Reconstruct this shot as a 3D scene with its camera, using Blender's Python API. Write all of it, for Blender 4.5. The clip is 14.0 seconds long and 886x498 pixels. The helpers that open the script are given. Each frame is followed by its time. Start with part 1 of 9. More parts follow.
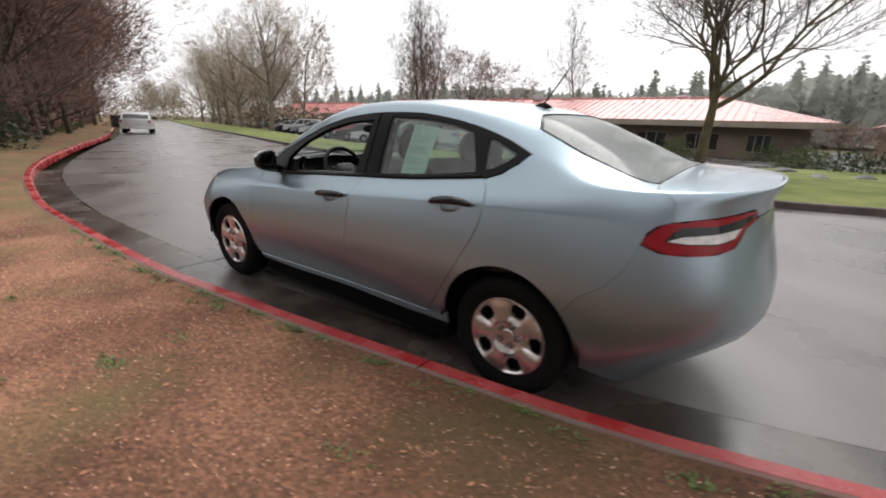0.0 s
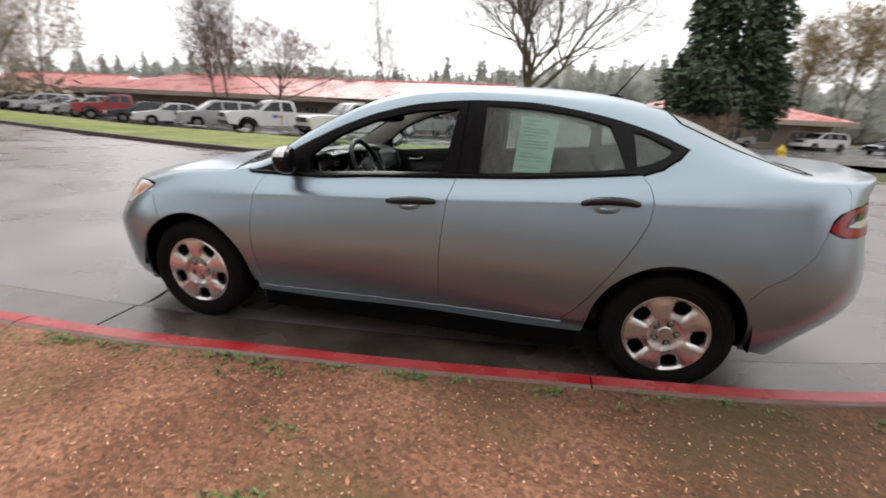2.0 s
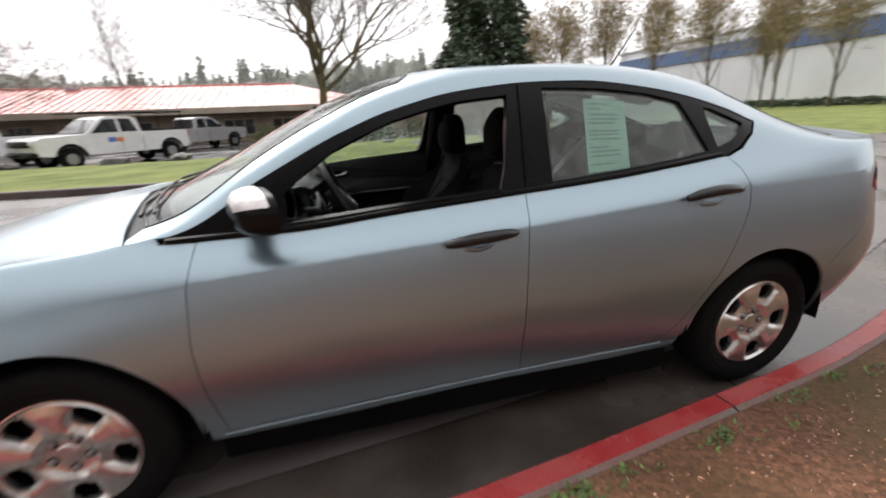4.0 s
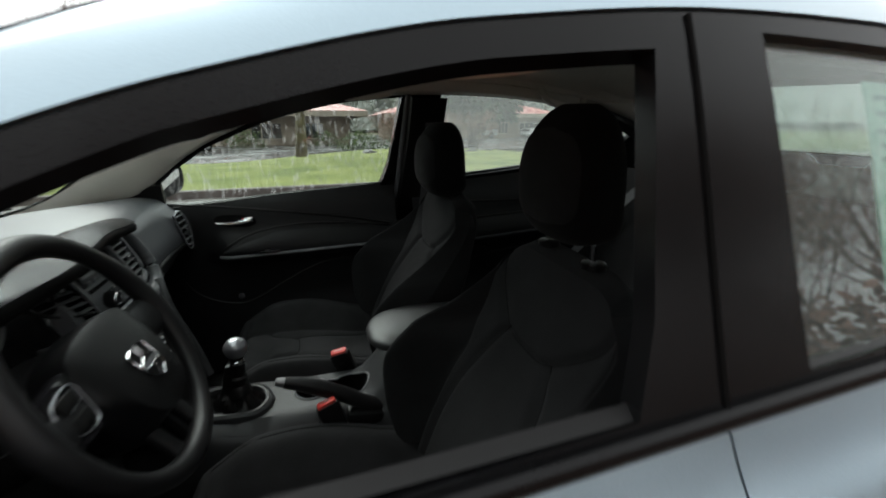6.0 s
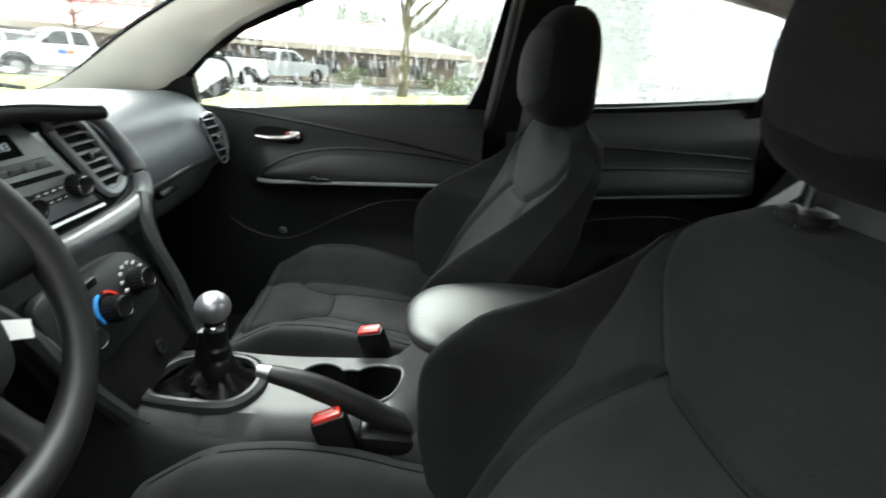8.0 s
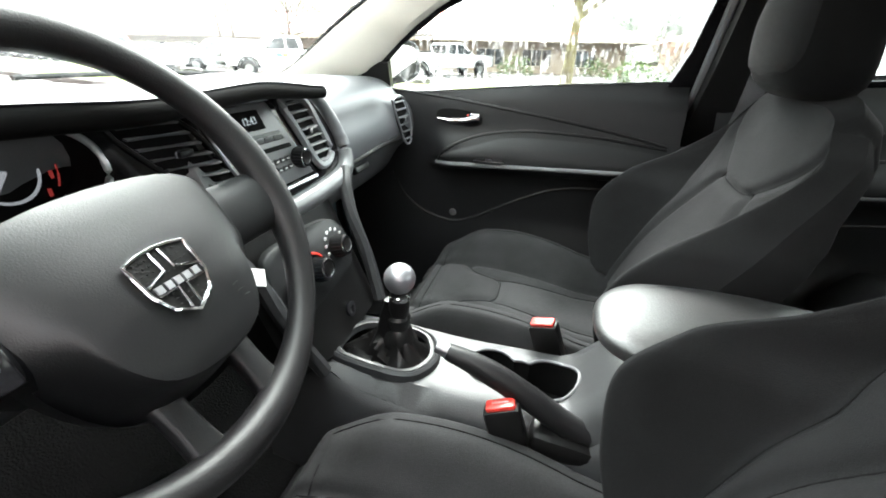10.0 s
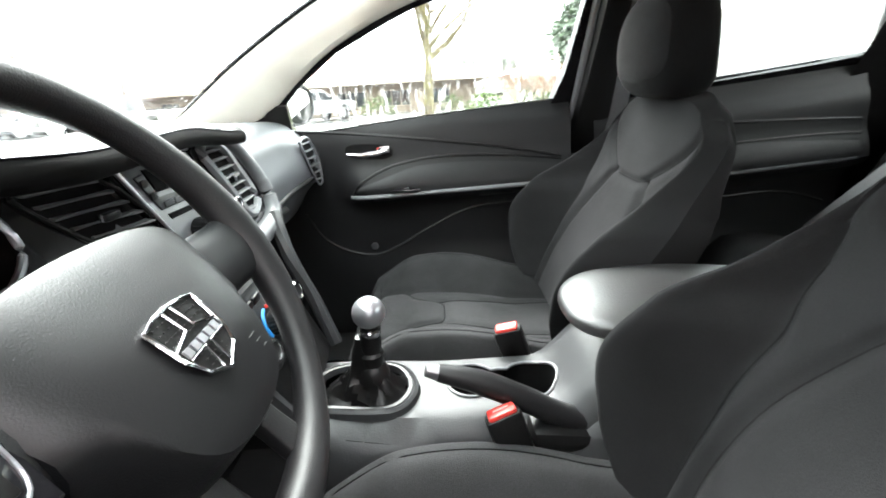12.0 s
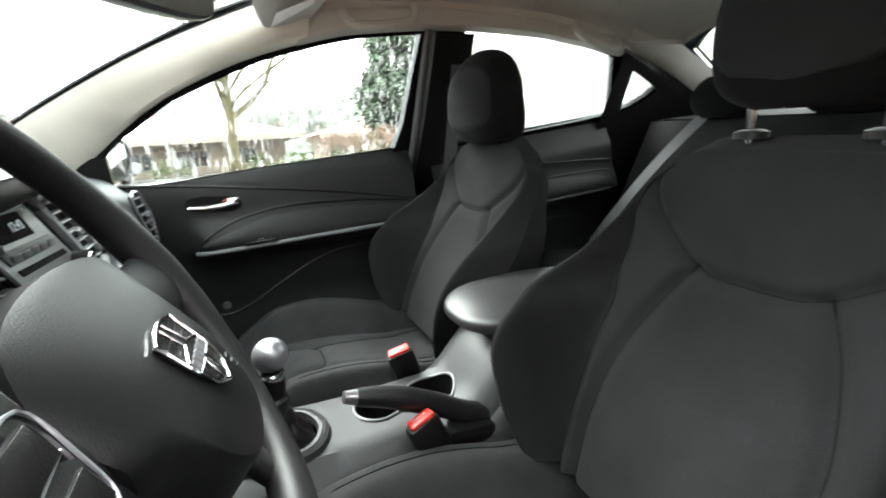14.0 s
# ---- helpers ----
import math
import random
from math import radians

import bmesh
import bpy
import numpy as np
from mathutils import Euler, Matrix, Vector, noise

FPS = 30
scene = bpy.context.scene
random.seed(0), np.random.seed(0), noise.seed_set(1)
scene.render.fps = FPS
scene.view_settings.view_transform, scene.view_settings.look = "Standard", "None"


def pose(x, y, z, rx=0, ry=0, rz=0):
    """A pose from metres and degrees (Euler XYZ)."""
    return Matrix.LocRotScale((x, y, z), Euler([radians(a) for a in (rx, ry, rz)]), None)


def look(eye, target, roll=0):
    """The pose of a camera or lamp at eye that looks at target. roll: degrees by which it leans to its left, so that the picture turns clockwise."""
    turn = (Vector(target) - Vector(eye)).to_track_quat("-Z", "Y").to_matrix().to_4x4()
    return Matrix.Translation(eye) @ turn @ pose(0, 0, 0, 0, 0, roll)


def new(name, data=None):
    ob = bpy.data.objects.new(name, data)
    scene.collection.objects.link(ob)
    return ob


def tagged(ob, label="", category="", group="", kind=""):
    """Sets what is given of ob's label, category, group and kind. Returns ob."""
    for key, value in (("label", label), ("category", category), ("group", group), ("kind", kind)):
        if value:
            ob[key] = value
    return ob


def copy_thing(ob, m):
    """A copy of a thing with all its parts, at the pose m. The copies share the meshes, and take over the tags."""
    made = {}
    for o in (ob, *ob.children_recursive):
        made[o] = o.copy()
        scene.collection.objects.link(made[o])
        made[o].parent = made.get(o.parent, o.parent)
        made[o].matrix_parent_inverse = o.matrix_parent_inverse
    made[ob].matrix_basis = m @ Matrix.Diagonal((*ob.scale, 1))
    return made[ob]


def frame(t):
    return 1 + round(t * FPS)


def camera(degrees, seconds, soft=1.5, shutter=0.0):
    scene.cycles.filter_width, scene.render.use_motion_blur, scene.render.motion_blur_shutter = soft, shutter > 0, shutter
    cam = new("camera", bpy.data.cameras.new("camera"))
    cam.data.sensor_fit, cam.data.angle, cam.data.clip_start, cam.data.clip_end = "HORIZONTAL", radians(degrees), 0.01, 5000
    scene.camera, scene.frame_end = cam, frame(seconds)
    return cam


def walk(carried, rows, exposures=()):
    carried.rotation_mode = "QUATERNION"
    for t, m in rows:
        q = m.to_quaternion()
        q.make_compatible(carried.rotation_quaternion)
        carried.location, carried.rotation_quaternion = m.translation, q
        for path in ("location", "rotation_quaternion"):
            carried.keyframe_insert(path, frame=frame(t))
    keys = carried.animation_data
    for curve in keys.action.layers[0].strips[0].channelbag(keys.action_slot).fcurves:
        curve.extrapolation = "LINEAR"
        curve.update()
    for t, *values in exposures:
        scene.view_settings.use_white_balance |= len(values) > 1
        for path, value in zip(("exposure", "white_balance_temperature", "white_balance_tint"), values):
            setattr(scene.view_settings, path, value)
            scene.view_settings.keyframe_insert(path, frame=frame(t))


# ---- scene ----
# The camera. The parked car leans with the cambered road; its own axes lean with it.
LEAN = pose(0, 0, 0, 1.6)
cam = camera(91.4, 14.0, soft=1.8, shutter=0.5)
PATH = [
    (0, (2.282, -2.588, 1.375), (1.117, -1.074, 0.784), 1.1),
    (0.5, (1.838, -2.786, 1.373), (0.775, -1.202, 0.771), -0.8),
    (1, (1.441, -2.896, 1.39), (0.552, -1.21, 0.784), -0.9),
    (1.5, (1.031, -2.971, 1.372), (0.383, -1.186, 0.745), 0.2),
    (2, (0.647, -2.963, 1.369), (0.253, -1.11, 0.727), 2.5),
    (2.5, (0.241, -2.928, 1.368), (0.183, -1.041, 0.708), 1.4),
    (3, (-0.103, -2.757, 1.346), (-0.044, -0.879, 0.66), -1.6),
    (3.5, (-0.339, -2.511, 1.336), (-0.098, -0.635, 0.684), -0.6),
    (4, (-0.472, -2.191, 1.332), (0.01, -0.362, 0.682), -1.9),
    (4.2, (-0.48, -2.07, 1.341), (0.099, -0.254, 0.734), -1.5),
    (6.3, (-0.08, -0.894, 1.264), (0.463, 0.934, 0.66), 0.8),
    (6.5, (-0.064, -0.845, 1.228), (0.439, 0.987, 0.602), 1.0),
    (7, (-0.062, -0.724, 1.196), (0.412, 1.079, 0.474), 2.1),
    (7.5, (-0.061, -0.645, 1.156), (0.322, 1.163, 0.39), 4.4),
    (8, (-0.032, -0.61, 1.143), (0.148, 1.209, 0.331), 4.4),
    (8.5, (-0.017, -0.581, 1.121), (-0.247, 1.204, 0.247), 3.5),
    (9, (-0.027, -0.572, 1.123), (-0.493, 1.15, 0.218), 2.4),
    (9.2, (-0.036, -0.568, 1.113), (-0.57, 1.141, 0.223), 1.6),
    (11.3, (-0.184, -0.589, 1.108), (-0.428, 1.204, 0.257), -3.3),
    (11.5, (-0.182, -0.588, 1.101), (-0.385, 1.226, 0.283), -4.1),
    (12, (-0.21, -0.602, 1.092), (-0.198, 1.258, 0.358), -3.5),
    (12.5, (-0.246, -0.623, 1.081), (-0.056, 1.252, 0.412), -1.8),
    (13, (-0.28, -0.637, 1.075), (0.087, 1.245, 0.508), -2.3),
    (13.5, (-0.309, -0.642, 1.074), (0.264, 1.189, 0.509), -2.7),
    (14, (-0.331, -0.652, 1.073), (0.473, 1.098, 0.533), -3.2),
]
EXPOSURES = [(0.0, 0.34, 6500, 10), (1.0, 0.5, 6500, 10), (2.0, 0.7, 6500, 10), (3.0, 0.74, 6500, 10), (4.2, 0.68, 6500, 10), (5.4, 0.6, 6500, 10), (6.3, 1.4, 6250, 0), (6.5, 1.65, 6250, -2), (7.0, 2.45, 6250, 0), (7.5, 2.75, 6280, 2), (8.5, 3.6, 6350, 4), (9.2, 3.9, 6350, 5), (11.3, 4.25, 6320, 8), (12.5, 4.3, 6320, 8), (14.0, 3.6, 6350, 6)]
walk(cam, [(t, LEAN @ look(eye, target, roll)) for t, eye, target, roll in PATH], EXPOSURES)

# ---- sky and light: a bright overcast day after rain ----
world = bpy.data.worlds.new("overcast")
scene.world = world
world.use_nodes = True
wn, wl = world.node_tree.nodes, world.node_tree.links
wn.clear()
sky = wn.new("ShaderNodeTexSky")
sky.sky_type, sky.sun_disc = "NISHITA", False
sky.sun_elevation, sky.sun_rotation = radians(48), radians(339)
sky.air_density, sky.dust_density, sky.ozone_density = 1.0, 4.0, 1.0
grey = wn.new("ShaderNodeHueSaturation")
grey.inputs["Saturation"].default_value = 0.08
grey.inputs["Value"].default_value = 0.10
cloud = wn.new("ShaderNodeMix")
cloud.data_type = "RGBA"
cloud.inputs["Factor"].default_value = 0.72
cloud.inputs["B"].default_value = (1.16, 1.13, 1.14, 1)
back = wn.new("ShaderNodeBackground")
back.inputs["Strength"].default_value = 0.88
wout = wn.new("ShaderNodeOutputWorld")
wl.new(sky.outputs["Color"], grey.inputs["Color"])
wl.new(grey.outputs["Color"], cloud.inputs["A"])
wl.new(cloud.outputs["Result"], back.inputs["Color"])
wl.new(back.outputs["Background"], wout.inputs["Surface"])
sun = new("sun", bpy.data.lights.new("sun", "SUN"))
sun.data.energy, sun.data.angle, sun.data.color = 1.4, radians(40), (1.0, 0.97, 0.93)
sun.matrix_world = look((-12, 32, 38), (0, 0, 0))


# ---- materials ----
def material(name, base, rough=0.5, metal=0.0, other=None, scale=4.0, var=0.12, bump=0.0, fine=60.0, coat=0.0, rough_var=0.0, spec=0.5, stretch=(1, 1, 1), island=0.0):
    """A surface with blotches at one scale and grain at a finer one."""
    m = bpy.data.materials.new(name)
    m.use_nodes = True
    n, l = m.node_tree.nodes, m.node_tree.links
    p = n["Principled BSDF"]
    p.inputs["Roughness"].default_value, p.inputs["Metallic"].default_value = rough, metal
    p.inputs["Specular IOR Level"].default_value = spec
    p.inputs["Coat Weight"].default_value = coat
    p.inputs["Coat Roughness"].default_value = 0.06
    co = n.new("ShaderNodeTexCoord")
    mp = n.new("ShaderNodeMapping")
    mp.inputs["Scale"].default_value = stretch
    l.new(co.outputs["Object"], mp.inputs["Vector"])
    big, small = n.new("ShaderNodeTexNoise"), n.new("ShaderNodeTexNoise")
    big.inputs["Scale"].default_value, big.inputs["Detail"].default_value = scale, 4
    small.inputs["Scale"].default_value, small.inputs["Detail"].default_value = fine, 3
    for t in (big, small):
        l.new(mp.outputs["Vector"], t.inputs["Vector"])
    ramp = n.new("ShaderNodeValToRGB")
    ramp.color_ramp.elements[0].position, ramp.color_ramp.elements[1].position = 0.36, 0.64
    dark = [c * (1 - var) for c in base]
    light = list(other) if other else [min(c * (1 + var), 1.0) for c in base]
    ramp.color_ramp.elements[0].color, ramp.color_ramp.elements[1].color = (*dark, 1), (*light, 1)
    l.new(big.outputs["Fac"], ramp.inputs["Fac"])
    grain = n.new("ShaderNodeMix")
    grain.data_type, grain.blend_type = "RGBA", "OVERLAY"
    grain.inputs["Factor"].default_value = min(1.0, var * 1.6)
    l.new(ramp.outputs["Color"], grain.inputs["A"])
    l.new(small.outputs["Fac"], grain.inputs["B"])
    colour = grain.outputs["Result"]
    if island:
        geo = n.new("ShaderNodeNewGeometry")
        hv = n.new("ShaderNodeHueSaturation")
        mr = n.new("ShaderNodeMapRange")
        mr.inputs["To Min"].default_value, mr.inputs["To Max"].default_value = 1 - island, 1 + island
        l.new(geo.outputs["Random Per Island"], mr.inputs["Value"])
        l.new(mr.outputs["Result"], hv.inputs["Value"])
        l.new(colour, hv.inputs["Color"])
        colour = hv.outputs["Color"]
    l.new(colour, p.inputs["Base Color"])
    if rough_var:
        mr = n.new("ShaderNodeMapRange")
        mr.inputs["From Min"].default_value, mr.inputs["From Max"].default_value = 0.35, 0.65
        mr.inputs["To Min"].default_value, mr.inputs["To Max"].default_value = max(0.02, rough - rough_var), min(1, rough + rough_var)
        l.new(big.outputs["Fac"], mr.inputs["Value"])
        l.new(mr.outputs["Result"], p.inputs["Roughness"])
    if bump:
        b = n.new("ShaderNodeBump")
        b.inputs["Strength"].default_value, b.inputs["Distance"].default_value = 1.0, bump
        l.new(small.outputs["Fac"], b.inputs["Height"])
        l.new(b.outputs["Normal"], p.inputs["Normal"])
    return m


def cloth(name, base, fine):
    """Woven cloth with a soft nap that lightens at a slant."""
    m = material(name, base, rough=0.95, bump=0.0008, fine=fine, var=0.28, spec=0.04)
    p = m.node_tree.nodes["Principled BSDF"]
    p.inputs["Sheen Weight"].default_value, p.inputs["Sheen Roughness"].default_value = 0.03, 0.4
    return m


def glass(name, tint=(0.9, 0.95, 0.93), rain=0.0, film=0.0, misted=0.0):
    """Thin clear glass: mostly see-through, mirror-like at a slant; rain gives drops and runs, film a pale haze that
    can pass light.
    """
    m = bpy.data.materials.new(name)
    m.use_nodes = True
    n, l = m.node_tree.nodes, m.node_tree.links
    n.clear()
    out = n.new("ShaderNodeOutputMaterial")
    clear, shine, mix = n.new("ShaderNodeBsdfTransparent"), n.new("ShaderNodeBsdfGlossy"), n.new("ShaderNodeMixShader")
    clear.inputs["Color"].default_value = (*tint, 1)
    shine.inputs["Roughness"].default_value = 0.02
    slant, steep, gain = n.new("ShaderNodeLayerWeight"), n.new("ShaderNodeMath"), n.new("ShaderNodeMath")
    slant.inputs["Blend"].default_value = 0.5
    steep.operation, gain.operation = "POWER", "MULTIPLY_ADD"
    steep.inputs[1].default_value = 4.0
    gain.inputs[1].default_value, gain.inputs[2].default_value = 0.85, 0.045
    l.new(slant.outputs["Facing"], steep.inputs[0])
    l.new(steep.outputs["Value"], gain.inputs[0])
    l.new(gain.outputs["Value"], mix.inputs["Fac"])
    l.new(clear.outputs["BSDF"], mix.inputs[1])
    l.new(shine.outputs["BSDF"], mix.inputs[2])
    last = mix.outputs["Shader"]
    if film:
        through_it, back, haze, add = n.new("ShaderNodeBsdfTranslucent"), n.new("ShaderNodeBsdfDiffuse"), n.new("ShaderNodeMixShader"), n.new("ShaderNodeMixShader")
        for s in (through_it, back):
            s.inputs["Color"].default_value = (0.75, 0.8, 0.78, 1)
        haze.inputs["Fac"].default_value = misted
        l.new(back.outputs["BSDF"], haze.inputs[1])
        l.new(through_it.outputs["BSDF"], haze.inputs[2])
        add.inputs["Fac"].default_value = film
        l.new(last, add.inputs[1])
        l.new(haze.outputs["Shader"], add.inputs[2])
        last = add.outputs["Shader"]
    if rain:
        co, mp = n.new("ShaderNodeTexCoord"), n.new("ShaderNodeMapping")
        mp.inputs["Scale"].default_value = (1, 1, 0.05)
        l.new(co.outputs["Object"], mp.inputs["Vector"])
        runs, drops = n.new("ShaderNodeTexNoise"), n.new("ShaderNodeTexVoronoi")
        runs.inputs["Scale"].default_value, runs.inputs["Detail"].default_value = 90, 3
        drops.inputs["Scale"].default_value = 110
        l.new(mp.outputs["Vector"], runs.inputs["Vector"])
        l.new(co.outputs["Object"], drops.inputs["Vector"])
        r1, r2, mx = n.new("ShaderNodeMapRange"), n.new("ShaderNodeMapRange"), n.new("ShaderNodeMath")
        r1.inputs["From Min"].default_value, r1.inputs["From Max"].default_value = 0.56, 0.66
        r2.inputs["From Min"].default_value, r2.inputs["From Max"].default_value = 0.26, 0.18
        l.new(runs.outputs["Fac"], r1.inputs["Value"])
        l.new(drops.outputs["Distance"], r2.inputs["Value"])
        mx.operation = "MAXIMUM"
        l.new(r1.outputs["Result"], mx.inputs[0])
        l.new(r2.outputs["Result"], mx.inputs[1])
        amount = n.new("ShaderNodeMath")
        amount.operation = "MULTIPLY"
        amount.inputs[1].default_value = rain
        l.new(mx.outputs["Value"], amount.inputs[0])
        water, wet = n.new("ShaderNodeMixShader"), n.new("ShaderNodeMixShader")
        dim, bright = n.new("ShaderNodeBsdfTransparent"), n.new("ShaderNodeBsdfTranslucent")
        dim.inputs["Color"].default_value, bright.inputs["Color"].default_value = (0.68, 0.72, 0.71, 1), (0.9, 0.92, 0.92, 1)
        water.inputs["Fac"].default_value = 0.13
        l.new(dim.outputs["BSDF"], water.inputs[1])
        l.new(bright.outputs["BSDF"], water.inputs[2])
        l.new(amount.outputs["Value"], wet.inputs["Fac"])
        l.new(last, wet.inputs[1])
        l.new(water.outputs["Shader"], wet.inputs[2])
        last = wet.outputs["Shader"]
    l.new(last, out.inputs["Surface"])
    return m


def glow(name, colour, strength):
    m = bpy.data.materials.new(name)
    m.use_nodes = True
    p = m.node_tree.nodes["Principled BSDF"]
    p.inputs["Base Color"].default_value = (*[0.04 * c for c in colour], 1)
    p.inputs["Emission Color"].default_value, p.inputs["Emission Strength"].default_value = (*colour, 1), strength
    return m


def car_paint(name, base):
    """Metallic paint under a clear coat, with fine flakes."""
    m = material(name, base, rough=0.33, metal=0.91, scale=900, fine=1500, var=0.05, coat=0.7)
    m.node_tree.nodes["Principled BSDF"].inputs["Coat Roughness"].default_value = 0.08
    return m


M = {
    "paint": car_paint("blue_grey_paint", (0.325, 0.415, 0.47)),
    "black_trim": material("black_trim", (0.005, 0.005, 0.0055), rough=0.22, fine=300, var=0.1, spec=0.17),
    "gloss_black": material("gloss_black", (0.008, 0.008, 0.009), rough=0.08, fine=300, var=0.05),
    "rubber": material("tyre_rubber", (0.007, 0.007, 0.007), rough=0.8, bump=0.001, fine=160, var=0.25, spec=0.15),
    "liner": material("dark_liner", (0.004, 0.004, 0.004), rough=0.9, var=0.2, spec=0.1),
    "hubcap": material("silver_hubcap", (0.74, 0.72, 0.70), rough=0.26, metal=0.9, scale=12, var=0.12, coat=0.3),
    "chrome": material("chrome", (0.62, 0.62, 0.63), rough=0.12, metal=1.0, var=0.02),
    "satin": material("satin_silver", (0.42, 0.43, 0.45), rough=0.34, metal=0.9, var=0.04),
    "dark_satin": material("dark_satin_trim", (0.30, 0.30, 0.31), rough=0.3, metal=0.9, var=0.05),
    "glass_wet": glass("wet_window_glass", (0.90, 0.95, 0.93), rain=0.55, film=0.004),
    # Translucent pale film puts blown-out daylight into the passenger-side rear panes.
    "glass_misted": glass("misted_wet_glass", (0.80, 0.85, 0.83), rain=0.3, film=0.07, misted=1.0),
    "glass_rear": glass("tinted_wet_glass", (0.76, 0.84, 0.81), rain=0.25, film=0.05),
    # Strong pale film: rain water, plus reflected sky put into its colour.
    "rear_screen": glass("wet_rear_screen", (0.80, 0.87, 0.84), rain=0.35, film=0.5, misted=0.35),
    "windshield": glass("windshield_glass", (0.86, 0.95, 0.91), rain=0.4, film=0.02),
    "red_lens": material("red_lens", (0.30, 0.003, 0.010), rough=0.14, coat=0.1, var=0.1, spec=0.3),
    "clear_lens": material("clear_lens", (0.66, 0.66, 0.66), rough=0.08, coat=0.8, var=0.15, scale=30),
    "amber": material("amber_lens", (0.72, 0.40, 0.24), rough=0.12, coat=0.6, var=0.1),
    "mirror": material("mirror_glass", (0.9, 0.9, 0.9), rough=0.02, metal=1.0, var=0.0),
    "mirror_cap": material("wet_mirror_cap", (0.72, 0.70, 0.70), rough=0.45, metal=0.3, var=0.15, scale=30),
    "paper": material("paper_sheet", (0.66, 0.86, 0.78), rough=0.8, var=0.04, scale=6),
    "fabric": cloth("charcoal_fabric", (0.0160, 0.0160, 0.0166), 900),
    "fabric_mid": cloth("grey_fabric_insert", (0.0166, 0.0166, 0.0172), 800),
    # Same seat cloth, lightened on the cushions for the daylight they get.
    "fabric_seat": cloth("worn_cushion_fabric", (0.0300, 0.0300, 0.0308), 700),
    # Headrest cloth, darkened for shade that the lighting leaves out.
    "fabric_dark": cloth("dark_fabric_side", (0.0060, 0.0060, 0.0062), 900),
    "stitch": material("seam_groove", (0.0075, 0.0075, 0.0078), rough=1.0, var=0.1, spec=0.0),
    "plastic": material("charcoal_plastic", (0.0095, 0.010, 0.0105), rough=0.42, bump=0.0004, fine=700, var=0.12, spec=0.25),
    "plastic_soft": material("grained_dash_skin", (0.075, 0.079, 0.084), rough=0.42, bump=0.00015, fine=800, var=0.12, spec=0.7),
    "pad_skin": material("airbag_pad_skin", (0.0036, 0.0038, 0.0042), rough=0.40, bump=0.00022, fine=800, var=0.12, spec=0.33),
    "plastic_black": material("black_plastic", (0.005, 0.005, 0.005), rough=0.36, bump=0.0003, fine=500, var=0.1, spec=0.25),
    "hood_skin": material("black_hood_skin", (0.010, 0.0105, 0.011), rough=0.24, bump=0.00012, fine=800, var=0.12, spec=0.8),
    "leather": material("black_leather", (0.0075, 0.0075, 0.008), rough=0.42, bump=0.0003, fine=700, var=0.15, spec=0.35),
    "armrest_skin": material("armrest_skin", (0.026, 0.026, 0.026), rough=0.36, bump=0.0005, fine=260, var=0.12, spec=0.55),
    "console": material("console_plastic", (0.026, 0.027, 0.028), rough=0.40, bump=0.0004, fine=420, var=0.08, spec=0.34),
    "lip_skin": material("matt_black_lip", (0.003, 0.003, 0.003), rough=0.6, var=0.1, spec=0.06),
    "vent_silver": material("painted_silver_frame", (0.15, 0.155, 0.16), rough=0.45, metal=0.35, var=0.05),
    "radio_face": material("radio_plastic", (0.095, 0.098, 0.102), rough=0.35, fine=500, var=0.08),
    "headliner": material("grey_headliner", (0.52, 0.51, 0.48), rough=0.95, bump=0.0006, fine=700, var=0.08),
    "pillar_skin": material("pale_pillar_skin", (0.72, 0.70, 0.62), rough=0.7, bump=0.0004, fine=700, var=0.08),
    "gaiter": material("gaiter_leather", (0.0035, 0.0035, 0.0035), rough=0.3, bump=0.0004, fine=500, var=0.15, spec=0.35),
    "button_print": material("button_print", (0.55, 0.30, 0.28), rough=0.5, var=0.02),
    "carpet": material("black_carpet", (0.005, 0.005, 0.005), rough=1.0, bump=0.004, fine=220, var=0.4),
    "red_button": material("red_button", (0.62, 0.04, 0.03), rough=0.35, var=0.05),
    "blue_mark": material("blue_mark", (0.03, 0.25, 0.65), rough=0.4, var=0.02),
    "white_mark": material("white_mark", (0.75, 0.75, 0.75), rough=0.5, var=0.02),
    "belt": material("belt_webbing", (0.09, 0.09, 0.095), rough=0.5, bump=0.0006, fine=300, var=0.15),
    "display": glow("display_digits", (0.85, 0.95, 1.0), 0.04),
    "gauge_red": glow("gauge_red", (1.0, 0.10, 0.09), 0.014),
    "gauge_white": glow("gauge_white", (0.9, 0.93, 1.0), 0.02),
    "lamp_lens": material("lamp_lens", (0.75, 0.75, 0.73), rough=0.25, var=0.05),
}


# ---- mesh helpers ----
import mathutils

def mesh_of(bm, name, smooth=True):
    me = bpy.data.meshes.new(name)
    bm.to_mesh(me)
    bm.free()
    if smooth:
        me.polygons.foreach_set("use_smooth", [True] * len(me.polygons))
        me.set_sharp_from_angle(angle=radians(38))
    return me


def part(name, bm, mat, parent=None, label="", smooth=True):
    """One mesh object under a thing or a part."""
    me = bm if isinstance(bm, bpy.types.Mesh) else mesh_of(bm, name, smooth)
    me.materials.clear()
    me.materials.append(M[mat] if isinstance(mat, str) else mat)
    ob = new(name, me)
    if parent:
        ob.parent = parent
    if label:
        ob["label"] = label
    return ob


def thing(name, label, category, group="", kind="", at=None):
    ob = tagged(new(name), label, category, group, kind)
    ob.empty_display_size = 0.1
    if at is not None:
        ob.matrix_basis = at
    return ob


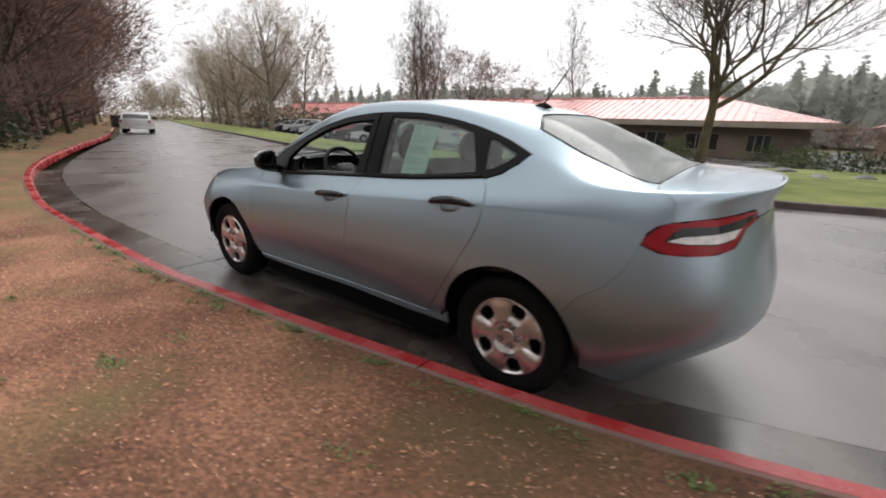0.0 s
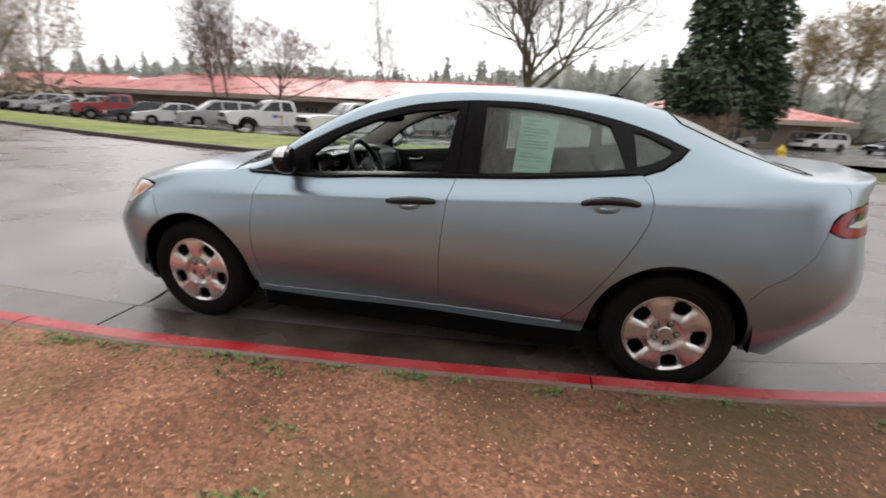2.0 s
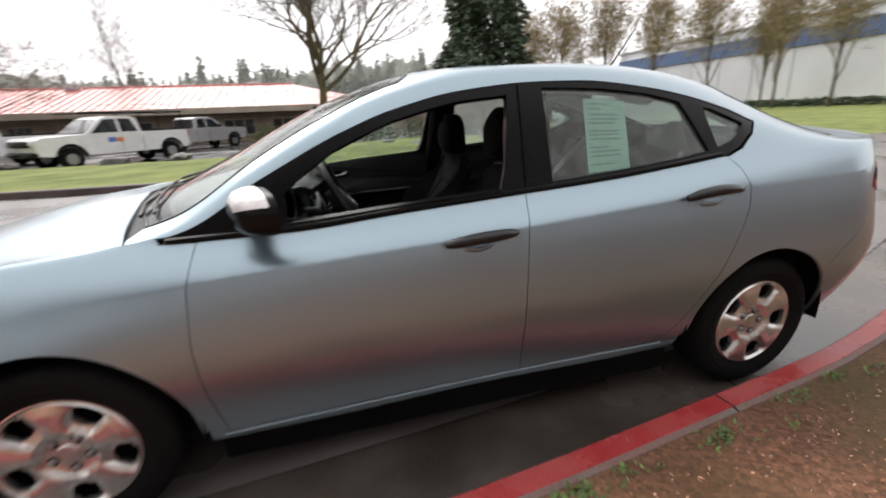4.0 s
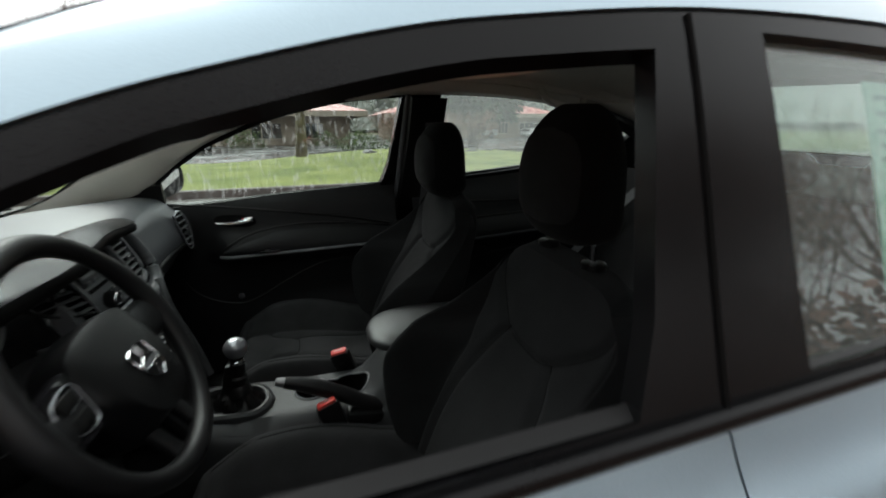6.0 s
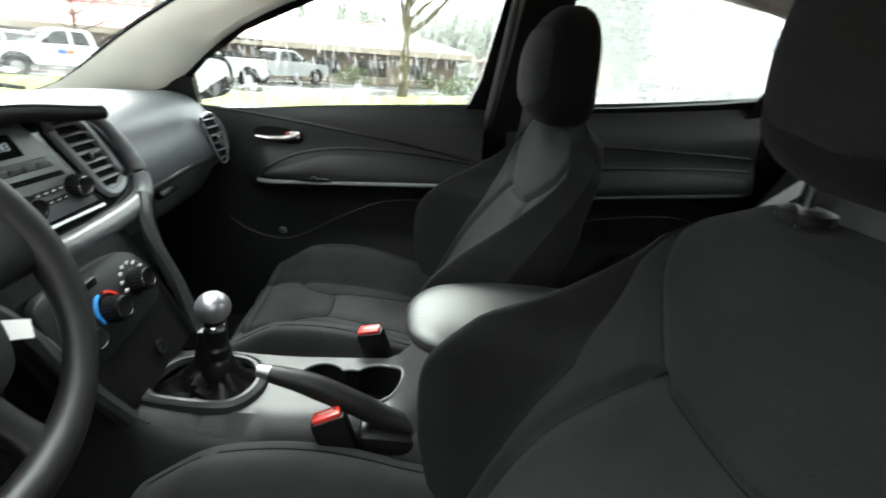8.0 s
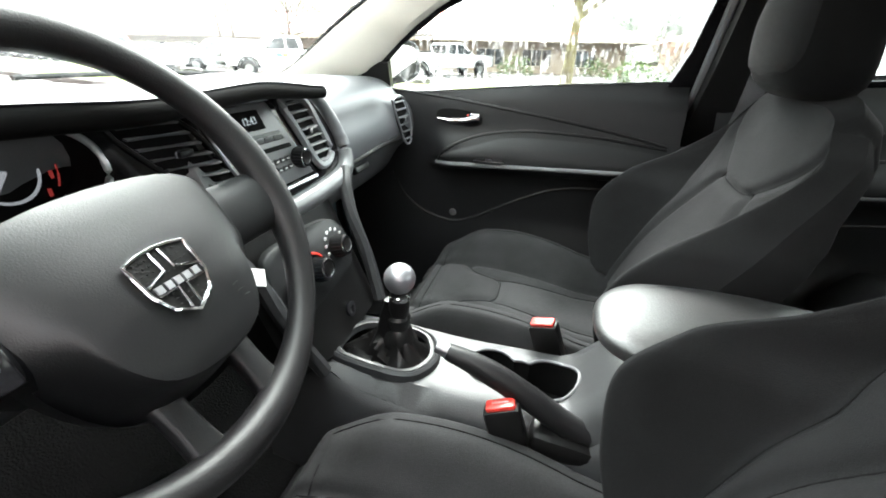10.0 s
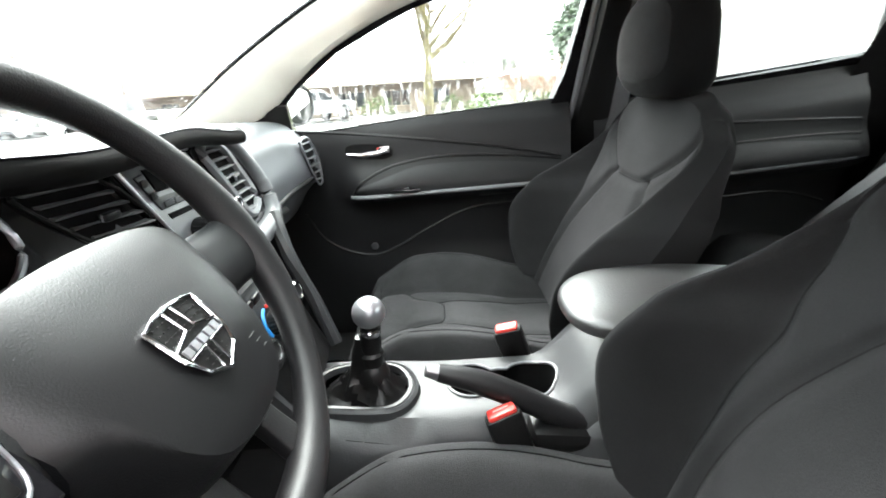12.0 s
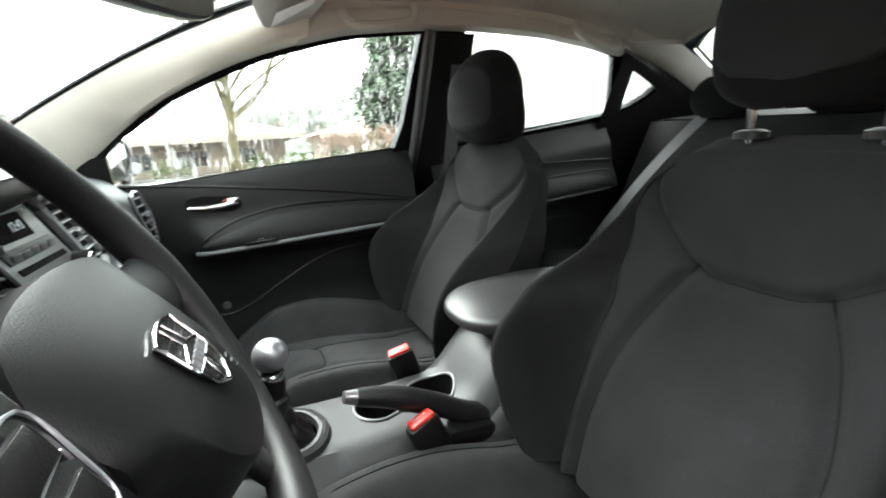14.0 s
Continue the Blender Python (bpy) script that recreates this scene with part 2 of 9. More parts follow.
def block(bm, size, at=(0, 0, 0), turn=(0, 0, 0), bevel=0.0, seg=2):
    """A box with rounded edges."""
    m = pose(*at, *turn) @ Matrix.Diagonal((*size, 1))
    vs = bmesh.ops.create_cube(bm, size=1, matrix=m)["verts"]
    if bevel:
        es = list({e for v in vs for e in v.link_edges})
        bmesh.ops.bevel(bm, geom=es, offset=bevel, segments=seg, profile=0.5, affect="EDGES")
    return bm


def rings(bm, loops, closed=True, caps=True):
    """A skin over rings of equal count."""
    rows = [[bm.verts.new(p) for p in loop] for loop in loops]
    n = len(rows[0])
    for a, b in zip(rows, rows[1:]):
        for i in range(n if closed else n - 1):
            j = (i + 1) % n
            bm.faces.new((a[i], a[j], b[j], b[i]))
    if caps and closed:
        bm.faces.new(rows[0][::-1])
        bm.faces.new(rows[-1])
    return bm


def tube(bm, path, radius, n=8, squash=1.0, up=(0, 0, 1), loop=False):
    """A round bar along a path; radius: a number or one for each point."""
    path = [Vector(p) for p in path]
    rad = radius if isinstance(radius, (list, tuple)) else [radius] * len(path)
    out = []
    for i, p in enumerate(path):
        a = path[i - 1] if i or loop else path[0]
        b = path[(i + 1) % len(path)] if loop or i + 1 < len(path) else path[-1]
        d = (b - a).normalized()
        u = Vector(up)
        if abs(d.dot(u)) > 0.95:
            u = Vector((0, 1, 0)) if abs(d.y) < 0.9 else Vector((1, 0, 0))
        s = d.cross(u).normalized()
        v = s.cross(d)
        out.append([p + (s * math.cos(k * math.tau / n) + v * math.sin(k * math.tau / n) * squash) * rad[i] for k in range(n)])
    if loop:
        out.append(out[0])
        rows = [[bm.verts.new(q) for q in r] for r in out[:-1]]
        rows.append(rows[0])
        for a, b in zip(rows, rows[1:]):
            for i in range(n):
                j = (i + 1) % n
                bm.faces.new((a[i], a[j], b[j], b[i]))
        return bm
    return rings(bm, out)


def lathe(bm, profile, m=Matrix(), n=24, caps=True):
    """A body of revolution about z; profile: radius, height."""
    loops = [[m @ Vector((r * math.cos(k * math.tau / n), r * math.sin(k * math.tau / n), h)) for k in range(n)] for r, h in profile]
    return rings(bm, loops, caps=caps)


def sheet(bm, nu, nv, f):
    """A grid of quads; f(u, v) with both 0 to 1."""
    vs = [[bm.verts.new(f(i / nu, j / nv)) for j in range(nv + 1)] for i in range(nu + 1)]
    for i in range(nu):
        for j in range(nv):
            bm.faces.new((vs[i][j], vs[i + 1][j], vs[i + 1][j + 1], vs[i][j + 1]))
    return bm


def slab(bm, outline, lift, depth, bevel=0.0):
    """A plate from a flat outline: lift(a, b, d) puts a point d into the plate."""
    top = [bm.verts.new(lift(a, b, 0)) for a, b in outline]
    low = [bm.verts.new(lift(a, b, depth)) for a, b in outline]
    f = bm.faces.new(top)
    bm.faces.new(low[::-1])
    n = len(top)
    for i in range(n):
        j = (i + 1) % n
        bm.faces.new((top[j], top[i], low[i], low[j]))
    if bevel:
        bmesh.ops.bevel(bm, geom=list(f.edges), offset=bevel, segments=2, profile=0.5, affect="EDGES")
    bmesh.ops.recalc_face_normals(bm, faces=bm.faces)
    return bm


def curve(*knots):
    """A smooth monotone curve through knots (t, value)."""
    ts, vs = [k[0] for k in knots], [k[1] for k in knots]
    ds = [(vs[i + 1] - vs[i]) / (ts[i + 1] - ts[i]) for i in range(len(ts) - 1)]
    ms = [ds[0]] + [0 if a * b <= 0 else 2 * a * b / (a + b) for a, b in zip(ds, ds[1:])] + [ds[-1]]

    def at(t):
        if t <= ts[0]:
            return vs[0]
        if t >= ts[-1]:
            return vs[-1]
        i = max(k for k in range(len(ts) - 1) if ts[k] <= t)
        h = ts[i + 1] - ts[i]
        s = (t - ts[i]) / h
        return (2 * s**3 - 3 * s * s + 1) * vs[i] + (s**3 - 2 * s * s + s) * h * ms[i] + (3 * s * s - 2 * s**3) * vs[i + 1] + (s**3 - s * s) * h * ms[i + 1]

    return at


def smooth_path(points, n=6, loop=False):
    """A rounded line through points of any dimension."""
    pts = [Vector(p) for p in points]
    out = []
    k = len(pts)
    for i in range(k if loop else k - 1):
        a, b, c, d = (pts[(i + j) % k] if loop else pts[min(max(i + j, 0), k - 1)] for j in (-1, 0, 1, 2))
        for s in range(n):
            t = s / n
            out.append(0.5 * ((2 * b) + (c - a) * t + (2 * a - 5 * b + 4 * c - d) * t * t + (3 * b - a - 3 * c + d) * t**3))
    if not loop:
        out.append(pts[-1])
    return out


def plate(outline, holes, lift, step=0.03, thick=0.0):
    """A sheet over a flat outline with holes; lift(a, b) puts its points in space, thick metres along lift's third answer."""
    def dens(poly):
        out = []
        for i, p in enumerate(poly):
            q = poly[(i + 1) % len(poly)]
            n = max(1, int(math.hypot(q[0] - p[0], q[1] - p[1]) / step))
            out += [(p[0] + (q[0] - p[0]) * k / n, p[1] + (q[1] - p[1]) * k / n) for k in range(n)]
        return out

    def within(p, poly):
        hit, j = False, len(poly) - 1
        for i in range(len(poly)):
            (xi, yi), (xj, yj) = poly[i], poly[j]
            if (yi > p[1]) != (yj > p[1]) and p[0] < (xj - xi) * (p[1] - yi) / (yj - yi) + xi:
                hit = not hit
            j = i
        return hit

    loops = [dens(outline)] + [dens(h) for h in holes]
    pts, edges = [], []
    for lp in loops:
        k = len(pts)
        pts += [Vector(p) for p in lp]
        edges += [(k + i, k + (i + 1) % len(lp)) for i in range(len(lp))]
    arr = np.array([tuple(p) for p in pts])
    lo, hi = arr.min(0), arr.max(0)
    na, nb = int((hi[0] - lo[0]) / step), int((hi[1] - lo[1]) / step)
    for i in range(1, na + 1):
        for j in range(1, nb + 1):
            q = (lo[0] + (hi[0] - lo[0]) * i / (na + 1), lo[1] + (hi[1] - lo[1]) * j / (nb + 1))
            if within(q, loops[0]) and not any(within(q, h) for h in loops[1:]) and np.min(np.hypot(arr[:, 0] - q[0], arr[:, 1] - q[1])) > step * 0.45:
                pts.append(Vector(q))
    vs, es, fs, *_ = mathutils.geometry.delaunay_2d_cdt(pts, edges, [], 0, 1e-6)
    bm = bmesh.new()
    made = {}
    for f in fs:
        c = (sum(vs[i].x for i in f) / 3, sum(vs[i].y for i in f) / 3)
        if within(c, loops[0]) and not any(within(c, h) for h in loops[1:]):
            for i in f:
                if i not in made:
                    made[i] = bm.verts.new(lift(vs[i].x, vs[i].y))
            bm.faces.new([made[i] for i in f])
    bmesh.ops.recalc_face_normals(bm, faces=bm.faces)
    if thick:
        bmesh.ops.solidify(bm, geom=bm.faces[:], thickness=thick)
    return bm


# ---- ground, road and kerbs ----
near_kerb = curve((-160, 48), (-90, 25.5), (-50, 12.4), (-28, 5.6), (-18, 1.85), (-10.3, -0.6), (-7.5, -1.08), (-4.85, -1.33), (-2.4, -1.32), (-1.42, -1.29), (-0.76, -1.22), (0, -1.14), (0.8, -1.03), (1.8, -0.88), (2.5, -0.70), (4, -0.2), (7, 1.0), (12, 3.0), (30, 9.0))
far_kerb = curve((-160, 58), (-90, 34), (-50, 20.3), (-30, 14.4), (-19, 10.9), (-11, 8.8), (-6, 7.9), (-2, 7.5), (2.1, 7.55), (3.9, 8.1), (6, 9.2), (8, 11.0), (9.4, 13.5), (10.4, 17.5))


def road_z(x, y):
    d = y - near_kerb(x)
    return -0.032 + 0.028 * d - 0.0045 * max(d - 2.2, 0) ** 2 + 0.0045 * max(d - 9.0, 0) ** 2 - 0.03 * max(d - 9.0, 0)


def bank_z(x, d):
    """The earth bank, d metres behind the kerb."""
    return 0.094 + 0.022 * d + 0.012 * math.sin(x * 1.9 + d) * min(d, 1) + 0.02 * noise.noise((x * 0.8, d * 0.8, 0)) * min(d, 1)


M["asphalt"] = material("wet_asphalt", (0.135, 0.121, 0.116), rough=0.31, other=(0.180, 0.163, 0.156), scale=0.7, var=0.22, bump=0.0014, fine=130, rough_var=0.08, spec=1.0)
M["gutter"] = material("wet_concrete_gutter", (0.072, 0.059, 0.049), rough=0.24, other=(0.115, 0.097, 0.083), scale=1.6, var=0.3, bump=0.0008, fine=160, rough_var=0.10, spec=1.0)
M["red_paint"] = material("worn_red_kerb_paint", (0.50, 0.020, 0.028), rough=0.26, other=(0.42, 0.075, 0.072), scale=3.5, var=0.3, bump=0.0016, fine=120, rough_var=0.15)
M["bare_kerb"] = material("bare_kerb_concrete", (0.26, 0.20, 0.17), rough=0.7, other=(0.20, 0.10, 0.085), scale=5, var=0.3, bump=0.002, fine=120)
M["kerb_grey"] = material("damp_kerb_concrete", (0.075, 0.055, 0.05), rough=0.5, scale=3, var=0.3, bump=0.002, fine=100)


def earth_material():
    """Damp earth under bark crumbs: broad patches, mossy stains, small crumbs of many tints."""
    m = material("bark_and_earth", (0.235, 0.100, 0.053), rough=0.9, other=(0.335, 0.160, 0.092), scale=1.3, var=0.30, bump=0.014, fine=55)
    n, l = m.node_tree.nodes, m.node_tree.links
    p = n["Principled BSDF"]
    before = p.inputs["Base Color"].links[0].from_socket
    co = next(k for k in n if k.type == "TEX_COORD")
    moss, crumbs, tint, pick = n.new("ShaderNodeTexNoise"), n.new("ShaderNodeTexVoronoi"), n.new("ShaderNodeHueSaturation"), n.new("ShaderNodeMapRange")
    moss.inputs["Scale"].default_value, moss.inputs["Detail"].default_value = 0.85, 6
    crumbs.inputs["Scale"].default_value = 62
    l.new(co.outputs["Object"], moss.inputs["Vector"])
    l.new(co.outputs["Object"], crumbs.inputs["Vector"])
    grey = n.new("ShaderNodeSeparateColor")
    l.new(crumbs.outputs["Color"], grey.inputs["Color"])
    pick.inputs["To Min"].default_value, pick.inputs["To Max"].default_value = 0.62, 1.42
    l.new(grey.outputs["Red"], pick.inputs["Value"])
    l.new(pick.outputs["Result"], tint.inputs["Value"])
    l.new(before, tint.inputs["Color"])
    ramp = n.new("ShaderNodeValToRGB")
    ramp.color_ramp.elements[0].position, ramp.color_ramp.elements[1].position = 0.49, 0.66
    ramp.color_ramp.elements[1].color = (0.72, 0.72, 0.72, 1)
    place, lean_in, more = n.new("ShaderNodeSeparateXYZ"), n.new("ShaderNodeMapRange"), n.new("ShaderNodeMath")
    lean_in.inputs["From Min"].default_value, lean_in.inputs["From Max"].default_value = -2.0, -9.0
    lean_in.inputs["To Max"].default_value = 0.16
    l.new(co.outputs["Object"], place.inputs["Vector"])
    l.new(place.outputs["X"], lean_in.inputs["Value"])
    l.new(lean_in.outputs["Result"], more.inputs[0])
    l.new(moss.outputs["Fac"], more.inputs[1])
    l.new(more.outputs["Value"], ramp.inputs["Fac"])
    mix = n.new("ShaderNodeMix")
    mix.data_type = "RGBA"
    mix.inputs["B"].default_value = (0.155, 0.125, 0.045, 1)
    l.new(ramp.outputs["Color"], mix.inputs["Factor"])
    l.new(tint.outputs["Color"], mix.inputs["A"])
    # a broad damp patch behind the tail of the car, with a ragged edge
    where, edge, wob, damp, wet = n.new("ShaderNodeSeparateXYZ"), n.new("ShaderNodeTexNoise"), n.new("ShaderNodeMath"), n.new("ShaderNodeMapRange"), n.new("ShaderNodeMix")
    edge.inputs["Scale"].default_value, edge.inputs["Detail"].default_value = 1.1, 5
    wob.operation = "MULTIPLY_ADD"
    wob.inputs[1].default_value = 4.5
    l.new(co.outputs["Object"], where.inputs["Vector"])
    l.new(co.outputs["Object"], edge.inputs["Vector"])
    l.new(edge.outputs["Fac"], wob.inputs[0])
    l.new(where.outputs["X"], wob.inputs[2])
    damp.inputs["From Min"].default_value, damp.inputs["From Max"].default_value = 1.6, 3.8
    damp.inputs["To Max"].default_value = 0.62
    l.new(wob.outputs["Value"], damp.inputs["Value"])
    wet.data_type, wet.blend_type = "RGBA", "MULTIPLY"
    wet.inputs["B"].default_value = (0.30, 0.29, 0.27, 1)
    l.new(damp.outputs["Result"], wet.inputs["Factor"])
    l.new(mix.outputs["Result"], wet.inputs["A"])
    l.new(wet.outputs["Result"], p.inputs["Base Color"])
    return m


M["dirt"] = earth_material()
M["grass"] = material("winter_grass", (0.165, 0.215, 0.042), rough=0.9, other=(0.24, 0.265, 0.07), scale=0.8, var=0.25, bump=0.03, fine=45)
M["lot"] = material("wet_lot_asphalt", (0.055, 0.053, 0.053), rough=0.22, scale=0.5, var=0.25, bump=0.003, fine=90, rough_var=0.12)
M["earth"] = material("far_ground", (0.11, 0.12, 0.05), rough=0.95, other=(0.12, 0.09, 0.05), scale=0.08, var=0.3, bump=0.03, fine=6)
M["chip"] = material("bark_chip", (0.52, 0.30, 0.20), rough=0.85, var=0.3, island=0.6, scale=30)
M["weed"] = material("weed_leaf", (0.11, 0.17, 0.045), rough=0.6, var=0.3, island=0.35, scale=20)
M["leaf_litter"] = material("dead_leaf", (0.36, 0.165, 0.09), rough=0.8, var=0.3, island=0.5, scale=20)


def strip(bm, xs, lines):
    """A band of ground over stations xs; lines: functions x -> (x, y, z), side by side."""
    cols = [[bm.verts.new(f(x)) for f in lines] for x in xs]
    for a, b in zip(cols, cols[1:]):
        for i in range(len(lines) - 1):
            bm.faces.new((a[i], b[i], b[i + 1], a[i + 1]))
    return bm


def stations(a, b, fine, coarse):
    xs, x = [], a
    while x < b:
        xs.append(x)
        x += fine if -6 < x < 4 else coarse * (1 + abs(x) / 25)
    return xs + [b]


bm = bmesh.new()
sheet(bm, 60, 60, lambda u, v: (1200 * (2 * u - 1) ** 3, 1200 * (2 * v - 1) ** 3 + 20, -0.45))
part("ground", bm, "earth")
tagged(bpy.data.objects["ground"], "damp green and brown winter ground", "ground", kind="structure")

bm = bmesh.new()
lines = [lambda x, k=k: (x, near_kerb(x) + 0.45 + (far_kerb(x) - near_kerb(x) - 0.45) * k, road_z(x, near_kerb(x) + 0.45 + (far_kerb(x) - near_kerb(x) - 0.45) * k)) for k in [i / 14 for i in range(15)]]
strip(bm, stations(-160, 10.4, 0.4, 1.2), lines)
part("road", bm, "asphalt")
tagged(bpy.data.objects["road"], "wet grey asphalt road with dark patches", "road", kind="structure")
bm = bmesh.new()
junction = curve((10.4, 17.5), (13, 16.0), (15.9, 12.0), (18.3, 11.0), (30, 15.0))
strip(bm, stations(10.4, 30, 0.5, 0.8), [lambda x, k=k: (x, near_kerb(x) + (junction(x) + 1.0 - near_kerb(x)) * k, road_z(10.4, near_kerb(10.4) + (17.5 - near_kerb(10.4)) * k) - 0.002) for k in [i / 12 for i in range(13)]])
part("road_junction", bm, "asphalt")
tagged(bpy.data.objects["road_junction"], "wet asphalt road junction beside a lawn", "road", kind="structure")

# the concrete gutter, in slabs with open joints
gutter = thing("gutter", "wet concrete gutter slabs beside the red kerb", "gutter", kind="structure")
bounds = [-11.2, -8.2, -5.25, -1.86, 1.3, 4.4, 7.4]
for a, b in zip(bounds, bounds[1:]):
    bm = bmesh.new()
    xs = [a + 0.008 + (b - a - 0.016) * i / 10 for i in range(11)]
    strip(bm, xs, [lambda x: (x, near_kerb(x) - 0.005, road_z(x, near_kerb(x)) + 0.005), lambda x: (x, near_kerb(x) + 0.2, road_z(x, near_kerb(x) + 0.2) + 0.003), lambda x: (x, near_kerb(x) + 0.44, road_z(x, near_kerb(x) + 0.44) + 0.004), lambda x: (x, near_kerb(x) + 0.442, road_z(x, near_kerb(x) + 0.44) - 0.03)])
    part("slab", bm, "gutter", gutter)
bm = bmesh.new()
strip(bm, stations(-11.2, 7.4, 0.3, 0.5), [lambda x: (x, near_kerb(x) - 0.02, road_z(x, near_kerb(x)) - 0.02), lambda x: (x, near_kerb(x) + 0.47, road_z(x, near_kerb(x) + 0.45) - 0.015)])
part("joint_bed", bm, "liner", gutter, "dark open joints")
bm = bmesh.new()
crack = [(-1.845 - 0.04 * k + 0.012 * math.sin(9.0 * k), near_kerb(-1.9) + 0.445 + 0.62 * k) for k in [i / 14 for i in range(15)]]
strip(bm, range(15), [lambda i, w=w: (crack[i][0] + w * (0.004 + 0.004 * math.sin(2.7 * i) ** 2), crack[i][1], road_z(*crack[i]) + 0.004) for w in (-1, 1)])
part("crack", bm, "liner", gutter, "dark crack in the asphalt")


def kerb_run(name, label, mat, edge, line, base, x0, x1, side, high, length):
    """A run of kerb stones; side -1: the earth lies at lower y."""
    run = thing(name, label, "kerb", kind="structure")
    x = x0
    while x < x1:
        e = min(x + length, x1)
        xs = [x + 0.004 + (e - x - 0.008) * i / 8 for i in range(9)]
        bm = bmesh.new()
        w = 0.135 * side

        def rail(off, up):
            return lambda q: (q, line(q) + off, base(q) + up)

        strip(bm, xs, [rail(0.012 * -side, -0.05), rail(0, high - 0.02), rail(0.02 * side, high), rail(w - 0.030 * side, high + 0.004), rail(w - 0.026 * side, high - 0.01)])
        bmesh.ops.recalc_face_normals(bm, faces=bm.faces)
        stone = part("kerb_stone", bm, mat, run)
        bm = bmesh.new()
        strip(bm, xs, [rail(w - 0.031 * side, high - 0.03), rail(w - 0.030 * side, high + 0.0025), rail(w - 0.004 * side, high - 0.002), rail(w + 0.004 * side, high - 0.014), rail(w + 0.008 * side, -0.1)])
        bmesh.ops.recalc_face_normals(bm, faces=bm.faces)
        part("bare_edge", bm, edge, stone)
        x = e
    return run


kerb_run("kerb_near", "worn red painted concrete kerb", "red_paint", "bare_kerb", near_kerb, lambda x: road_z(x, near_kerb(x)), -60, 9, -1, 0.13, 3.05)
kerb_run("kerb_far", "dark wet concrete kerb along the verge", "kerb_grey", "kerb_grey", far_kerb, lambda x: road_z(x, far_kerb(x)), -90, 10.2, 1, 0.14, 3.6)

bm = bmesh.new()
deep = [0.137, 0.2, 0.3, 0.45, 0.6, 0.8, 1.0, 1.3, 1.6, 2.0, 2.4, 3.0, 4.0, 6.0, 10, 18, 40]
strip(bm, stations(-160, 30, 0.12, 0.9), [lambda x, d=d: (x, near_kerb(x) - d, road_z(x, near_kerb(x)) + 0.032 + bank_z(x, d)) for d in deep])
part("earth_bank", bm, "dirt")
tagged(bpy.data.objects["earth_bank"], "brown earth bank with bark chips and moss", "ground", kind="structure")

verge_back = curve((-160, 66), (-50, 28.0), (-30, 20.5), (-19, 17.0), (-10, 16.4), (-3, 16.0), (0, 19.5), (6, 24), (10.4, 24))
bm = bmesh.new()
strip(bm, stations(-160, 10.3, 0.6, 1.4), [lambda x, k=k: (x, far_kerb(x) + 0.137 + (verge_back(x) - far_kerb(x) - 0.137) * k, road_z(x, far_kerb(x)) + 0.13 + 0.10 * math.sin(k * 3.0) - 0.16 * k + 0.02 * noise.noise((x, k * 9, 3))) for k in [i / 12 for i in range(13)]])
part("verge", bm, "grass")
tagged(bpy.data.objects["verge"], "green winter grass verge with a worn path", "lawn", kind="structure")
bm = bmesh.new()
sheet(bm, 40, 20, lambda u, v: (-150 + 190 * u, verge_back(-150 + 190 * u) - 0.8 + (75 - verge_back(-150 + 190 * u)) * v, -0.16 - 0.16 * v))
part("parking_lot", bm, "lot")
tagged(bpy.data.objects["parking_lot"], "wet dark asphalt parking lot", "parking lot", kind="structure")
bm = bmesh.new()
sheet(bm, 24, 16, lambda u, v: (16 + 60 * u + 2.6 * v * 8 * (1 - u), 6.3 + 46 * v - 14 * u * (1 - v), 0.02 + 0.5 * (1 - (1 - u) ** 3) + 0.2 * noise.noise((u * 5, v * 5, 0)) * u))
part("lawn", bm, "grass")
tagged(bpy.data.objects["lawn"], "green lawn rising to a large white building", "lawn", kind="structure")


# ---- the parked saloon: outer shell ----
# Its length runs along x, the nose towards -x. Eight level lines wrap the body, from the sill up to the middle of the roof.
from mathutils import geometry

NOSE, TAIL = -1.6, 1.75
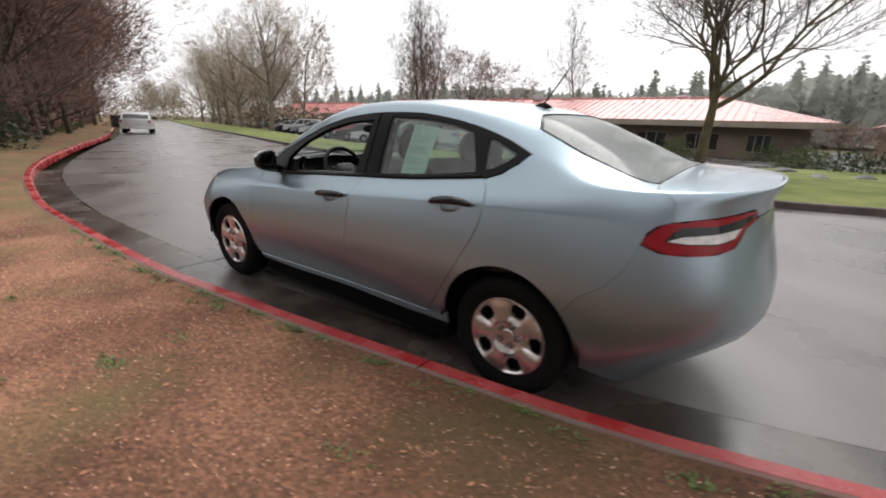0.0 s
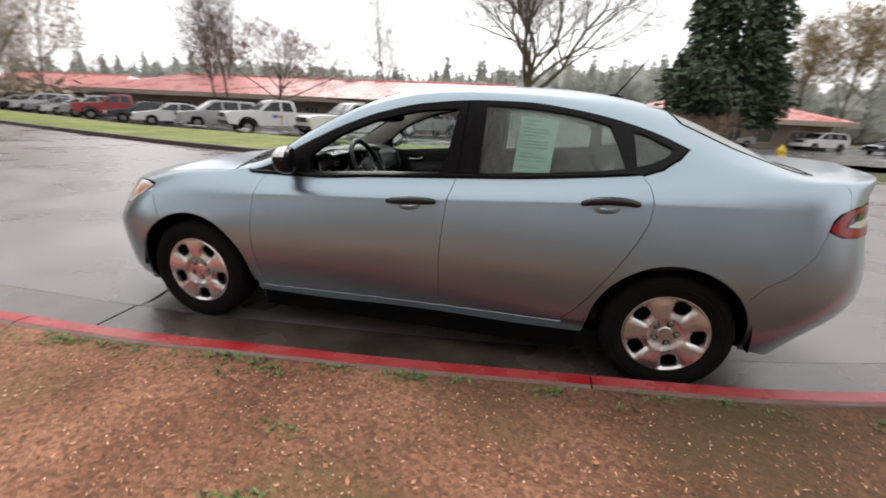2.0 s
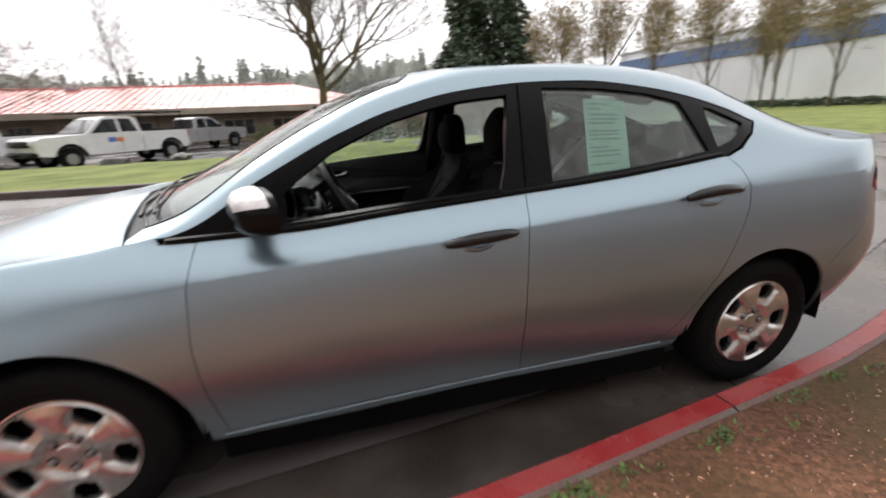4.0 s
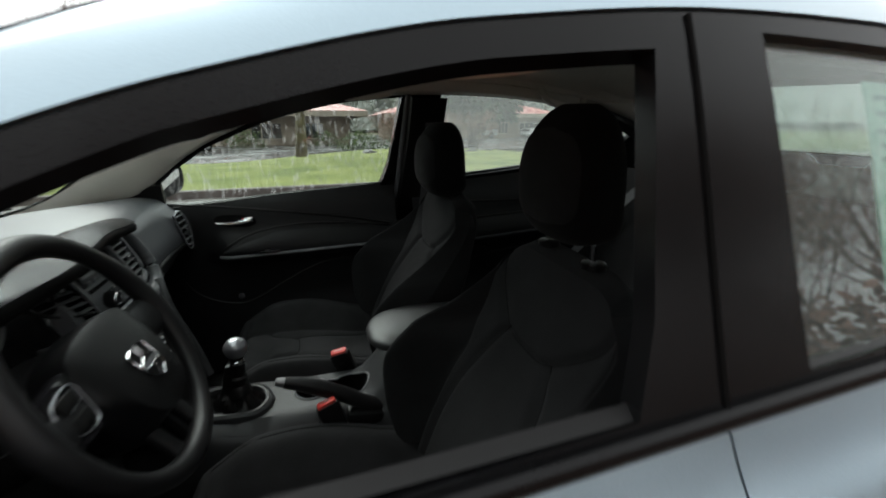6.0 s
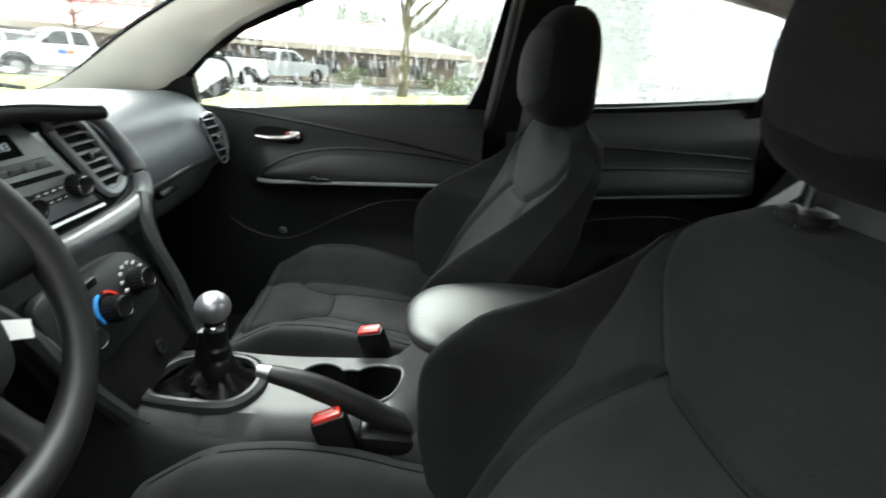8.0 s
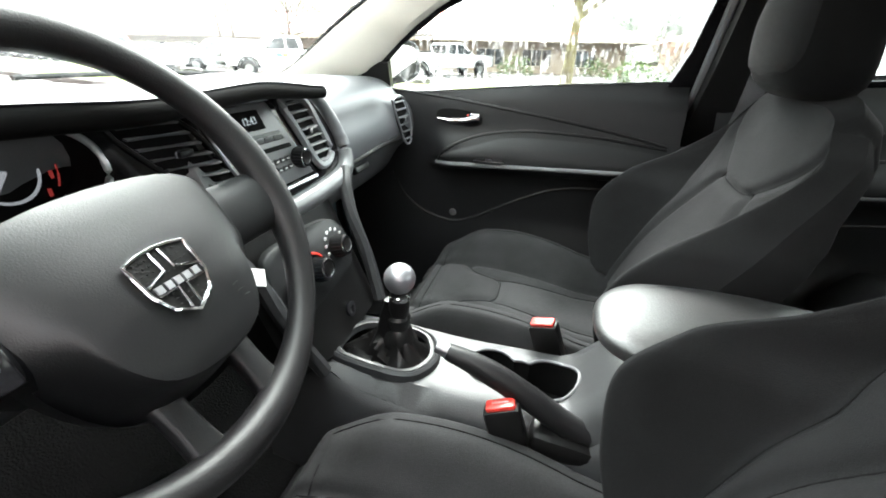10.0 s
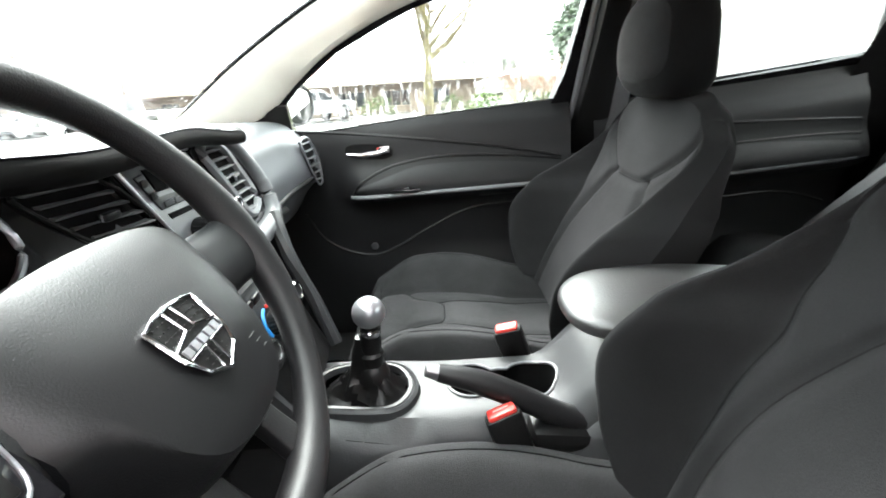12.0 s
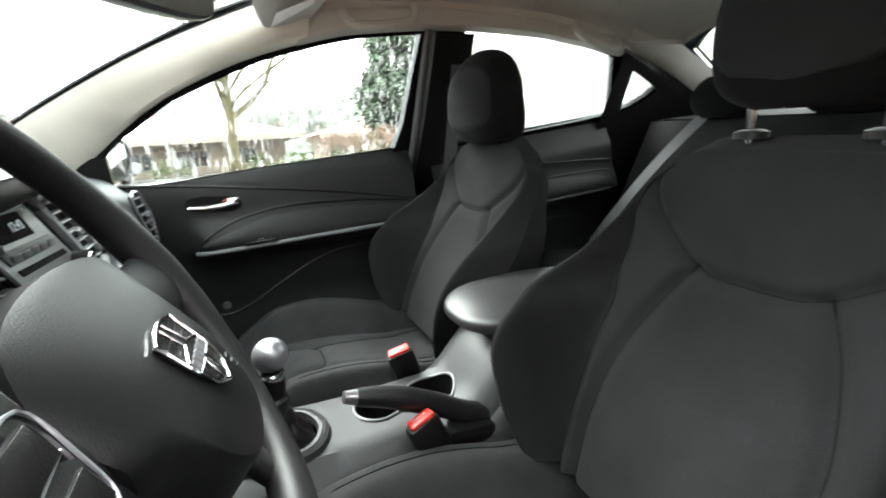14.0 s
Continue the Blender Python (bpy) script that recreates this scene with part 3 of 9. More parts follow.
LINE_Z = [
    curve((-2.6, 0.20), (-1.6, 0.17), (1.6, 0.17), (2.75, 0.32)),
    curve((-2.6, 0.30), (-1.6, 0.255), (-0.9, 0.25), (0.9, 0.28), (1.5, 0.32), (1.75, 0.40), (2.1, 0.455), (2.75, 0.47)),
    curve((-2.6, 0.50), (-1.6, 0.57), (0, 0.60), (1.6, 0.64), (2.75, 0.66)),
    curve((-2.6, 0.65), (-2.0, 0.668), (-1.6, 0.76), (-0.9, 0.835), (-0.1, 0.878), (0.86, 0.94), (1.2, 0.962), (1.75, 0.985), (2.75, 1.01)),
    curve((-2.6, 0.79), (-2.1, 0.80), (-1.8, 0.835), (-1.4, 0.915), (-0.95, 0.938), (-0.6, 0.942), (-0.25, 0.968), (0.24, 1.0), (0.6, 1.024), (0.94, 1.058), (1.2, 1.085), (1.5, 1.093), (2.0, 1.098), (2.75, 1.115)),
    curve((-2.6, 0.80), (-2.1, 0.815), (-1.6, 0.895), (-1.05, 0.962), (-0.95, 0.985), (-0.7, 1.13), (-0.45, 1.255), (-0.23, 1.335), (0.03, 1.388), (0.3, 1.405), (0.55, 1.398), (0.81, 1.368), (1.02, 1.325), (1.22, 1.262), (1.36, 1.208), (1.6, 1.145), (1.9, 1.112), (2.75, 1.12)),
    curve((-2.6, 0.81), (-2.1, 0.835), (-1.6, 0.925), (-1.18, 0.975), (-0.95, 1.065), (-0.6, 1.255), (-0.35, 1.365), (-0.1, 1.432), (0.17, 1.458), (0.5, 1.464), (0.75, 1.456), (1.02, 1.425), (1.3, 1.358), (1.62, 1.232), (1.92, 1.128), (2.2, 1.128), (2.75, 1.13)),
    curve((-2.6, 0.815), (-2.1, 0.845), (-1.6, 0.94), (-1.22, 0.99), (-0.95, 1.095), (-0.6, 1.27), (-0.35, 1.375), (-0.1, 1.445), (0.17, 1.470), (0.5, 1.476), (0.75, 1.467), (1.02, 1.436), (1.3, 1.368), (1.62, 1.242), (1.92, 1.135), (2.2, 1.135), (2.75, 1.135)),
]
LINE_W = [
    curve((-2.6, 0.74), (0, 0.78), (1.6, 0.76), (2.75, 0.66)),
    curve((-2.6, 0.85), (-1.3, 0.843), (0, 0.822), (1.3, 0.848), (2.75, 0.86)),
    curve((-2.6, 0.885), (-1.3, 0.898), (0, 0.888), (1.3, 0.902), (2.75, 0.90)),
    curve((-2.6, 0.83), (-1.6, 0.845), (-0.9, 0.848), (0, 0.846), (1.2, 0.848), (1.75, 0.845), (2.75, 0.84)),
    curve((-2.6, 0.74), (-1.6, 0.745), (-0.95, 0.752), (0, 0.755), (1.0, 0.757), (1.4, 0.765), (1.75, 0.785), (2.75, 0.80)),
    curve((-2.6, 0.60), (-1.6, 0.63), (-1.0, 0.71), (-0.7, 0.672), (-0.3, 0.615), (0.1, 0.592), (0.6, 0.592), (1.0, 0.615), (1.3, 0.655), (1.6, 0.70), (2.0, 0.72), (2.75, 0.72)),
    curve((-2.6, 0.36), (-1.2, 0.42), (0.3, 0.42), (1.6, 0.44), (2.75, 0.42)),
    curve((-2.6, 0.0), (2.75, 0.0)),
]
NOSE_L = [0.59, 0.665, 0.69, 0.65, 0.585, 0.575, 0.57, 0.568]
TAIL_L = [0.36, 0.590, 0.615, 0.53, 0.565, 0.553, 0.545, 0.54]


def level(t, i):
    w, x = LINE_W[i](t), t
    if t < NOSE:
        a = (NOSE - t) * math.pi / 2
        w, x = w * math.cos(a), NOSE - NOSE_L[i] * math.sin(a)
    elif t > TAIL:
        a = (t - TAIL) * math.pi / 2
        w, x = w * max(math.cos(a), 0) ** 0.8, TAIL + TAIL_L[i] * math.sin(a)
    return Vector((x, w, LINE_Z[i](t)))


def skin(t, u, d=0.0, side=-1):
    """A point of the outer skin, d metres inwards; side -1 is the driver's."""
    p = _skin(t, u)
    if d:
        p = p - d * normal(t, u)
    return Vector((p.x, p.y * -side * -1, p.z)) if side > 0 else Vector((p.x, -p.y, p.z))


def _skin(t, u):
    u = min(max(u, 0.0), 7.0)
    i = min(int(u), 6)
    s = u - i
    b, c = level(t, i), level(t, i + 1)
    a = level(t, i - 1) if i else 2 * b - c
    if i < 6:
        d = level(t, i + 2)
    else:
        d = level(t, 6)
        d.y = -d.y
    smooth = 0.5 * ((2 * b) + (c - a) * s + (2 * a - 5 * b + 4 * c - d) * s * s + (3 * b - a - 3 * c + d) * s**3)
    k = 0.75 if u >= 5 or u < 2 else (0.45 + 0.5 * min(max((-0.85 - t) / 0.4, 0), 1) if i in (2, 3) else 0.55)
    return smooth * k + (b + (c - b) * s) * (1 - k)


def normal(t, u):
    e = 0.012
    u0, u1 = max(u - e, 0), min(u + e, 7)
    n = (_skin(t + e, u) - _skin(t - e, u)).cross(_skin(t, u1) - _skin(t, u0))
    if n.length < 1e-9:
        return Vector((1 if t > 0 else -1, 0, 0))
    n.normalize()
    if u > 6.9:
        n.y = n.y * 0.2 if u < 6.999 else 0
        n.normalize()
    out = Vector((0, 0.6, 0.4)) if u < 5.2 else Vector((0, 0, 1))
    if t < -1.9 and u < 4:
        out = Vector((-1, 0.5, 0))
    if t > 2.0 and u < 4:
        out = Vector((1, 0.5, 0))
    return n if n.dot(out) > 0 else -n


def at_height(t, z):
    """The level number at which the side of the body reaches a height."""
    a, b = 0.0, 5.0
    for _ in range(30):
        m = (a + b) / 2
        if _skin(t, m).z < z:
            a = m
        else:
            b = m
    return (a + b) / 2


def on_side(points):
    return [(x, at_height(x, z)) for x, z in points]


def inset(poly, d):
    """Draws an outline in by d metres, with a level counted as 0.25 m."""
    pts = [Vector((a, b * 0.25)) for a, b in poly]
    n = len(pts)
    area = sum(pts[i].x * pts[(i + 1) % n].y - pts[(i + 1) % n].x * pts[i].y for i in range(n))
    sg = 1 if area > 0 else -1
    out = []
    for i in range(n):
        e1, e2 = (pts[i] - pts[i - 1]), (pts[(i + 1) % n] - pts[i])
        n1, n2 = Vector((-e1.y, e1.x)).normalized() * sg, Vector((-e2.y, e2.x)).normalized() * sg
        m = n1 + n2
        m = m / max(m.length_squared, 0.35) * 2
        q = pts[i] + m * d
        out.append((q.x, q.y / 0.25))
    return out


def inside(p, poly):
    hit, j = False, len(poly) - 1
    for i in range(len(poly)):
        (xi, yi), (xj, yj) = poly[i], poly[j]
        if (yi > p[1]) != (yj > p[1]) and p[0] < (xj - xi) * (p[1] - yi) / (yj - yi) + xi:
            hit = not hit
        j = i
    return hit


def densify(poly, step):
    out = []
    for i, p in enumerate(poly):
        q = poly[(i + 1) % len(poly)]
        n = max(1, int(math.hypot(q[0] - p[0], (q[1] - p[1]) * 0.25) / step))
        out += [(p[0] + (q[0] - p[0]) * k / n, p[1] + (q[1] - p[1]) * k / n) for k in range(n)]
    return out


def panel_mesh(name, outline, holes=(), step=0.035, depth=0.0, flange=0.014, both=False, side=-1, surface=None, thick=0.0):
    """A panel cut out of the skin: outline and holes in station and level. depth: how far inside the skin it lies; flange: its turned-in edge."""
    surface = surface or _skin
    loops = [densify(outline, step * 0.6)] + [densify(h, step * 0.6) for h in holes]
    pts, edges = [], []
    for lp in loops:
        k = len(pts)
        pts += [Vector((a, b * 0.25)) for a, b in lp]
        edges += [(k + i, k + (i + 1) % len(lp)) for i in range(len(lp))]
    a0, a1 = min(p[0] for p in loops[0]), max(p[0] for p in loops[0])
    b0, b1 = min(p[1] for p in loops[0]), max(p[1] for p in loops[0])
    ring = [p.copy() for p in pts]
    na, nb = int((a1 - a0) / step), int((b1 - b0) * 0.25 / step)
    arr = np.array([(p.x, p.y) for p in ring])
    for i in range(1, na + 1):
        for j in range(1, nb + 1):
            q = (a0 + (a1 - a0) * i / (na + 1), b0 + (b1 - b0) * j / (nb + 1))
            if inside(q, loops[0]) and not any(inside(q, h) for h in loops[1:]):
                if np.min(np.hypot(arr[:, 0] - q[0], arr[:, 1] - q[1] * 0.25)) > step * 0.45:
                    pts.append(Vector((q[0], q[1] * 0.25)))
    # points along the crease, so that it stays crisp
    if b0 < 2.9 and b1 > 3.1:
        pts = pts[:len(ring)] + [q for q in pts[len(ring):] if abs(q.y - 0.75) > step * 0.3]
        for i in range(1, int((a1 - a0) / (step * 0.7))):
            q = (a0 + i * step * 0.7, 3.0)
            if -1.65 < q[0] < 1.85 and inside(q, loops[0]) and not any(inside(q, h) for h in loops[1:]) and np.min(np.hypot(arr[:, 0] - q[0], arr[:, 1] - 0.75)) > step * 0.3:
                pts += [Vector((q[0], 0.75)), Vector((q[0], 0.75 - 0.006)), Vector((q[0], 0.75 + 0.006))]
    vs, es, fs, *_ = geometry.delaunay_2d_cdt(pts, edges, [], 0, 1e-5)
    keep = []
    for f in fs:
        c = (sum(vs[i].x for i in f) / 3, sum(vs[i].y for i in f) / 3 / 0.25)
        span = abs((vs[f[1]] - vs[f[0]]).cross(vs[f[2]] - vs[f[0]]))
        if span > 2e-6 and inside(c, loops[0]) and not any(inside(c, h) for h in loops[1:]):
            keep.append(f)
    used = sorted({i for f in keep for i in f})
    num = {i: k for k, i in enumerate(used)}
    co, no = [], []
    for i in used:
        t, u = vs[i].x, vs[i].y / 0.25
        n = normal(t, u)
        co.append(_skin(t, u) - n * depth)
        no.append(n)
    faces = [[num[i] for i in f] for f in keep]
    count = {}
    for f in faces:
        for i in range(3):
            e = (f[i], f[(i + 1) % 3])
            count[tuple(sorted(e))] = count.get(tuple(sorted(e)), 0) + 1
    rim = [e for e, c in count.items() if c == 1 and not (both and abs(co[e[0]].y) < 1e-3 and abs(co[e[1]].y) < 1e-3)]
    if thick:
        k = len(co)
        co += [c - n * thick for c, n in zip(co, no)]
        no += [-n for n in no]
        faces += [[i + k for i in f[::-1]] for f in faces]
        fl = {i: i + k for e in rim for i in e}
    else:
        fl = {}
        for i in {i for e in rim for i in e}:
            fl[i] = len(co)
            co.append(co[i] - no[i] * flange)
            no.append(no[i])
    edge_faces = [[a, b, fl[b], fl[a]] for a, b in rim] if (flange or thick) else []
    sides = (-1, 1) if both else (side,)
    allco, allf, alln = [], [], []
    for sd in sides:
        k = len(allco)
        allco += [Vector((c.x, c.y * sd, c.z)) for c in co]
        alln += [Vector((n.x, n.y * sd, n.z)) for n in no]
        allf += [[i + k for i in f] for f in faces] + [[i + k for i in f] for f in edge_faces]
    me = bpy.data.meshes.new(name)
    me.from_pydata(allco, [], allf)
    if both:
        bm = bmesh.new()
        bm.from_mesh(me)
        bmesh.ops.remove_doubles(bm, verts=[v for v in bm.verts if abs(v.co.y) < 1e-3], dist=1e-4)
        bmesh.ops.recalc_face_normals(bm, faces=bm.faces)
        bm.to_mesh(me)
        bm.free()
        me.polygons.foreach_set("use_smooth", [True] * len(me.polygons))
        me.set_sharp_from_angle(angle=radians(50))
        return me
    # every face looks the way the skin does, edges stay crisp
    me.polygons.foreach_set("use_smooth", [True] * len(me.polygons))
    flip = []
    for p in me.polygons:
        want = sum((alln[i] for i in p.vertices), Vector())
        if p.normal.dot(want) < 0:
            flip.append(p.index)
    if flip:
        bm = bmesh.new()
        bm.from_mesh(me)
        bm.faces.ensure_lookup_table()
        bmesh.ops.reverse_faces(bm, faces=[bm.faces[i] for i in flip])
        bm.to_mesh(me)
        bm.free()
    me.set_sharp_from_angle(angle=radians(50))
    return me


def arc(cx, cz, r, a0, a1, n=16):
    return [(cx + r * math.cos(radians(a0 + (a1 - a0) * i / n)), cz + r * math.sin(radians(a0 + (a1 - a0) * i / n))) for i in range(n + 1)]


car = thing("car", "blue-grey four-door saloon parked at the red kerb", "car", at=LEAN)

# seams of the side, x and height
DOOR_FRONT = [(-0.882, 0.30), (-0.895, 0.36), (-0.918, 0.50), (-0.925, 0.64), (-0.915, 0.80), (-0.885, 0.938)]
DOOR_MID = [(0.185, 0.315), (0.182, 0.40), (0.182, 0.62), (0.198, 0.84), (0.228, 0.999)]
DOOR_REAR = [(0.83, 0.325), (0.90, 0.40), (0.965, 0.50), (1.045, 0.63), (1.13, 0.78), (1.172, 0.88), (1.18, 0.97), (1.16, 1.04), (1.125, 1.078)]
BELT = [(x, LINE_Z[4](x)) for x in (-0.885, -0.7, -0.5, -0.3, -0.1, 0.1, 0.228)]
BELT_REAR = [(x, LINE_Z[4](x)) for x in (0.228, 0.45, 0.7, 0.9, 1.05, 1.125)]
front_door_line = on_side(DOOR_FRONT + BELT + DOOR_MID[::-1][1:] + [(x, 0.30 + 0.014 * (x + 0.88)) for x in (0.0, -0.3, -0.6)])
rear_door_line = on_side(DOOR_MID + BELT_REAR + DOOR_REAR[::-1][1:] + [(0.6, 0.322), (0.4, 0.318)])
ARCH_F = arc(-1.338, 0.325, 0.372, -2, 188, 26)
ARCH_R = arc(1.335, 0.325, 0.372, -8, 184, 26)
# dark window surround, and the openings in it
TOP = [(-0.935, 0.972), (-0.7, 1.098), (-0.45, 1.221), (-0.23, 1.304), (0.03, 1.362), (0.3, 1.386), (0.55, 1.387), (0.81, 1.358), (1.02, 1.316), (1.2, 1.262), (1.315, 1.213)]
surround_line = on_side([(x, LINE_Z[4](x) + 0.002) for x in (-0.985, -0.7, -0.4, -0.1, 0.25, 0.6, 0.9, 1.12)] + [(1.21, 1.115), (1.285, 1.165)] + [(1.325, 1.205)] + TOP[::-1])
OPEN_FRONT = [(-0.622, 0.970), (-0.4, 0.978), (-0.1, 0.998), (0.135, 1.018), (0.165, 1.10), (0.205, 1.345), (0.03, 1.33), (-0.23, 1.272), (-0.45, 1.18), (-0.565, 1.102), (-0.618, 1.055)]
OPEN_REAR = [(0.345, 1.032), (0.6, 1.052), (0.9, 1.083), (1.055, 1.105), (1.015, 1.20), (0.965, 1.30), (0.81, 1.336), (0.55, 1.362), (0.35, 1.368)]
OPEN_QUARTER = [(1.10, 1.118), (1.165, 1.135), (1.225, 1.168), (1.262, 1.205), (1.2, 1.232), (1.115, 1.268), (1.075, 1.272)]
open_front, open_rear, open_quarter = on_side(OPEN_FRONT), on_side(OPEN_REAR), on_side(OPEN_QUARTER)

SEAM_R = on_side([ARCH_R[6], (1.70, 0.645), (1.80, 0.715), (1.88, 0.80)])
SEAM_F = on_side([ARCH_F[17]]) + [(-1.58, 2.8), (-1.625, 3.3)]
fender_line = on_side([(-0.963, 0.31)] + ARCH_F[1:17]) + SEAM_F + [(-1.618, 3.58), (-1.72, 3.9), (-1.86, 4.07), (-1.80, 4.2), (-1.6, 4.22), (-1.3, 4.25), (-1.06, 4.55), (-1.0, 4.6), (-0.99, 4.05)] + on_side(DOOR_FRONT[::-1])
front_bumper_line = [(-1.685, 0.25)] + on_side(ARCH_F[-2:17:-1]) + SEAM_F + [(-1.69, 3.21), (-1.79, 2.98), (-2.2, 2.97), (-2.6, 2.98), (-2.6, 0.1), (-2.0, 0.05)]
headlamp_line = [(-1.63, 3.52), (-1.70, 3.24), (-1.80, 3.01), (-2.0, 3.02), (-2.22, 3.05), (-2.28, 3.3), (-2.2, 3.75), (-2.05, 4.02), (-1.88, 4.04), (-1.73, 3.86)]
hood_line = [(-1.092, 4.555), (-1.098, 5.0), (-1.16, 6.0), (-1.235, 7.0), (-2.6, 7.0), (-2.6, 3.9), (-2.36, 3.55), (-2.29, 3.33), (-2.205, 3.77), (-2.05, 4.04), (-1.885, 4.06), (-1.8, 4.22), (-1.6, 4.26), (-1.3, 4.29)]
sill_line = on_side([(-0.955, 0.215), (-0.5, 0.215), (0, 0.218), (0.5, 0.222), (0.955, 0.228), (0.965, 0.32), (0.83, 0.315), (0.5, 0.311), (0.18, 0.308), (-0.3, 0.30), (-0.88, 0.292), (-0.955, 0.295)])
shell_line = ([(-1.0, 4.62), (-0.972, 4.5)] + [(x, at_height(x, z)) for x, z in TOP[1:]] + on_side([(1.333, 1.206), (1.29, 1.158), (1.215, 1.106), (1.13, 1.076)]) + on_side(DOOR_REAR[::-1] + [(0.963, 0.33)])
              + on_side(ARCH_R[::-1][3:-7]) + [*SEAM_R, (1.928, 2.733), (1.95, 2.868), (1.99, 2.959), (2.05, 3.01), (2.035, 3.6), (1.955, 4.3), (1.92, 5.35), (1.6, 5.5), (1.3, 5.62), (1.22, 6.2), (1.2, 7.0), (-0.09, 7.0), (-0.11, 6.2), (-0.18, 5.45), (-0.45, 5.32), (-0.75, 5.3), (-0.98, 5.25), (-1.055, 5.24), (-1.085, 5.0), (-1.085, 4.575), (-1.05, 4.59)])
rear_bumper_line = on_side([(1.70, 0.27)] + ARCH_R[1:6]) + SEAM_R + [(1.928, 2.733), (2.008, 2.647), (2.114, 2.62), (2.246, 2.615), (2.337, 2.663), (2.37, 2.744), (2.407, 2.857), (2.502, 2.96), (2.75, 2.97), (2.75, 0.1), (1.95, 0.1)]
tail_lamp_line = [(1.928, 2.733), (2.008, 2.647), (2.114, 2.62), (2.246, 2.615), (2.337, 2.663), (2.37, 2.744), (2.407, 2.857), (2.502, 2.965), (2.458, 3.19), (2.363, 3.14), (2.235, 3.085), (2.103, 3.045), (1.99, 2.959), (1.95, 2.868)]
trunk_line = [(2.05, 3.02), (2.035, 3.6), (1.955, 4.3), (1.92, 5.35), (1.93, 7.0), (2.75, 7.0), (2.75, 2.98), (2.51, 2.975), (2.466, 3.2), (2.363, 3.15), (2.235, 3.095), (2.103, 3.055)]
windshield_line = [(-1.05, 5.265), (-0.98, 5.27), (-0.75, 5.33), (-0.45, 5.35), (-0.19, 5.48), (-0.12, 6.2), (-0.10, 7.0), (-1.2, 7.0), (-1.125, 6.0), (-1.07, 5.5)]
rear_glass_line = [(1.91, 5.38), (1.6, 5.53), (1.31, 5.65), (1.23, 6.2), (1.21, 7.0), (1.925, 7.0), (1.925, 6.0)]
GAP = 0.0015

for side in (-1, 1):
    door = part("front_door", panel_mesh("front_door", inset(front_door_line, GAP), side=side), "paint", car)
    rear = part("rear_door", panel_mesh("rear_door", inset(rear_door_line, GAP), side=side), "paint", car)
    part("front_fender", panel_mesh("front_fender", inset(fender_line, GAP), side=side), "paint", car)
    part("sill", panel_mesh("sill", inset(sill_line, GAP), side=side, depth=0.026), "paint", car)
    lamp = part("headlamp", panel_mesh("headlamp", inset(headlamp_line, 0.0005), side=side, step=0.02), "clear_lens", car, "clear headlamp with an amber marker")
    part("amber_marker", panel_mesh("amber_marker", [(-1.66, 3.52), (-1.73, 3.34), (-1.80, 3.22), (-1.86, 3.24), (-1.89, 3.62), (-1.76, 3.72)], side=side, depth=-0.002, step=0.02, flange=0.004), "amber", lamp)
    part("tail_lamp", panel_mesh("tail_lamp", inset(tail_lamp_line, 0.0005), side=side, step=0.02, depth=-0.004), "red_lens", car, "red tail lamp with a dark and clear middle")
    tl = bpy.data.objects[[o.name for o in car.children if o.name.startswith("tail_lamp")][-1]]
    part("lamp_bezel", panel_mesh("lamp_bezel", [(2.023, 2.782), (2.111, 2.744), (2.257, 2.728), (2.333, 2.765), (2.374, 2.889), (2.469, 2.981), (2.465, 3.08), (2.385, 2.992), (2.242, 2.943), (2.107, 2.948), (2.063, 2.905)], side=side, depth=-0.006, step=0.02, flange=0.004), "gloss_black", tl)
    part("reversing_lens", panel_mesh("reversing_lens", [(2.035, 2.787), (2.111, 2.755), (2.253, 2.738), (2.330, 2.776), (2.370, 2.880), (2.242, 2.846), (2.096, 2.835)], side=side, depth=-0.008, step=0.02, flange=0.004), "clear_lens", tl)
    bm = bmesh.new()
    tube(bm, [skin(x, u, -0.002, side) for x, u in inset(tail_lamp_line, 0.003)], 0.004, 6, loop=True)
    part("lamp_seal", bm, "liner", tl)
    part("window_surround", panel_mesh("window_surround", surround_line, [open_front, open_rear, open_quarter], side=side, step=0.03, depth=0.004, thick=0.03), "black_trim", car, "black window frame and pillar trim")
    if side > 0:
        part("front_window", panel_mesh("front_window", inset(open_front, -0.012), side=side, step=0.06, depth=0.016, thick=0.003), "glass_wet", door, "rain-streaked window glass").visible_shadow = False
    part("rear_window", panel_mesh("rear_window", inset(open_rear, -0.012), side=side, step=0.06, depth=0.016, thick=0.003), "glass_rear" if side < 0 else "glass_misted", rear, "tinted window glass with drops").visible_shadow = False
    part("quarter_window", panel_mesh("quarter_window", inset(open_quarter, -0.01), side=side, step=0.05, depth=0.014, thick=0.003), "glass_rear" if side < 0 else "glass_misted", car).visible_shadow = False
    # belt strip under the windows and the split of the centre pillar
    bm = bmesh.new()
    tube(bm, [skin(x, at_height(x, LINE_Z[4](x) + 0.009), -0.001, side) for x in [-0.97 + 2.07 * i / 40 for i in range(41)]], 0.0105, 8)
    part("belt_strip", bm, "black_trim", car)
    bm = bmesh.new()
    tube(bm, [skin(0.232 + 0.02 * i / 8, at_height(0.232 + 0.02 * i / 8, 1.01 + 0.37 * i / 8), 0.003, side) for i in range(9)], 0.0035, 5)
    part("pillar_gap", bm, "liner", car)
    # a body-paint bead shaped to give the shine where the door meets the sill
    bm = bmesh.new()
    tube(bm, [skin(x, at_height(x, 0.288 + 0.014 * (x + 0.88)), -0.002, side) for x in [-0.9 + 1.74 * i / 30 for i in range(31)]], 0.0055, 6)
    part("sill_edge", bm, "paint", car)
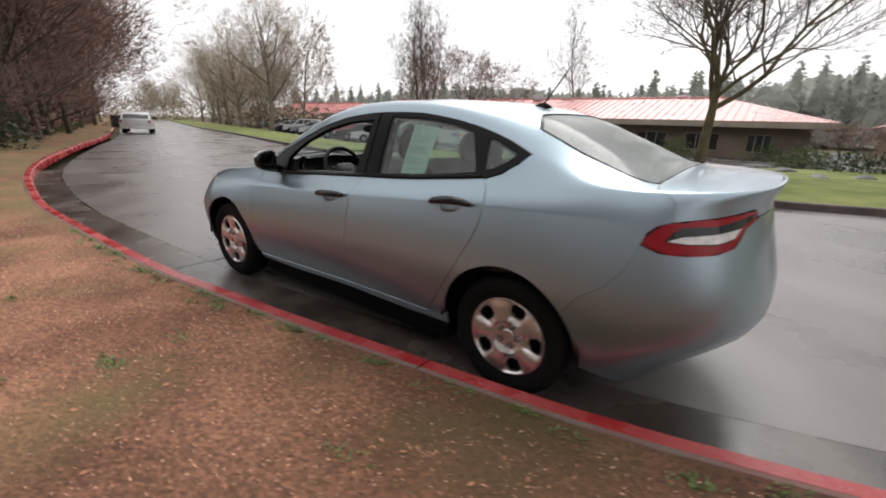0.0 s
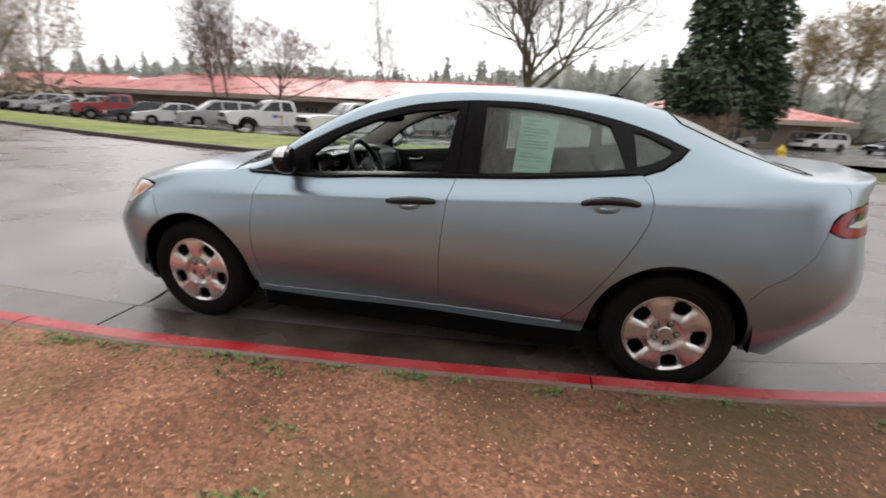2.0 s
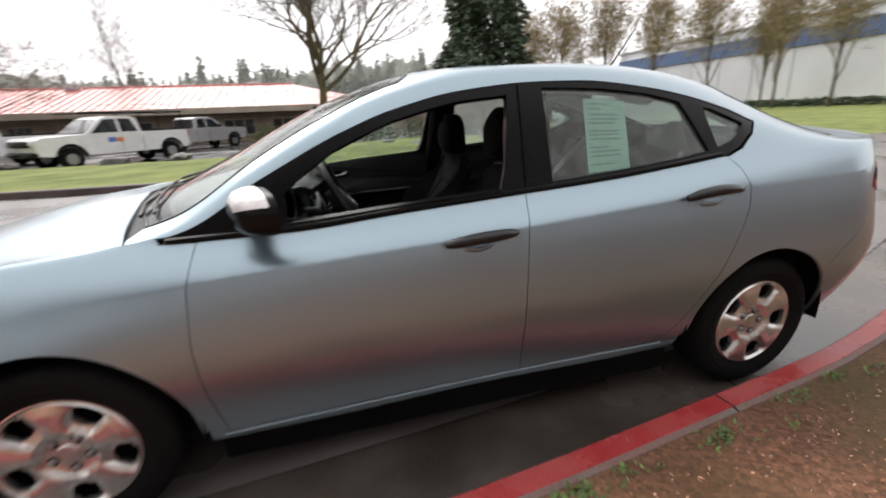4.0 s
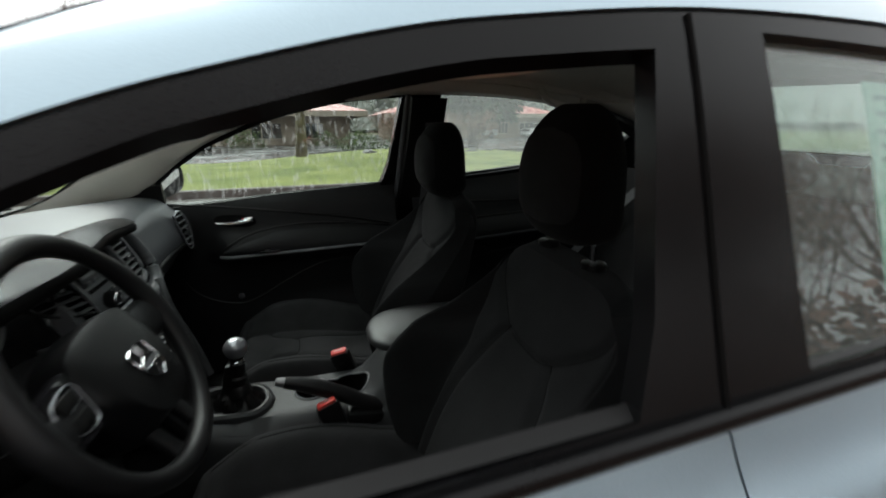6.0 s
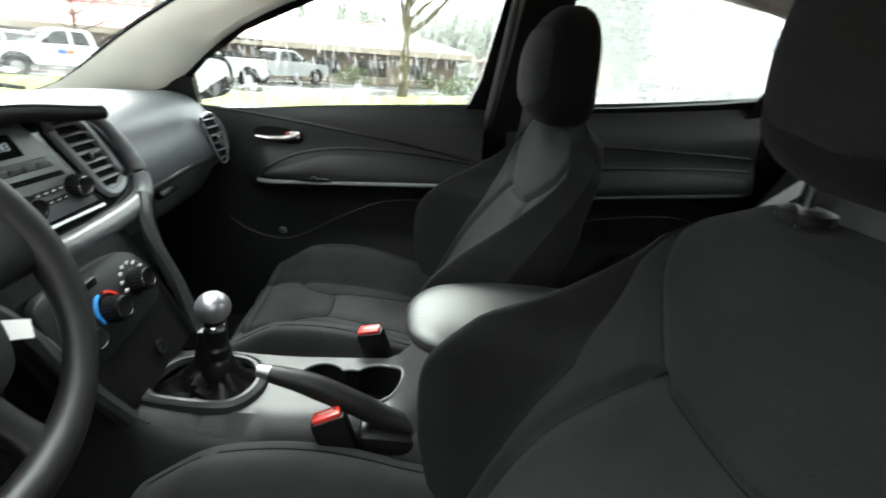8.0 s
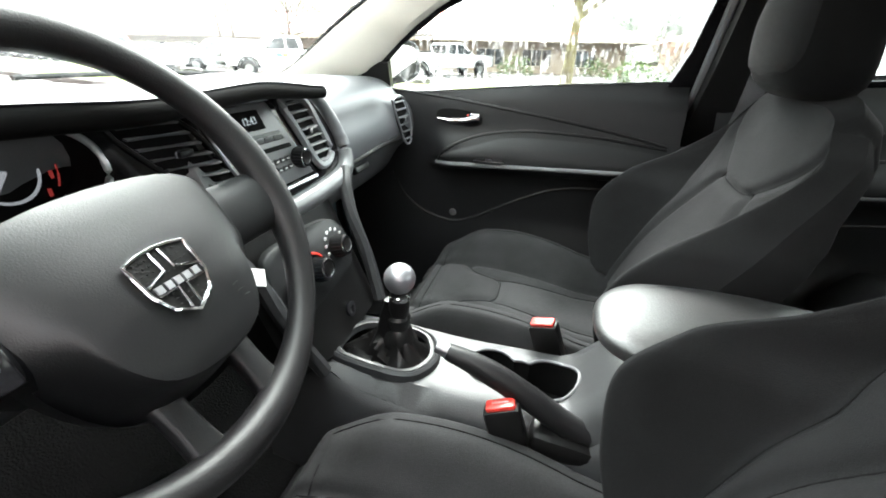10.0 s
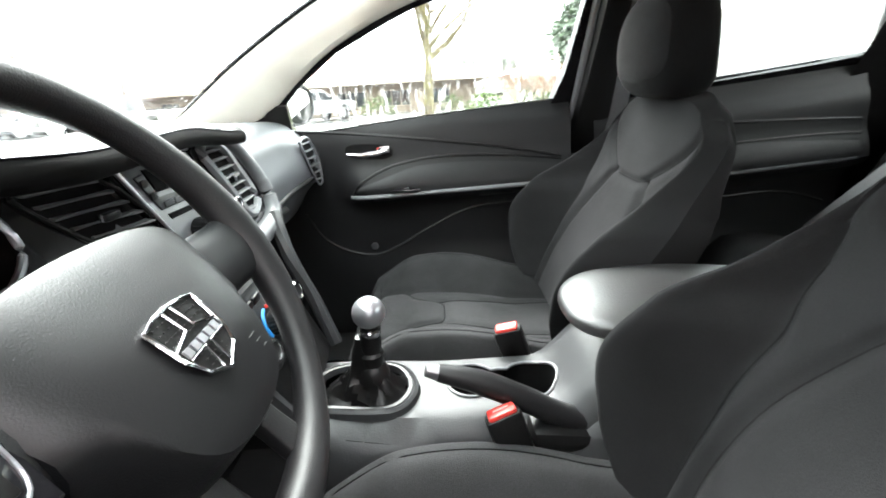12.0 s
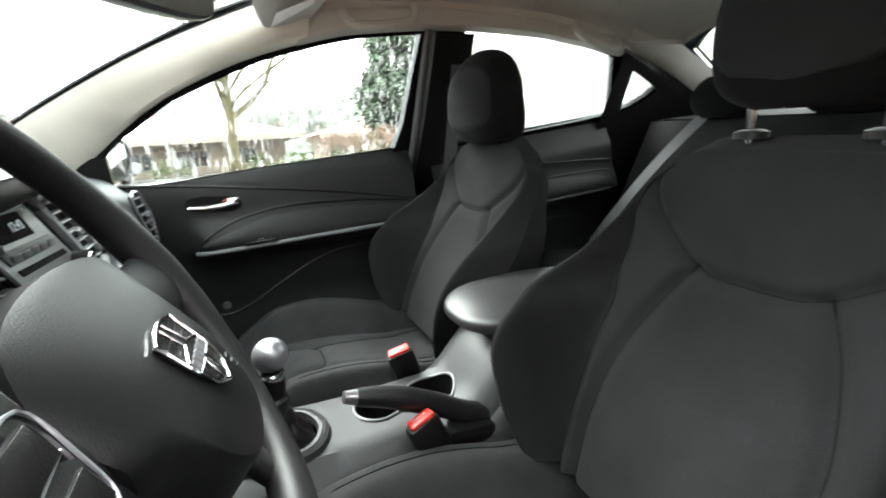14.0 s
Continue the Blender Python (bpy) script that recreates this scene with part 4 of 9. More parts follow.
    # dark rubber behind the door gaps
    for gap in (DOOR_REAR, DOOR_MID, DOOR_FRONT):
        bm = bmesh.new()
        tube(bm, [skin(p.x, at_height(p.x, p.y), 0.026, side) for p in smooth_path(gap, 4)], 0.014, 6)
        part("door_seal", bm, "liner", car)
    for line in (ARCH_F[1:-2], ARCH_R[2:-2]):
        bm = bmesh.new()
        tube(bm, [skin(x, at_height(x, z), 0.006, side) for x, z in line], [0.003 + 0.0015 * math.sin(math.pi * i / (len(line) - 1)) ** 0.5 for i in range(len(line))], 8)
        part("arch_lip", bm, "paint", car)
    # handles
    for name, owner, x0, x1, z0, z1 in (("door_handle", door, -0.108, 0.146, 0.868, 0.886), ("door_handle", rear, 0.862, 1.114, 0.940, 0.957)):
        grip = bmesh.new()
        pts = []
        for i in range(13):
            k = i / 12
            x, z = x0 + (x1 - x0) * k, z0 + (z1 - z0) * k
            out = 0.012 + 0.024 * math.sin(math.pi * min(max((k - 0.02) / 0.96, 0), 1)) ** 0.6
            pts.append(skin(x, at_height(x, z + 0.004 * math.sin(math.pi * k)), -out, side))
        tube(grip, pts, [0.015 + 0.010 * math.sin(math.pi * (i / 12)) ** 0.5 for i in range(13)], 12, squash=0.85)
        h = part(name, grip, "gloss_black", owner, "black pull handle")
        cup = bmesh.new()
        xm, zm = (x0 + x1) / 2 - 0.01, (z0 + z1) / 2 - 0.012
        sheet(cup, 24, 8, lambda a, b: skin(xm + 0.066 * math.cos(a * math.tau) * b, at_height(xm, zm - 0.004 + 0.030 * math.sin(a * math.tau) * b), -0.0025 - 0.020 * max(0, -math.sin(a * math.tau)) * math.sin(math.pi * min(b * 1.05, 1)), side))
        part("handle_recess", cup, "paint", h, "pale reflecting recess")

part("body_shell", panel_mesh("body_shell", inset(shell_line, GAP), both=True, step=0.04), "paint", car, "blue-grey roof and rear quarters")
part("hood", panel_mesh("hood", inset(hood_line, GAP), both=True, step=0.05), "paint", car)
part("front_bumper", panel_mesh("front_bumper", inset(front_bumper_line, GAP), both=True, step=0.045), "paint", car)
part("rear_bumper", panel_mesh("rear_bumper", inset(rear_bumper_line, 0.0003), both=True, step=0.045), "paint", car)
part("trunk_lid", panel_mesh("trunk_lid", inset(trunk_line, 0.0008), both=True, step=0.04), "paint", car)
part("windshield", panel_mesh("windshield", windshield_line, both=True, step=0.06, depth=0.004, flange=0.0), "windshield", car, "clear windshield with rain drops").visible_shadow = False
part("rear_glass", panel_mesh("rear_glass", rear_glass_line, both=True, step=0.06, depth=0.004, flange=0.0), "rear_screen", car, "wet sloping rear window").visible_shadow = False
# black seals round the screens, grille, cowl
for nm, line in (("windshield_seal", windshield_line), ("rear_glass_seal", rear_glass_line)):
    bm = bmesh.new()
    n = len(line)
    start = next(i for i in range(n) if line[i][1] > 6.99 and line[(i + 1) % n][1] > 6.99) + 1
    run = [line[(start + i) % n] for i in range(n)]
    run = [(p[0] + (q[0] - p[0]) * k / 5, p[1] + (q[1] - p[1]) * k / 5) for p, q in zip(run, run[1:]) for k in range(5)] + [run[-1]]
    for side in (-1, 1):
        tube(bm, [skin(p, q, 0.003, side) for p, q in run], 0.006, 6)
    part(nm, bm, "black_trim", car)
bm = bmesh.new()
for side in (-1, 1):
    sheet(bm, 14, 4, lambda a, b: skin(-2.22 - 0.38 * a, 0.55 + 1.0 * b, -0.006, side))
    sheet(bm, 14, 3, lambda a, b: skin(-2.3 - 0.30 * a, 3.05 + 0.6 * b, -0.004, side))
bmesh.ops.recalc_face_normals(bm, faces=bm.faces)
part("grille", bm, "plastic_black", car, "black front grille")
hood_edge = curve((4.62, -1.09), (5.0, -1.098), (6.0, -1.16), (7.0, -1.235))
shield_edge = curve((4.62, -1.06), (5.0, -1.05), (5.27, -1.05), (5.5, -1.07), (6.0, -1.125), (7.0, -1.2))
bm = bmesh.new()
for side in (-1, 1):
    sheet(bm, 24, 3, lambda a, b: skin(hood_edge(5.2 + 1.8 * a) + (shield_edge(5.2 + 1.8 * a) + 0.01 - hood_edge(5.2 + 1.8 * a)) * b, 5.2 + 1.8 * a, 0.012, side))
part("cowl", bm, "plastic_black", car, "black plastic cowl below the windshield")
for side, u0, u1 in ((-1, 5.55, 7.0), (1, 5.3, 6.9)):
    bm = bmesh.new()
    tube(bm, [skin(shield_edge(u0 + (u1 - u0) * i / 14) + 0.035 + 0.05 * i / 14, u0 + (u1 - u0) * i / 14, -0.008, side) for i in range(15)], 0.006, 6)
    wiper = part("wiper", bm, "plastic_black", car, "black wiper blade lying on the glass")
    bm = bmesh.new()
    tube(bm, [skin(shield_edge(u0 + 0.1) - 0.01, u0 + 0.1, -0.006, side), skin(shield_edge(u0 + 0.5) + 0.01, u0 + 0.5, -0.014, side), skin(shield_edge((u0 + u1) / 2) + 0.055, (u0 + u1) / 2, -0.014, side)], 0.007, 6)
    part("wiper_arm", bm, "plastic_black", wiper)
# short roof aerial on a fin
bm = bmesh.new()
base = skin(1.05, 7.0, -0.002, 1)
rings(bm, [[base + Vector((dx * k, dy * k, h)) for dx, dy in ((-0.07, 0), (-0.02, 0.022), (0.05, 0.018), (0.06, 0), (0.05, -0.018), (-0.02, -0.022))] for k, h in ((1, -0.006), (0.8, 0.012), (0.35, 0.026))])
fin = part("aerial", bm, "black_trim", car, "black whip aerial on a small fin")
bm = bmesh.new()
tube(bm, [base + Vector((-0.0, 0, 0.02)), base + Vector((0.08, 0, 0.125)), base + Vector((0.155, 0, 0.23))], [0.006, 0.0045, 0.003], 6)
part("whip", bm, "black_trim", fin)

# underside, wheel housings
for x, z, size in ((-1.885, 0.195, (0.33, 1.2, 0.14)), (-1.738, 0.245, (0.05, 1.60, 0.10)), (-1.338, 0.205, (0.78, 1.16, 0.12)), (0, 0.195, (1.88, 1.58, 0.14)), (1.335, 0.205, (0.72, 1.16, 0.12)), (1.80, 0.195, (0.20, 1.0, 0.14))):
    bm = bmesh.new()
    block(bm, size, (x, 0, z), bevel=0.02)
    part("underbody", bm, "liner", car, "black underbody")
for cx in (-1.338, 1.335):
    for side in (-1, 1):
        bm = bmesh.new()
        loops = [[Vector((cx + 0.385 * math.cos(radians(a)), side * y, max(0.325 + 0.385 * math.sin(radians(a)), 0.17))) for a in range(-6, 189, 11)] for y in (0.50, 0.72, 0.866)]
        rings(bm, loops, closed=False, caps=False)
        vs = [bm.verts.new(p) for p in loops[0]]
        bm.faces.new(vs)
        part("wheel_housing", bm, "liner", car)


def wheel_parts(parent):
    """A tyre with a five-window silver cover; the axle lies along y, the outside faces -y."""
    m = Matrix.Rotation(radians(90), 4, "X")
    bm = bmesh.new()
    lathe(bm, [(0.205, -0.085), (0.235, -0.102), (0.275, -0.104), (0.300, -0.094), (0.313, -0.075), (0.316, -0.03), (0.316, 0.03), (0.313, 0.075), (0.300, 0.094), (0.275, 0.104), (0.235, 0.102), (0.205, 0.085)], m, 48, False)
    tyre = part("tyre", bm, "rubber", parent, "black rubber tyre")
    bm = bmesh.new()
    for r in (0.25, 0.268):
        lathe(bm, [(r, 0.1035), (r + 0.003, 0.1058), (r + 0.006, 0.1035)], m, 40, False)
    part("sidewall_rib", bm, "rubber", tyre)
    bm = bmesh.new()
    lathe(bm, [(0.0, 0.035), (0.12, 0.03), (0.19, 0.02), (0.2, 0.06)], m, 32, False)
    part("steel_rim", bm, "liner", parent, "black steel rim behind the cover")
    n, radii = 200, [0.0, 0.014, 0.03, 0.036, 0.048, 0.062, 0.076, 0.090] + [0.098 + 0.005 * i for i in range(20)] + [0.197, 0.201, 0.206]

    def apart(a):
        return abs(((a * 5 / math.tau + 0.5) % 1) - 0.5) * 2  # 0 in the middle of a spoke, 1 in a window

    def near_window(r, a):
        """1 at a window's edge, falling to 0 a finger's width away."""
        k = apart(a)
        side = min(max((k - 0.30) / 0.30, 0), 1)
        ring = min(max((r - 0.088) / 0.028, 0), 1) * min(max((0.197 - r) / 0.012, 0), 1)
        return side * side * ring

    def depth(r, a):
        k = apart(a)
        d = 0.096 - 0.014 * (1 - min(r / 0.2, 1)) ** 1.2
        if r < 0.085:
            d = 0.074 + (0.005 if r < 0.033 else 0.0) + 0.30 * max(0, r - 0.062)
        if 0.055 < r < 0.195:
            d += 0.006 * (1 - k) * min(1, (r - 0.055) / 0.03) * min(1, (0.195 - r) / 0.03) - 0.014 * near_window(r, a)
        if r > 0.2:
            d = 0.090
        return d

    def window(r, a):
        return 0.116 < r < 0.186 and apart(a) > 0.60 + (0.08 if r < 0.126 or r > 0.178 else 0) + (0.10 if r < 0.121 else 0)

    bm = bmesh.new()
    vs = [[bm.verts.new(m @ Vector((r * math.cos(i * math.tau / n), r * math.sin(i * math.tau / n), depth(r, i * math.tau / n)))) for i in range(n)] for r in radii[1:]]
    c = bm.verts.new(m @ Vector((0, 0, depth(0, 0))))
    for i in range(n):
        bm.faces.new((c, vs[0][i], vs[0][(i + 1) % n]))
    for q in range(len(vs) - 1):
        for i in range(n):
            if not window((radii[q + 1] + radii[q + 2]) / 2, (i + 0.5) * math.tau / n):
                bm.faces.new((vs[q][i], vs[q + 1][i], vs[q + 1][(i + 1) % n], vs[q][(i + 1) % n]))
    edge = [e for e in bm.edges if len(e.link_faces) == 1]
    ex = bmesh.ops.extrude_edge_only(bm, edges=edge)["geom"]
    for v in ex:
        if isinstance(v, bmesh.types.BMVert):
            v.co.y += 0.022
    bmesh.ops.recalc_face_normals(bm, faces=bm.faces)
    cover = part("wheel_cover", bm, "hubcap", parent, "silver five-spoke wheel cover")
    for k in range(5):
        bm = bmesh.new()
        a = (k + 0.5) * math.tau / 5
        mm = m @ Matrix.Translation((0.056 * math.cos(a), 0.056 * math.sin(a), 0.070))
        lathe(bm, [(0.0165, 0.003), (0.0165, 0.0055), (0.011, 0.0055)], mm, 14, False)
        part("nut_pocket", bm, "liner", cover)
        bm = bmesh.new()
        lathe(bm, [(0.0115, 0), (0.0115, 0.010), (0.0085, 0.014), (0.004, 0.015), (0.0, 0.015)], mm, 8)
        part("wheel_nut", bm, "dark_satin", cover)


front_wheel = part("wheel", lathe(bmesh.new(), [(0.06, -0.08), (0.06, 0.02)], Matrix.Rotation(radians(90), 4, "X"), 16), "liner", car, "wheel with black tyre and silver cover")
front_wheel.location = (-1.3515, -0.755, 0.316)
wheel_parts(front_wheel)
for x, sd, spin in ((1.3515, -1, 37), (-1.3515, 1, 12), (1.3515, 1, 50)):
    w = copy_thing(front_wheel, pose(x, 0.755 * sd, 0.316, 0, spin, 180 if sd > 0 else 0))
front_wheel.rotation_euler = (0, radians(-22), 0)

# outside mirrors
for side in (-1, 1):
    c = Vector((-0.655, 0.868 * side, 1.040))

    def housing(dx, s, a, grow=0.0):
        ca, sa = math.copysign(abs(math.cos(a)) ** 0.65, math.cos(a)), math.copysign(abs(math.sin(a)) ** 0.7, math.sin(a))
        return c + Vector((dx + 0.036 * ca * s, side * (0.093 * s + grow) * ca, (0.068 * s + grow) * sa * (1 - 0.12 * ca)))

    bm = bmesh.new()
    rings(bm, [[housing(dx, s, i * math.tau / 28) for i in range(28)] for dx, s in ((-0.096, 0.35), (-0.088, 0.62), (-0.070, 0.84), (-0.038, 0.98), (-0.008, 1.0), (0.012, 0.97), (0.014, 0.90), (0.008, 0.88))])
    bmesh.ops.recalc_face_normals(bm, faces=bm.faces)
    mir = part("side_mirror", bm, "black_trim", car, "black door mirror with a pale wet cap")
    bm = bmesh.new()
    slab(bm, [(0.074 * math.copysign(abs(math.cos(a)) ** 0.6, math.cos(a)), 0.048 * math.copysign(abs(math.sin(a)) ** 0.6, math.sin(a))) for a in [i * math.tau / 28 for i in range(28)]], lambda a, b, d: c + Vector((0.011 - d + 0.036 * a / 0.104 + 0.10 * b, side * a, b * (1 - 0.12 * a / 0.09))), 0.004)
    part("mirror_glass", bm, "mirror", mir)
    bm = bmesh.new()
    tube(bm, [c + Vector((-0.03, -0.07 * side, -0.050)), c + Vector((-0.06, -0.115 * side, -0.066)), c + Vector((-0.08, -0.155 * side, -0.072))], 0.024, 10)
    part("mirror_arm", bm, "black_trim", mir)
    if side < 0:
        bm = bmesh.new()
        rings(bm, [[housing(dx, s, radians(22 + 136 * i / 16), 0.0025) for i in range(17)] for dx, s in ((-0.094, 0.45), (-0.086, 0.64), (-0.069, 0.85), (-0.038, 0.985), (-0.010, 1.0))], closed=False, caps=False)
        part("mirror_cap", bm, "mirror_cap", mir, "pale wet mirror cap")
# the paper sheet inside the rear door window
bm = bmesh.new()
sheet(bm, 4, 8, lambda a, b: skin(0.512 + 0.185 * a + 0.022 * b + 0.0 * a, at_height(0.6, 1.062 + 0.268 * b - 0.003 * a), 0.026, -1))
sticker = part("window_form", bm, "paper", None)
sticker.parent = [o for o in car.children if o.name.startswith("rear_door")][0]
sticker["label"] = "pale green printed form in the window"
bm = bmesh.new()
for k, w in ((0.93, 0.55), (0.86, 0.35), (0.78, 0.8), (0.72, 0.82), (0.66, 0.7), (0.55, 0.84), (0.50, 0.8), (0.44, 0.84), (0.33, 0.5), (0.27, 0.84), (0.21, 0.82), (0.1, 0.6)):
    sheet(bm, 2, 1, lambda a, b: skin(0.530 + 0.16 * a * w + 0.022 * k, at_height(0.6, 1.062 + 0.268 * k - 0.003 * a + (b - 0.5) * 0.005), 0.0252, -1))
part("print_line", bm, material("grey_print", (0.35, 0.45, 0.42), rough=0.8), sticker)


# ---- the saloon's inside ----
def oval(cx, cy, rx, ry, n=28, power=1.0, turn=0.0):
    out = []
    for i in range(n):
        a = i * math.tau / n
        x = rx * math.copysign(abs(math.cos(a)) ** power, math.cos(a))
        y = ry * math.copysign(abs(math.sin(a)) ** power, math.sin(a))
        c, s = math.cos(radians(turn)), math.sin(radians(turn))
        out.append((cx + x * c - y * s, cy + x * s + y * c))
    return out


def bump_at(x, c, w):
    return max(0.0, 1 - ((x - c) / w) ** 2) ** 2


def ease(a, b, x):
    k = min(max((x - a) / (b - a), 0), 1)
    return k * k * (3 - 2 * k)


# floor, firewall, side and rear linings
bm = bmesh.new()
sheet(bm, 30, 20, lambda u, v: (-1.15 + 2.25 * u, -0.78 + 1.56 * v, 0.27 + 0.30 * ease(-0.72, -1.12, -1.15 + 2.25 * u) + 0.12 * ease(0.45, 0.8, -1.15 + 2.25 * u)))
part("floor_carpet", bm, "carpet", car, "black floor carpet")
bm = bmesh.new()
sheet(bm, 4, 12, lambda u, v: (-1.16 + 0.06 * u, -0.70 + 1.40 * v, 0.5 + 0.38 * u))
part("firewall_lining", bm, "carpet", car)
bm = bmesh.new()
sheet(bm, 10, 12, lambda u, v: (1.28 + 0.62 * u, -0.66 + 1.32 * v, 1.055 + 0.03 * u))
sheet(bm, 12, 6, lambda u, v: (1.56 + 0.10 * v, 0.80 * (2 * u - 1), 0.25 + 0.815 * v))
part("parcel_shelf", bm, "carpet", car, "dark parcel shelf under the rear window")

# headliner and pillar trims follow the roof on the inside
head_line = [(-0.16, 5.42), (0.1, 5.16), (0.4, 5.12), (0.8, 5.12), (1.02, 5.25), (1.2, 5.7), (1.17, 7.0), (-0.07, 7.0), (-0.1, 6.2)]
part("headliner", panel_mesh("headliner", head_line, both=True, step=0.05, depth=0.032, flange=0.02), "headliner", car, "pale grey cloth headliner")
window_head = curve((-0.70, 0.985), (-0.66, 1.02), (-0.6, 1.075), (-0.45, 1.18), (-0.23, 1.272), (0.03, 1.33), (0.205, 1.347), (0.35, 1.368), (0.55, 1.362), (0.81, 1.336), (0.965, 1.30), (1.08, 1.275))
for side in (-1, 1):
    # front pillar trim from dash to roof
    bm = bmesh.new()
    loops = []
    for i in range(17):
        t = -1.02 + 0.90 * i / 16
        u_in, u_out = 5.36 + 0.10 * ease(-0.4, -0.12, t), min(4.90, at_height(t, window_head(t) + 0.014))
        a, b = skin(t, u_in, 0.012, side), skin(t, u_out, 0.034, side)
        am = skin(t, (u_in + u_out) / 2 + 0.04, 0.062, side)
        loops.append([a, a.lerp(am, 0.5) + (am - skin(t, (u_in + u_out) / 2, 0.02, side)) * 0.25, am, am.lerp(b, 0.5) + (am - skin(t, (u_in + u_out) / 2, 0.02, side)) * 0.25, b])
    rings(bm, loops, closed=False, caps=False)
    part("front_pillar_trim", bm, "pillar_skin", car, "pale grey front pillar trim")
    # header trim over the doors
    bm = bmesh.new()
    loops = []
    for i in range(21):
        t = -0.14 + 1.22 * i / 20
        sink = 0.034 * ease(0.88, 1.08, t)
        loops.append([skin(t, 5.22, 0.030, side), skin(t, 5.05, 0.058 - sink, side), skin(t, 4.92, 0.058 - sink, side), skin(t, min(4.86, at_height(t, window_head(t) + 0.012)), 0.036 - sink * 0.4, side)])
    rings(bm, loops, closed=False, caps=False)
    part("roof_side_trim", bm, "headliner", car)
    # centre pillar
    bm = bmesh.new()
    loops = []
    for i in range(13):
        z = 0.30 + 1.06 * i / 12
        xc = 0.245 + 0.055 * ease(0.6, 1.36, z)
        hw = 0.125 - 0.045 * ease(0.6, 1.0, z)
        y = lambda x, d: skin(x, at_height(x, min(z, LINE_Z[5](x) - 0.01)), d, side)
        d0 = 0.05 if z > 1.0 else 0.05 + 0.10 * ease(1.0, 0.8, z)
        loops.append([y(xc - hw, d0 * 0.55), y(xc - hw * 0.8, d0 + 0.018), y(xc, d0 + 0.026), y(xc + hw * 0.8, d0 + 0.018), y(xc + hw, d0 * 0.55)])
    rings(bm, loops, closed=False, caps=False)
    part("centre_pillar_trim", bm, "plastic_black", car, "black centre pillar trim")
    bm = bmesh.new()
    tube(bm, [skin(0.175 + 0.052 * k, at_height(0.175 + 0.052 * k, 0.62 + 0.74 * k), 0.04 + 0.07 * max(0, 0.5 - k), side) for k in [i / 14 for i in range(15)]], 0.011, 8)
    part("pillar_seal", bm, "belt", car, "rubber door seal")
    # seat belt on the centre pillar
    bm = bmesh.new()
    sheet(bm, 1, 16, lambda u, v: skin(0.262 + 0.045 * u + 0.02 * v, at_height(0.28, 0.45 + 0.83 * v), 0.10 + 0.09 * (1 - v) - 0.012, side) - Vector((0, 0.012 * side, 0)))
    part("seat_belt", bm, "belt", car, "dark seat belt webbing")
    # rear pillar trim beside the rear window
    bm = bmesh.new()
    sheet(bm, 18, 6, lambda u, v: skin(0.98 + 0.66 * u, 4.98 + 0.02 * u + (0.62 - 0.06 * u) * v, 0.020 + 0.02 * math.sin(math.pi * v), side))
    part("rear_pillar_trim", bm, "headliner", car, "pale grey rear pillar trim")
    # dark upper lining over the quarter window
    quarter_head = curve((0.97, 1.312), (1.075, 1.285), (1.2, 1.243), (1.27, 1.214), (1.36, 1.17), (1.7, 1.08))
    bm = bmesh.new()
    sheet(bm, 18, 6, lambda u, v: skin(1.0 + 0.66 * u, at_height(1.0 + 0.66 * u, quarter_head(1.0 + 0.66 * u) - 0.02) * (1 - v) + (5.06 + 0.10 * ease(0.1, 0.6, u)) * v, 0.034 + 0.012 * math.sin(math.pi * v), side))
    part("upper_quarter_trim", bm, "plastic_black", car, "dark upper quarter lining")
    # rear side lining behind the quarter window
    bm = plate([(1.02, 0.6), (1.62, 0.7), (1.66, 1.10), (1.50, 1.16), (1.36, 1.19), (1.2, 1.25), (1.06, 1.30), (1.0, 1.31)], [[(x, z) for x, z in OPEN_QUARTER]], lambda a, b: skin(a, at_height(a, b), 0.05 + 0.05 * ease(1.1, 0.9, b), side), 0.05)
    part("rear_side_trim", bm, "plastic_black", car, "dark rear quarter lining")


def door_face(x, z, rear=False):
    """The inward y of the door lining on the passenger's side."""
    f = curve((0.28, 0.715), (0.45, 0.700), (0.60, 0.712), (0.70, 0.708), (0.755, 0.690), (0.772, 0.648), (0.79, 0.640), (0.83, 0.652), (0.88, 0.676), (0.93, 0.682), (0.965, 0.690), (1.0, 0.712), (1.06, 0.725))
    flat = curve((0.28, 0.715), (0.6, 0.712), (0.9, 0.690), (0.965, 0.694), (1.0, 0.712), (1.06, 0.725))
    lift = 0.056 * (x - 0.7) if rear else 0
    k = 1 if rear else ease(-0.52, -0.42, x)
    zz = z - lift if rear else z
    pocket = 0.035 * bump_at(z, 0.42, 0.2) * (1 if rear else ease(-0.5, -0.1, x))
    return f(zz) * k + flat(zz) * (1 - k) - pocket


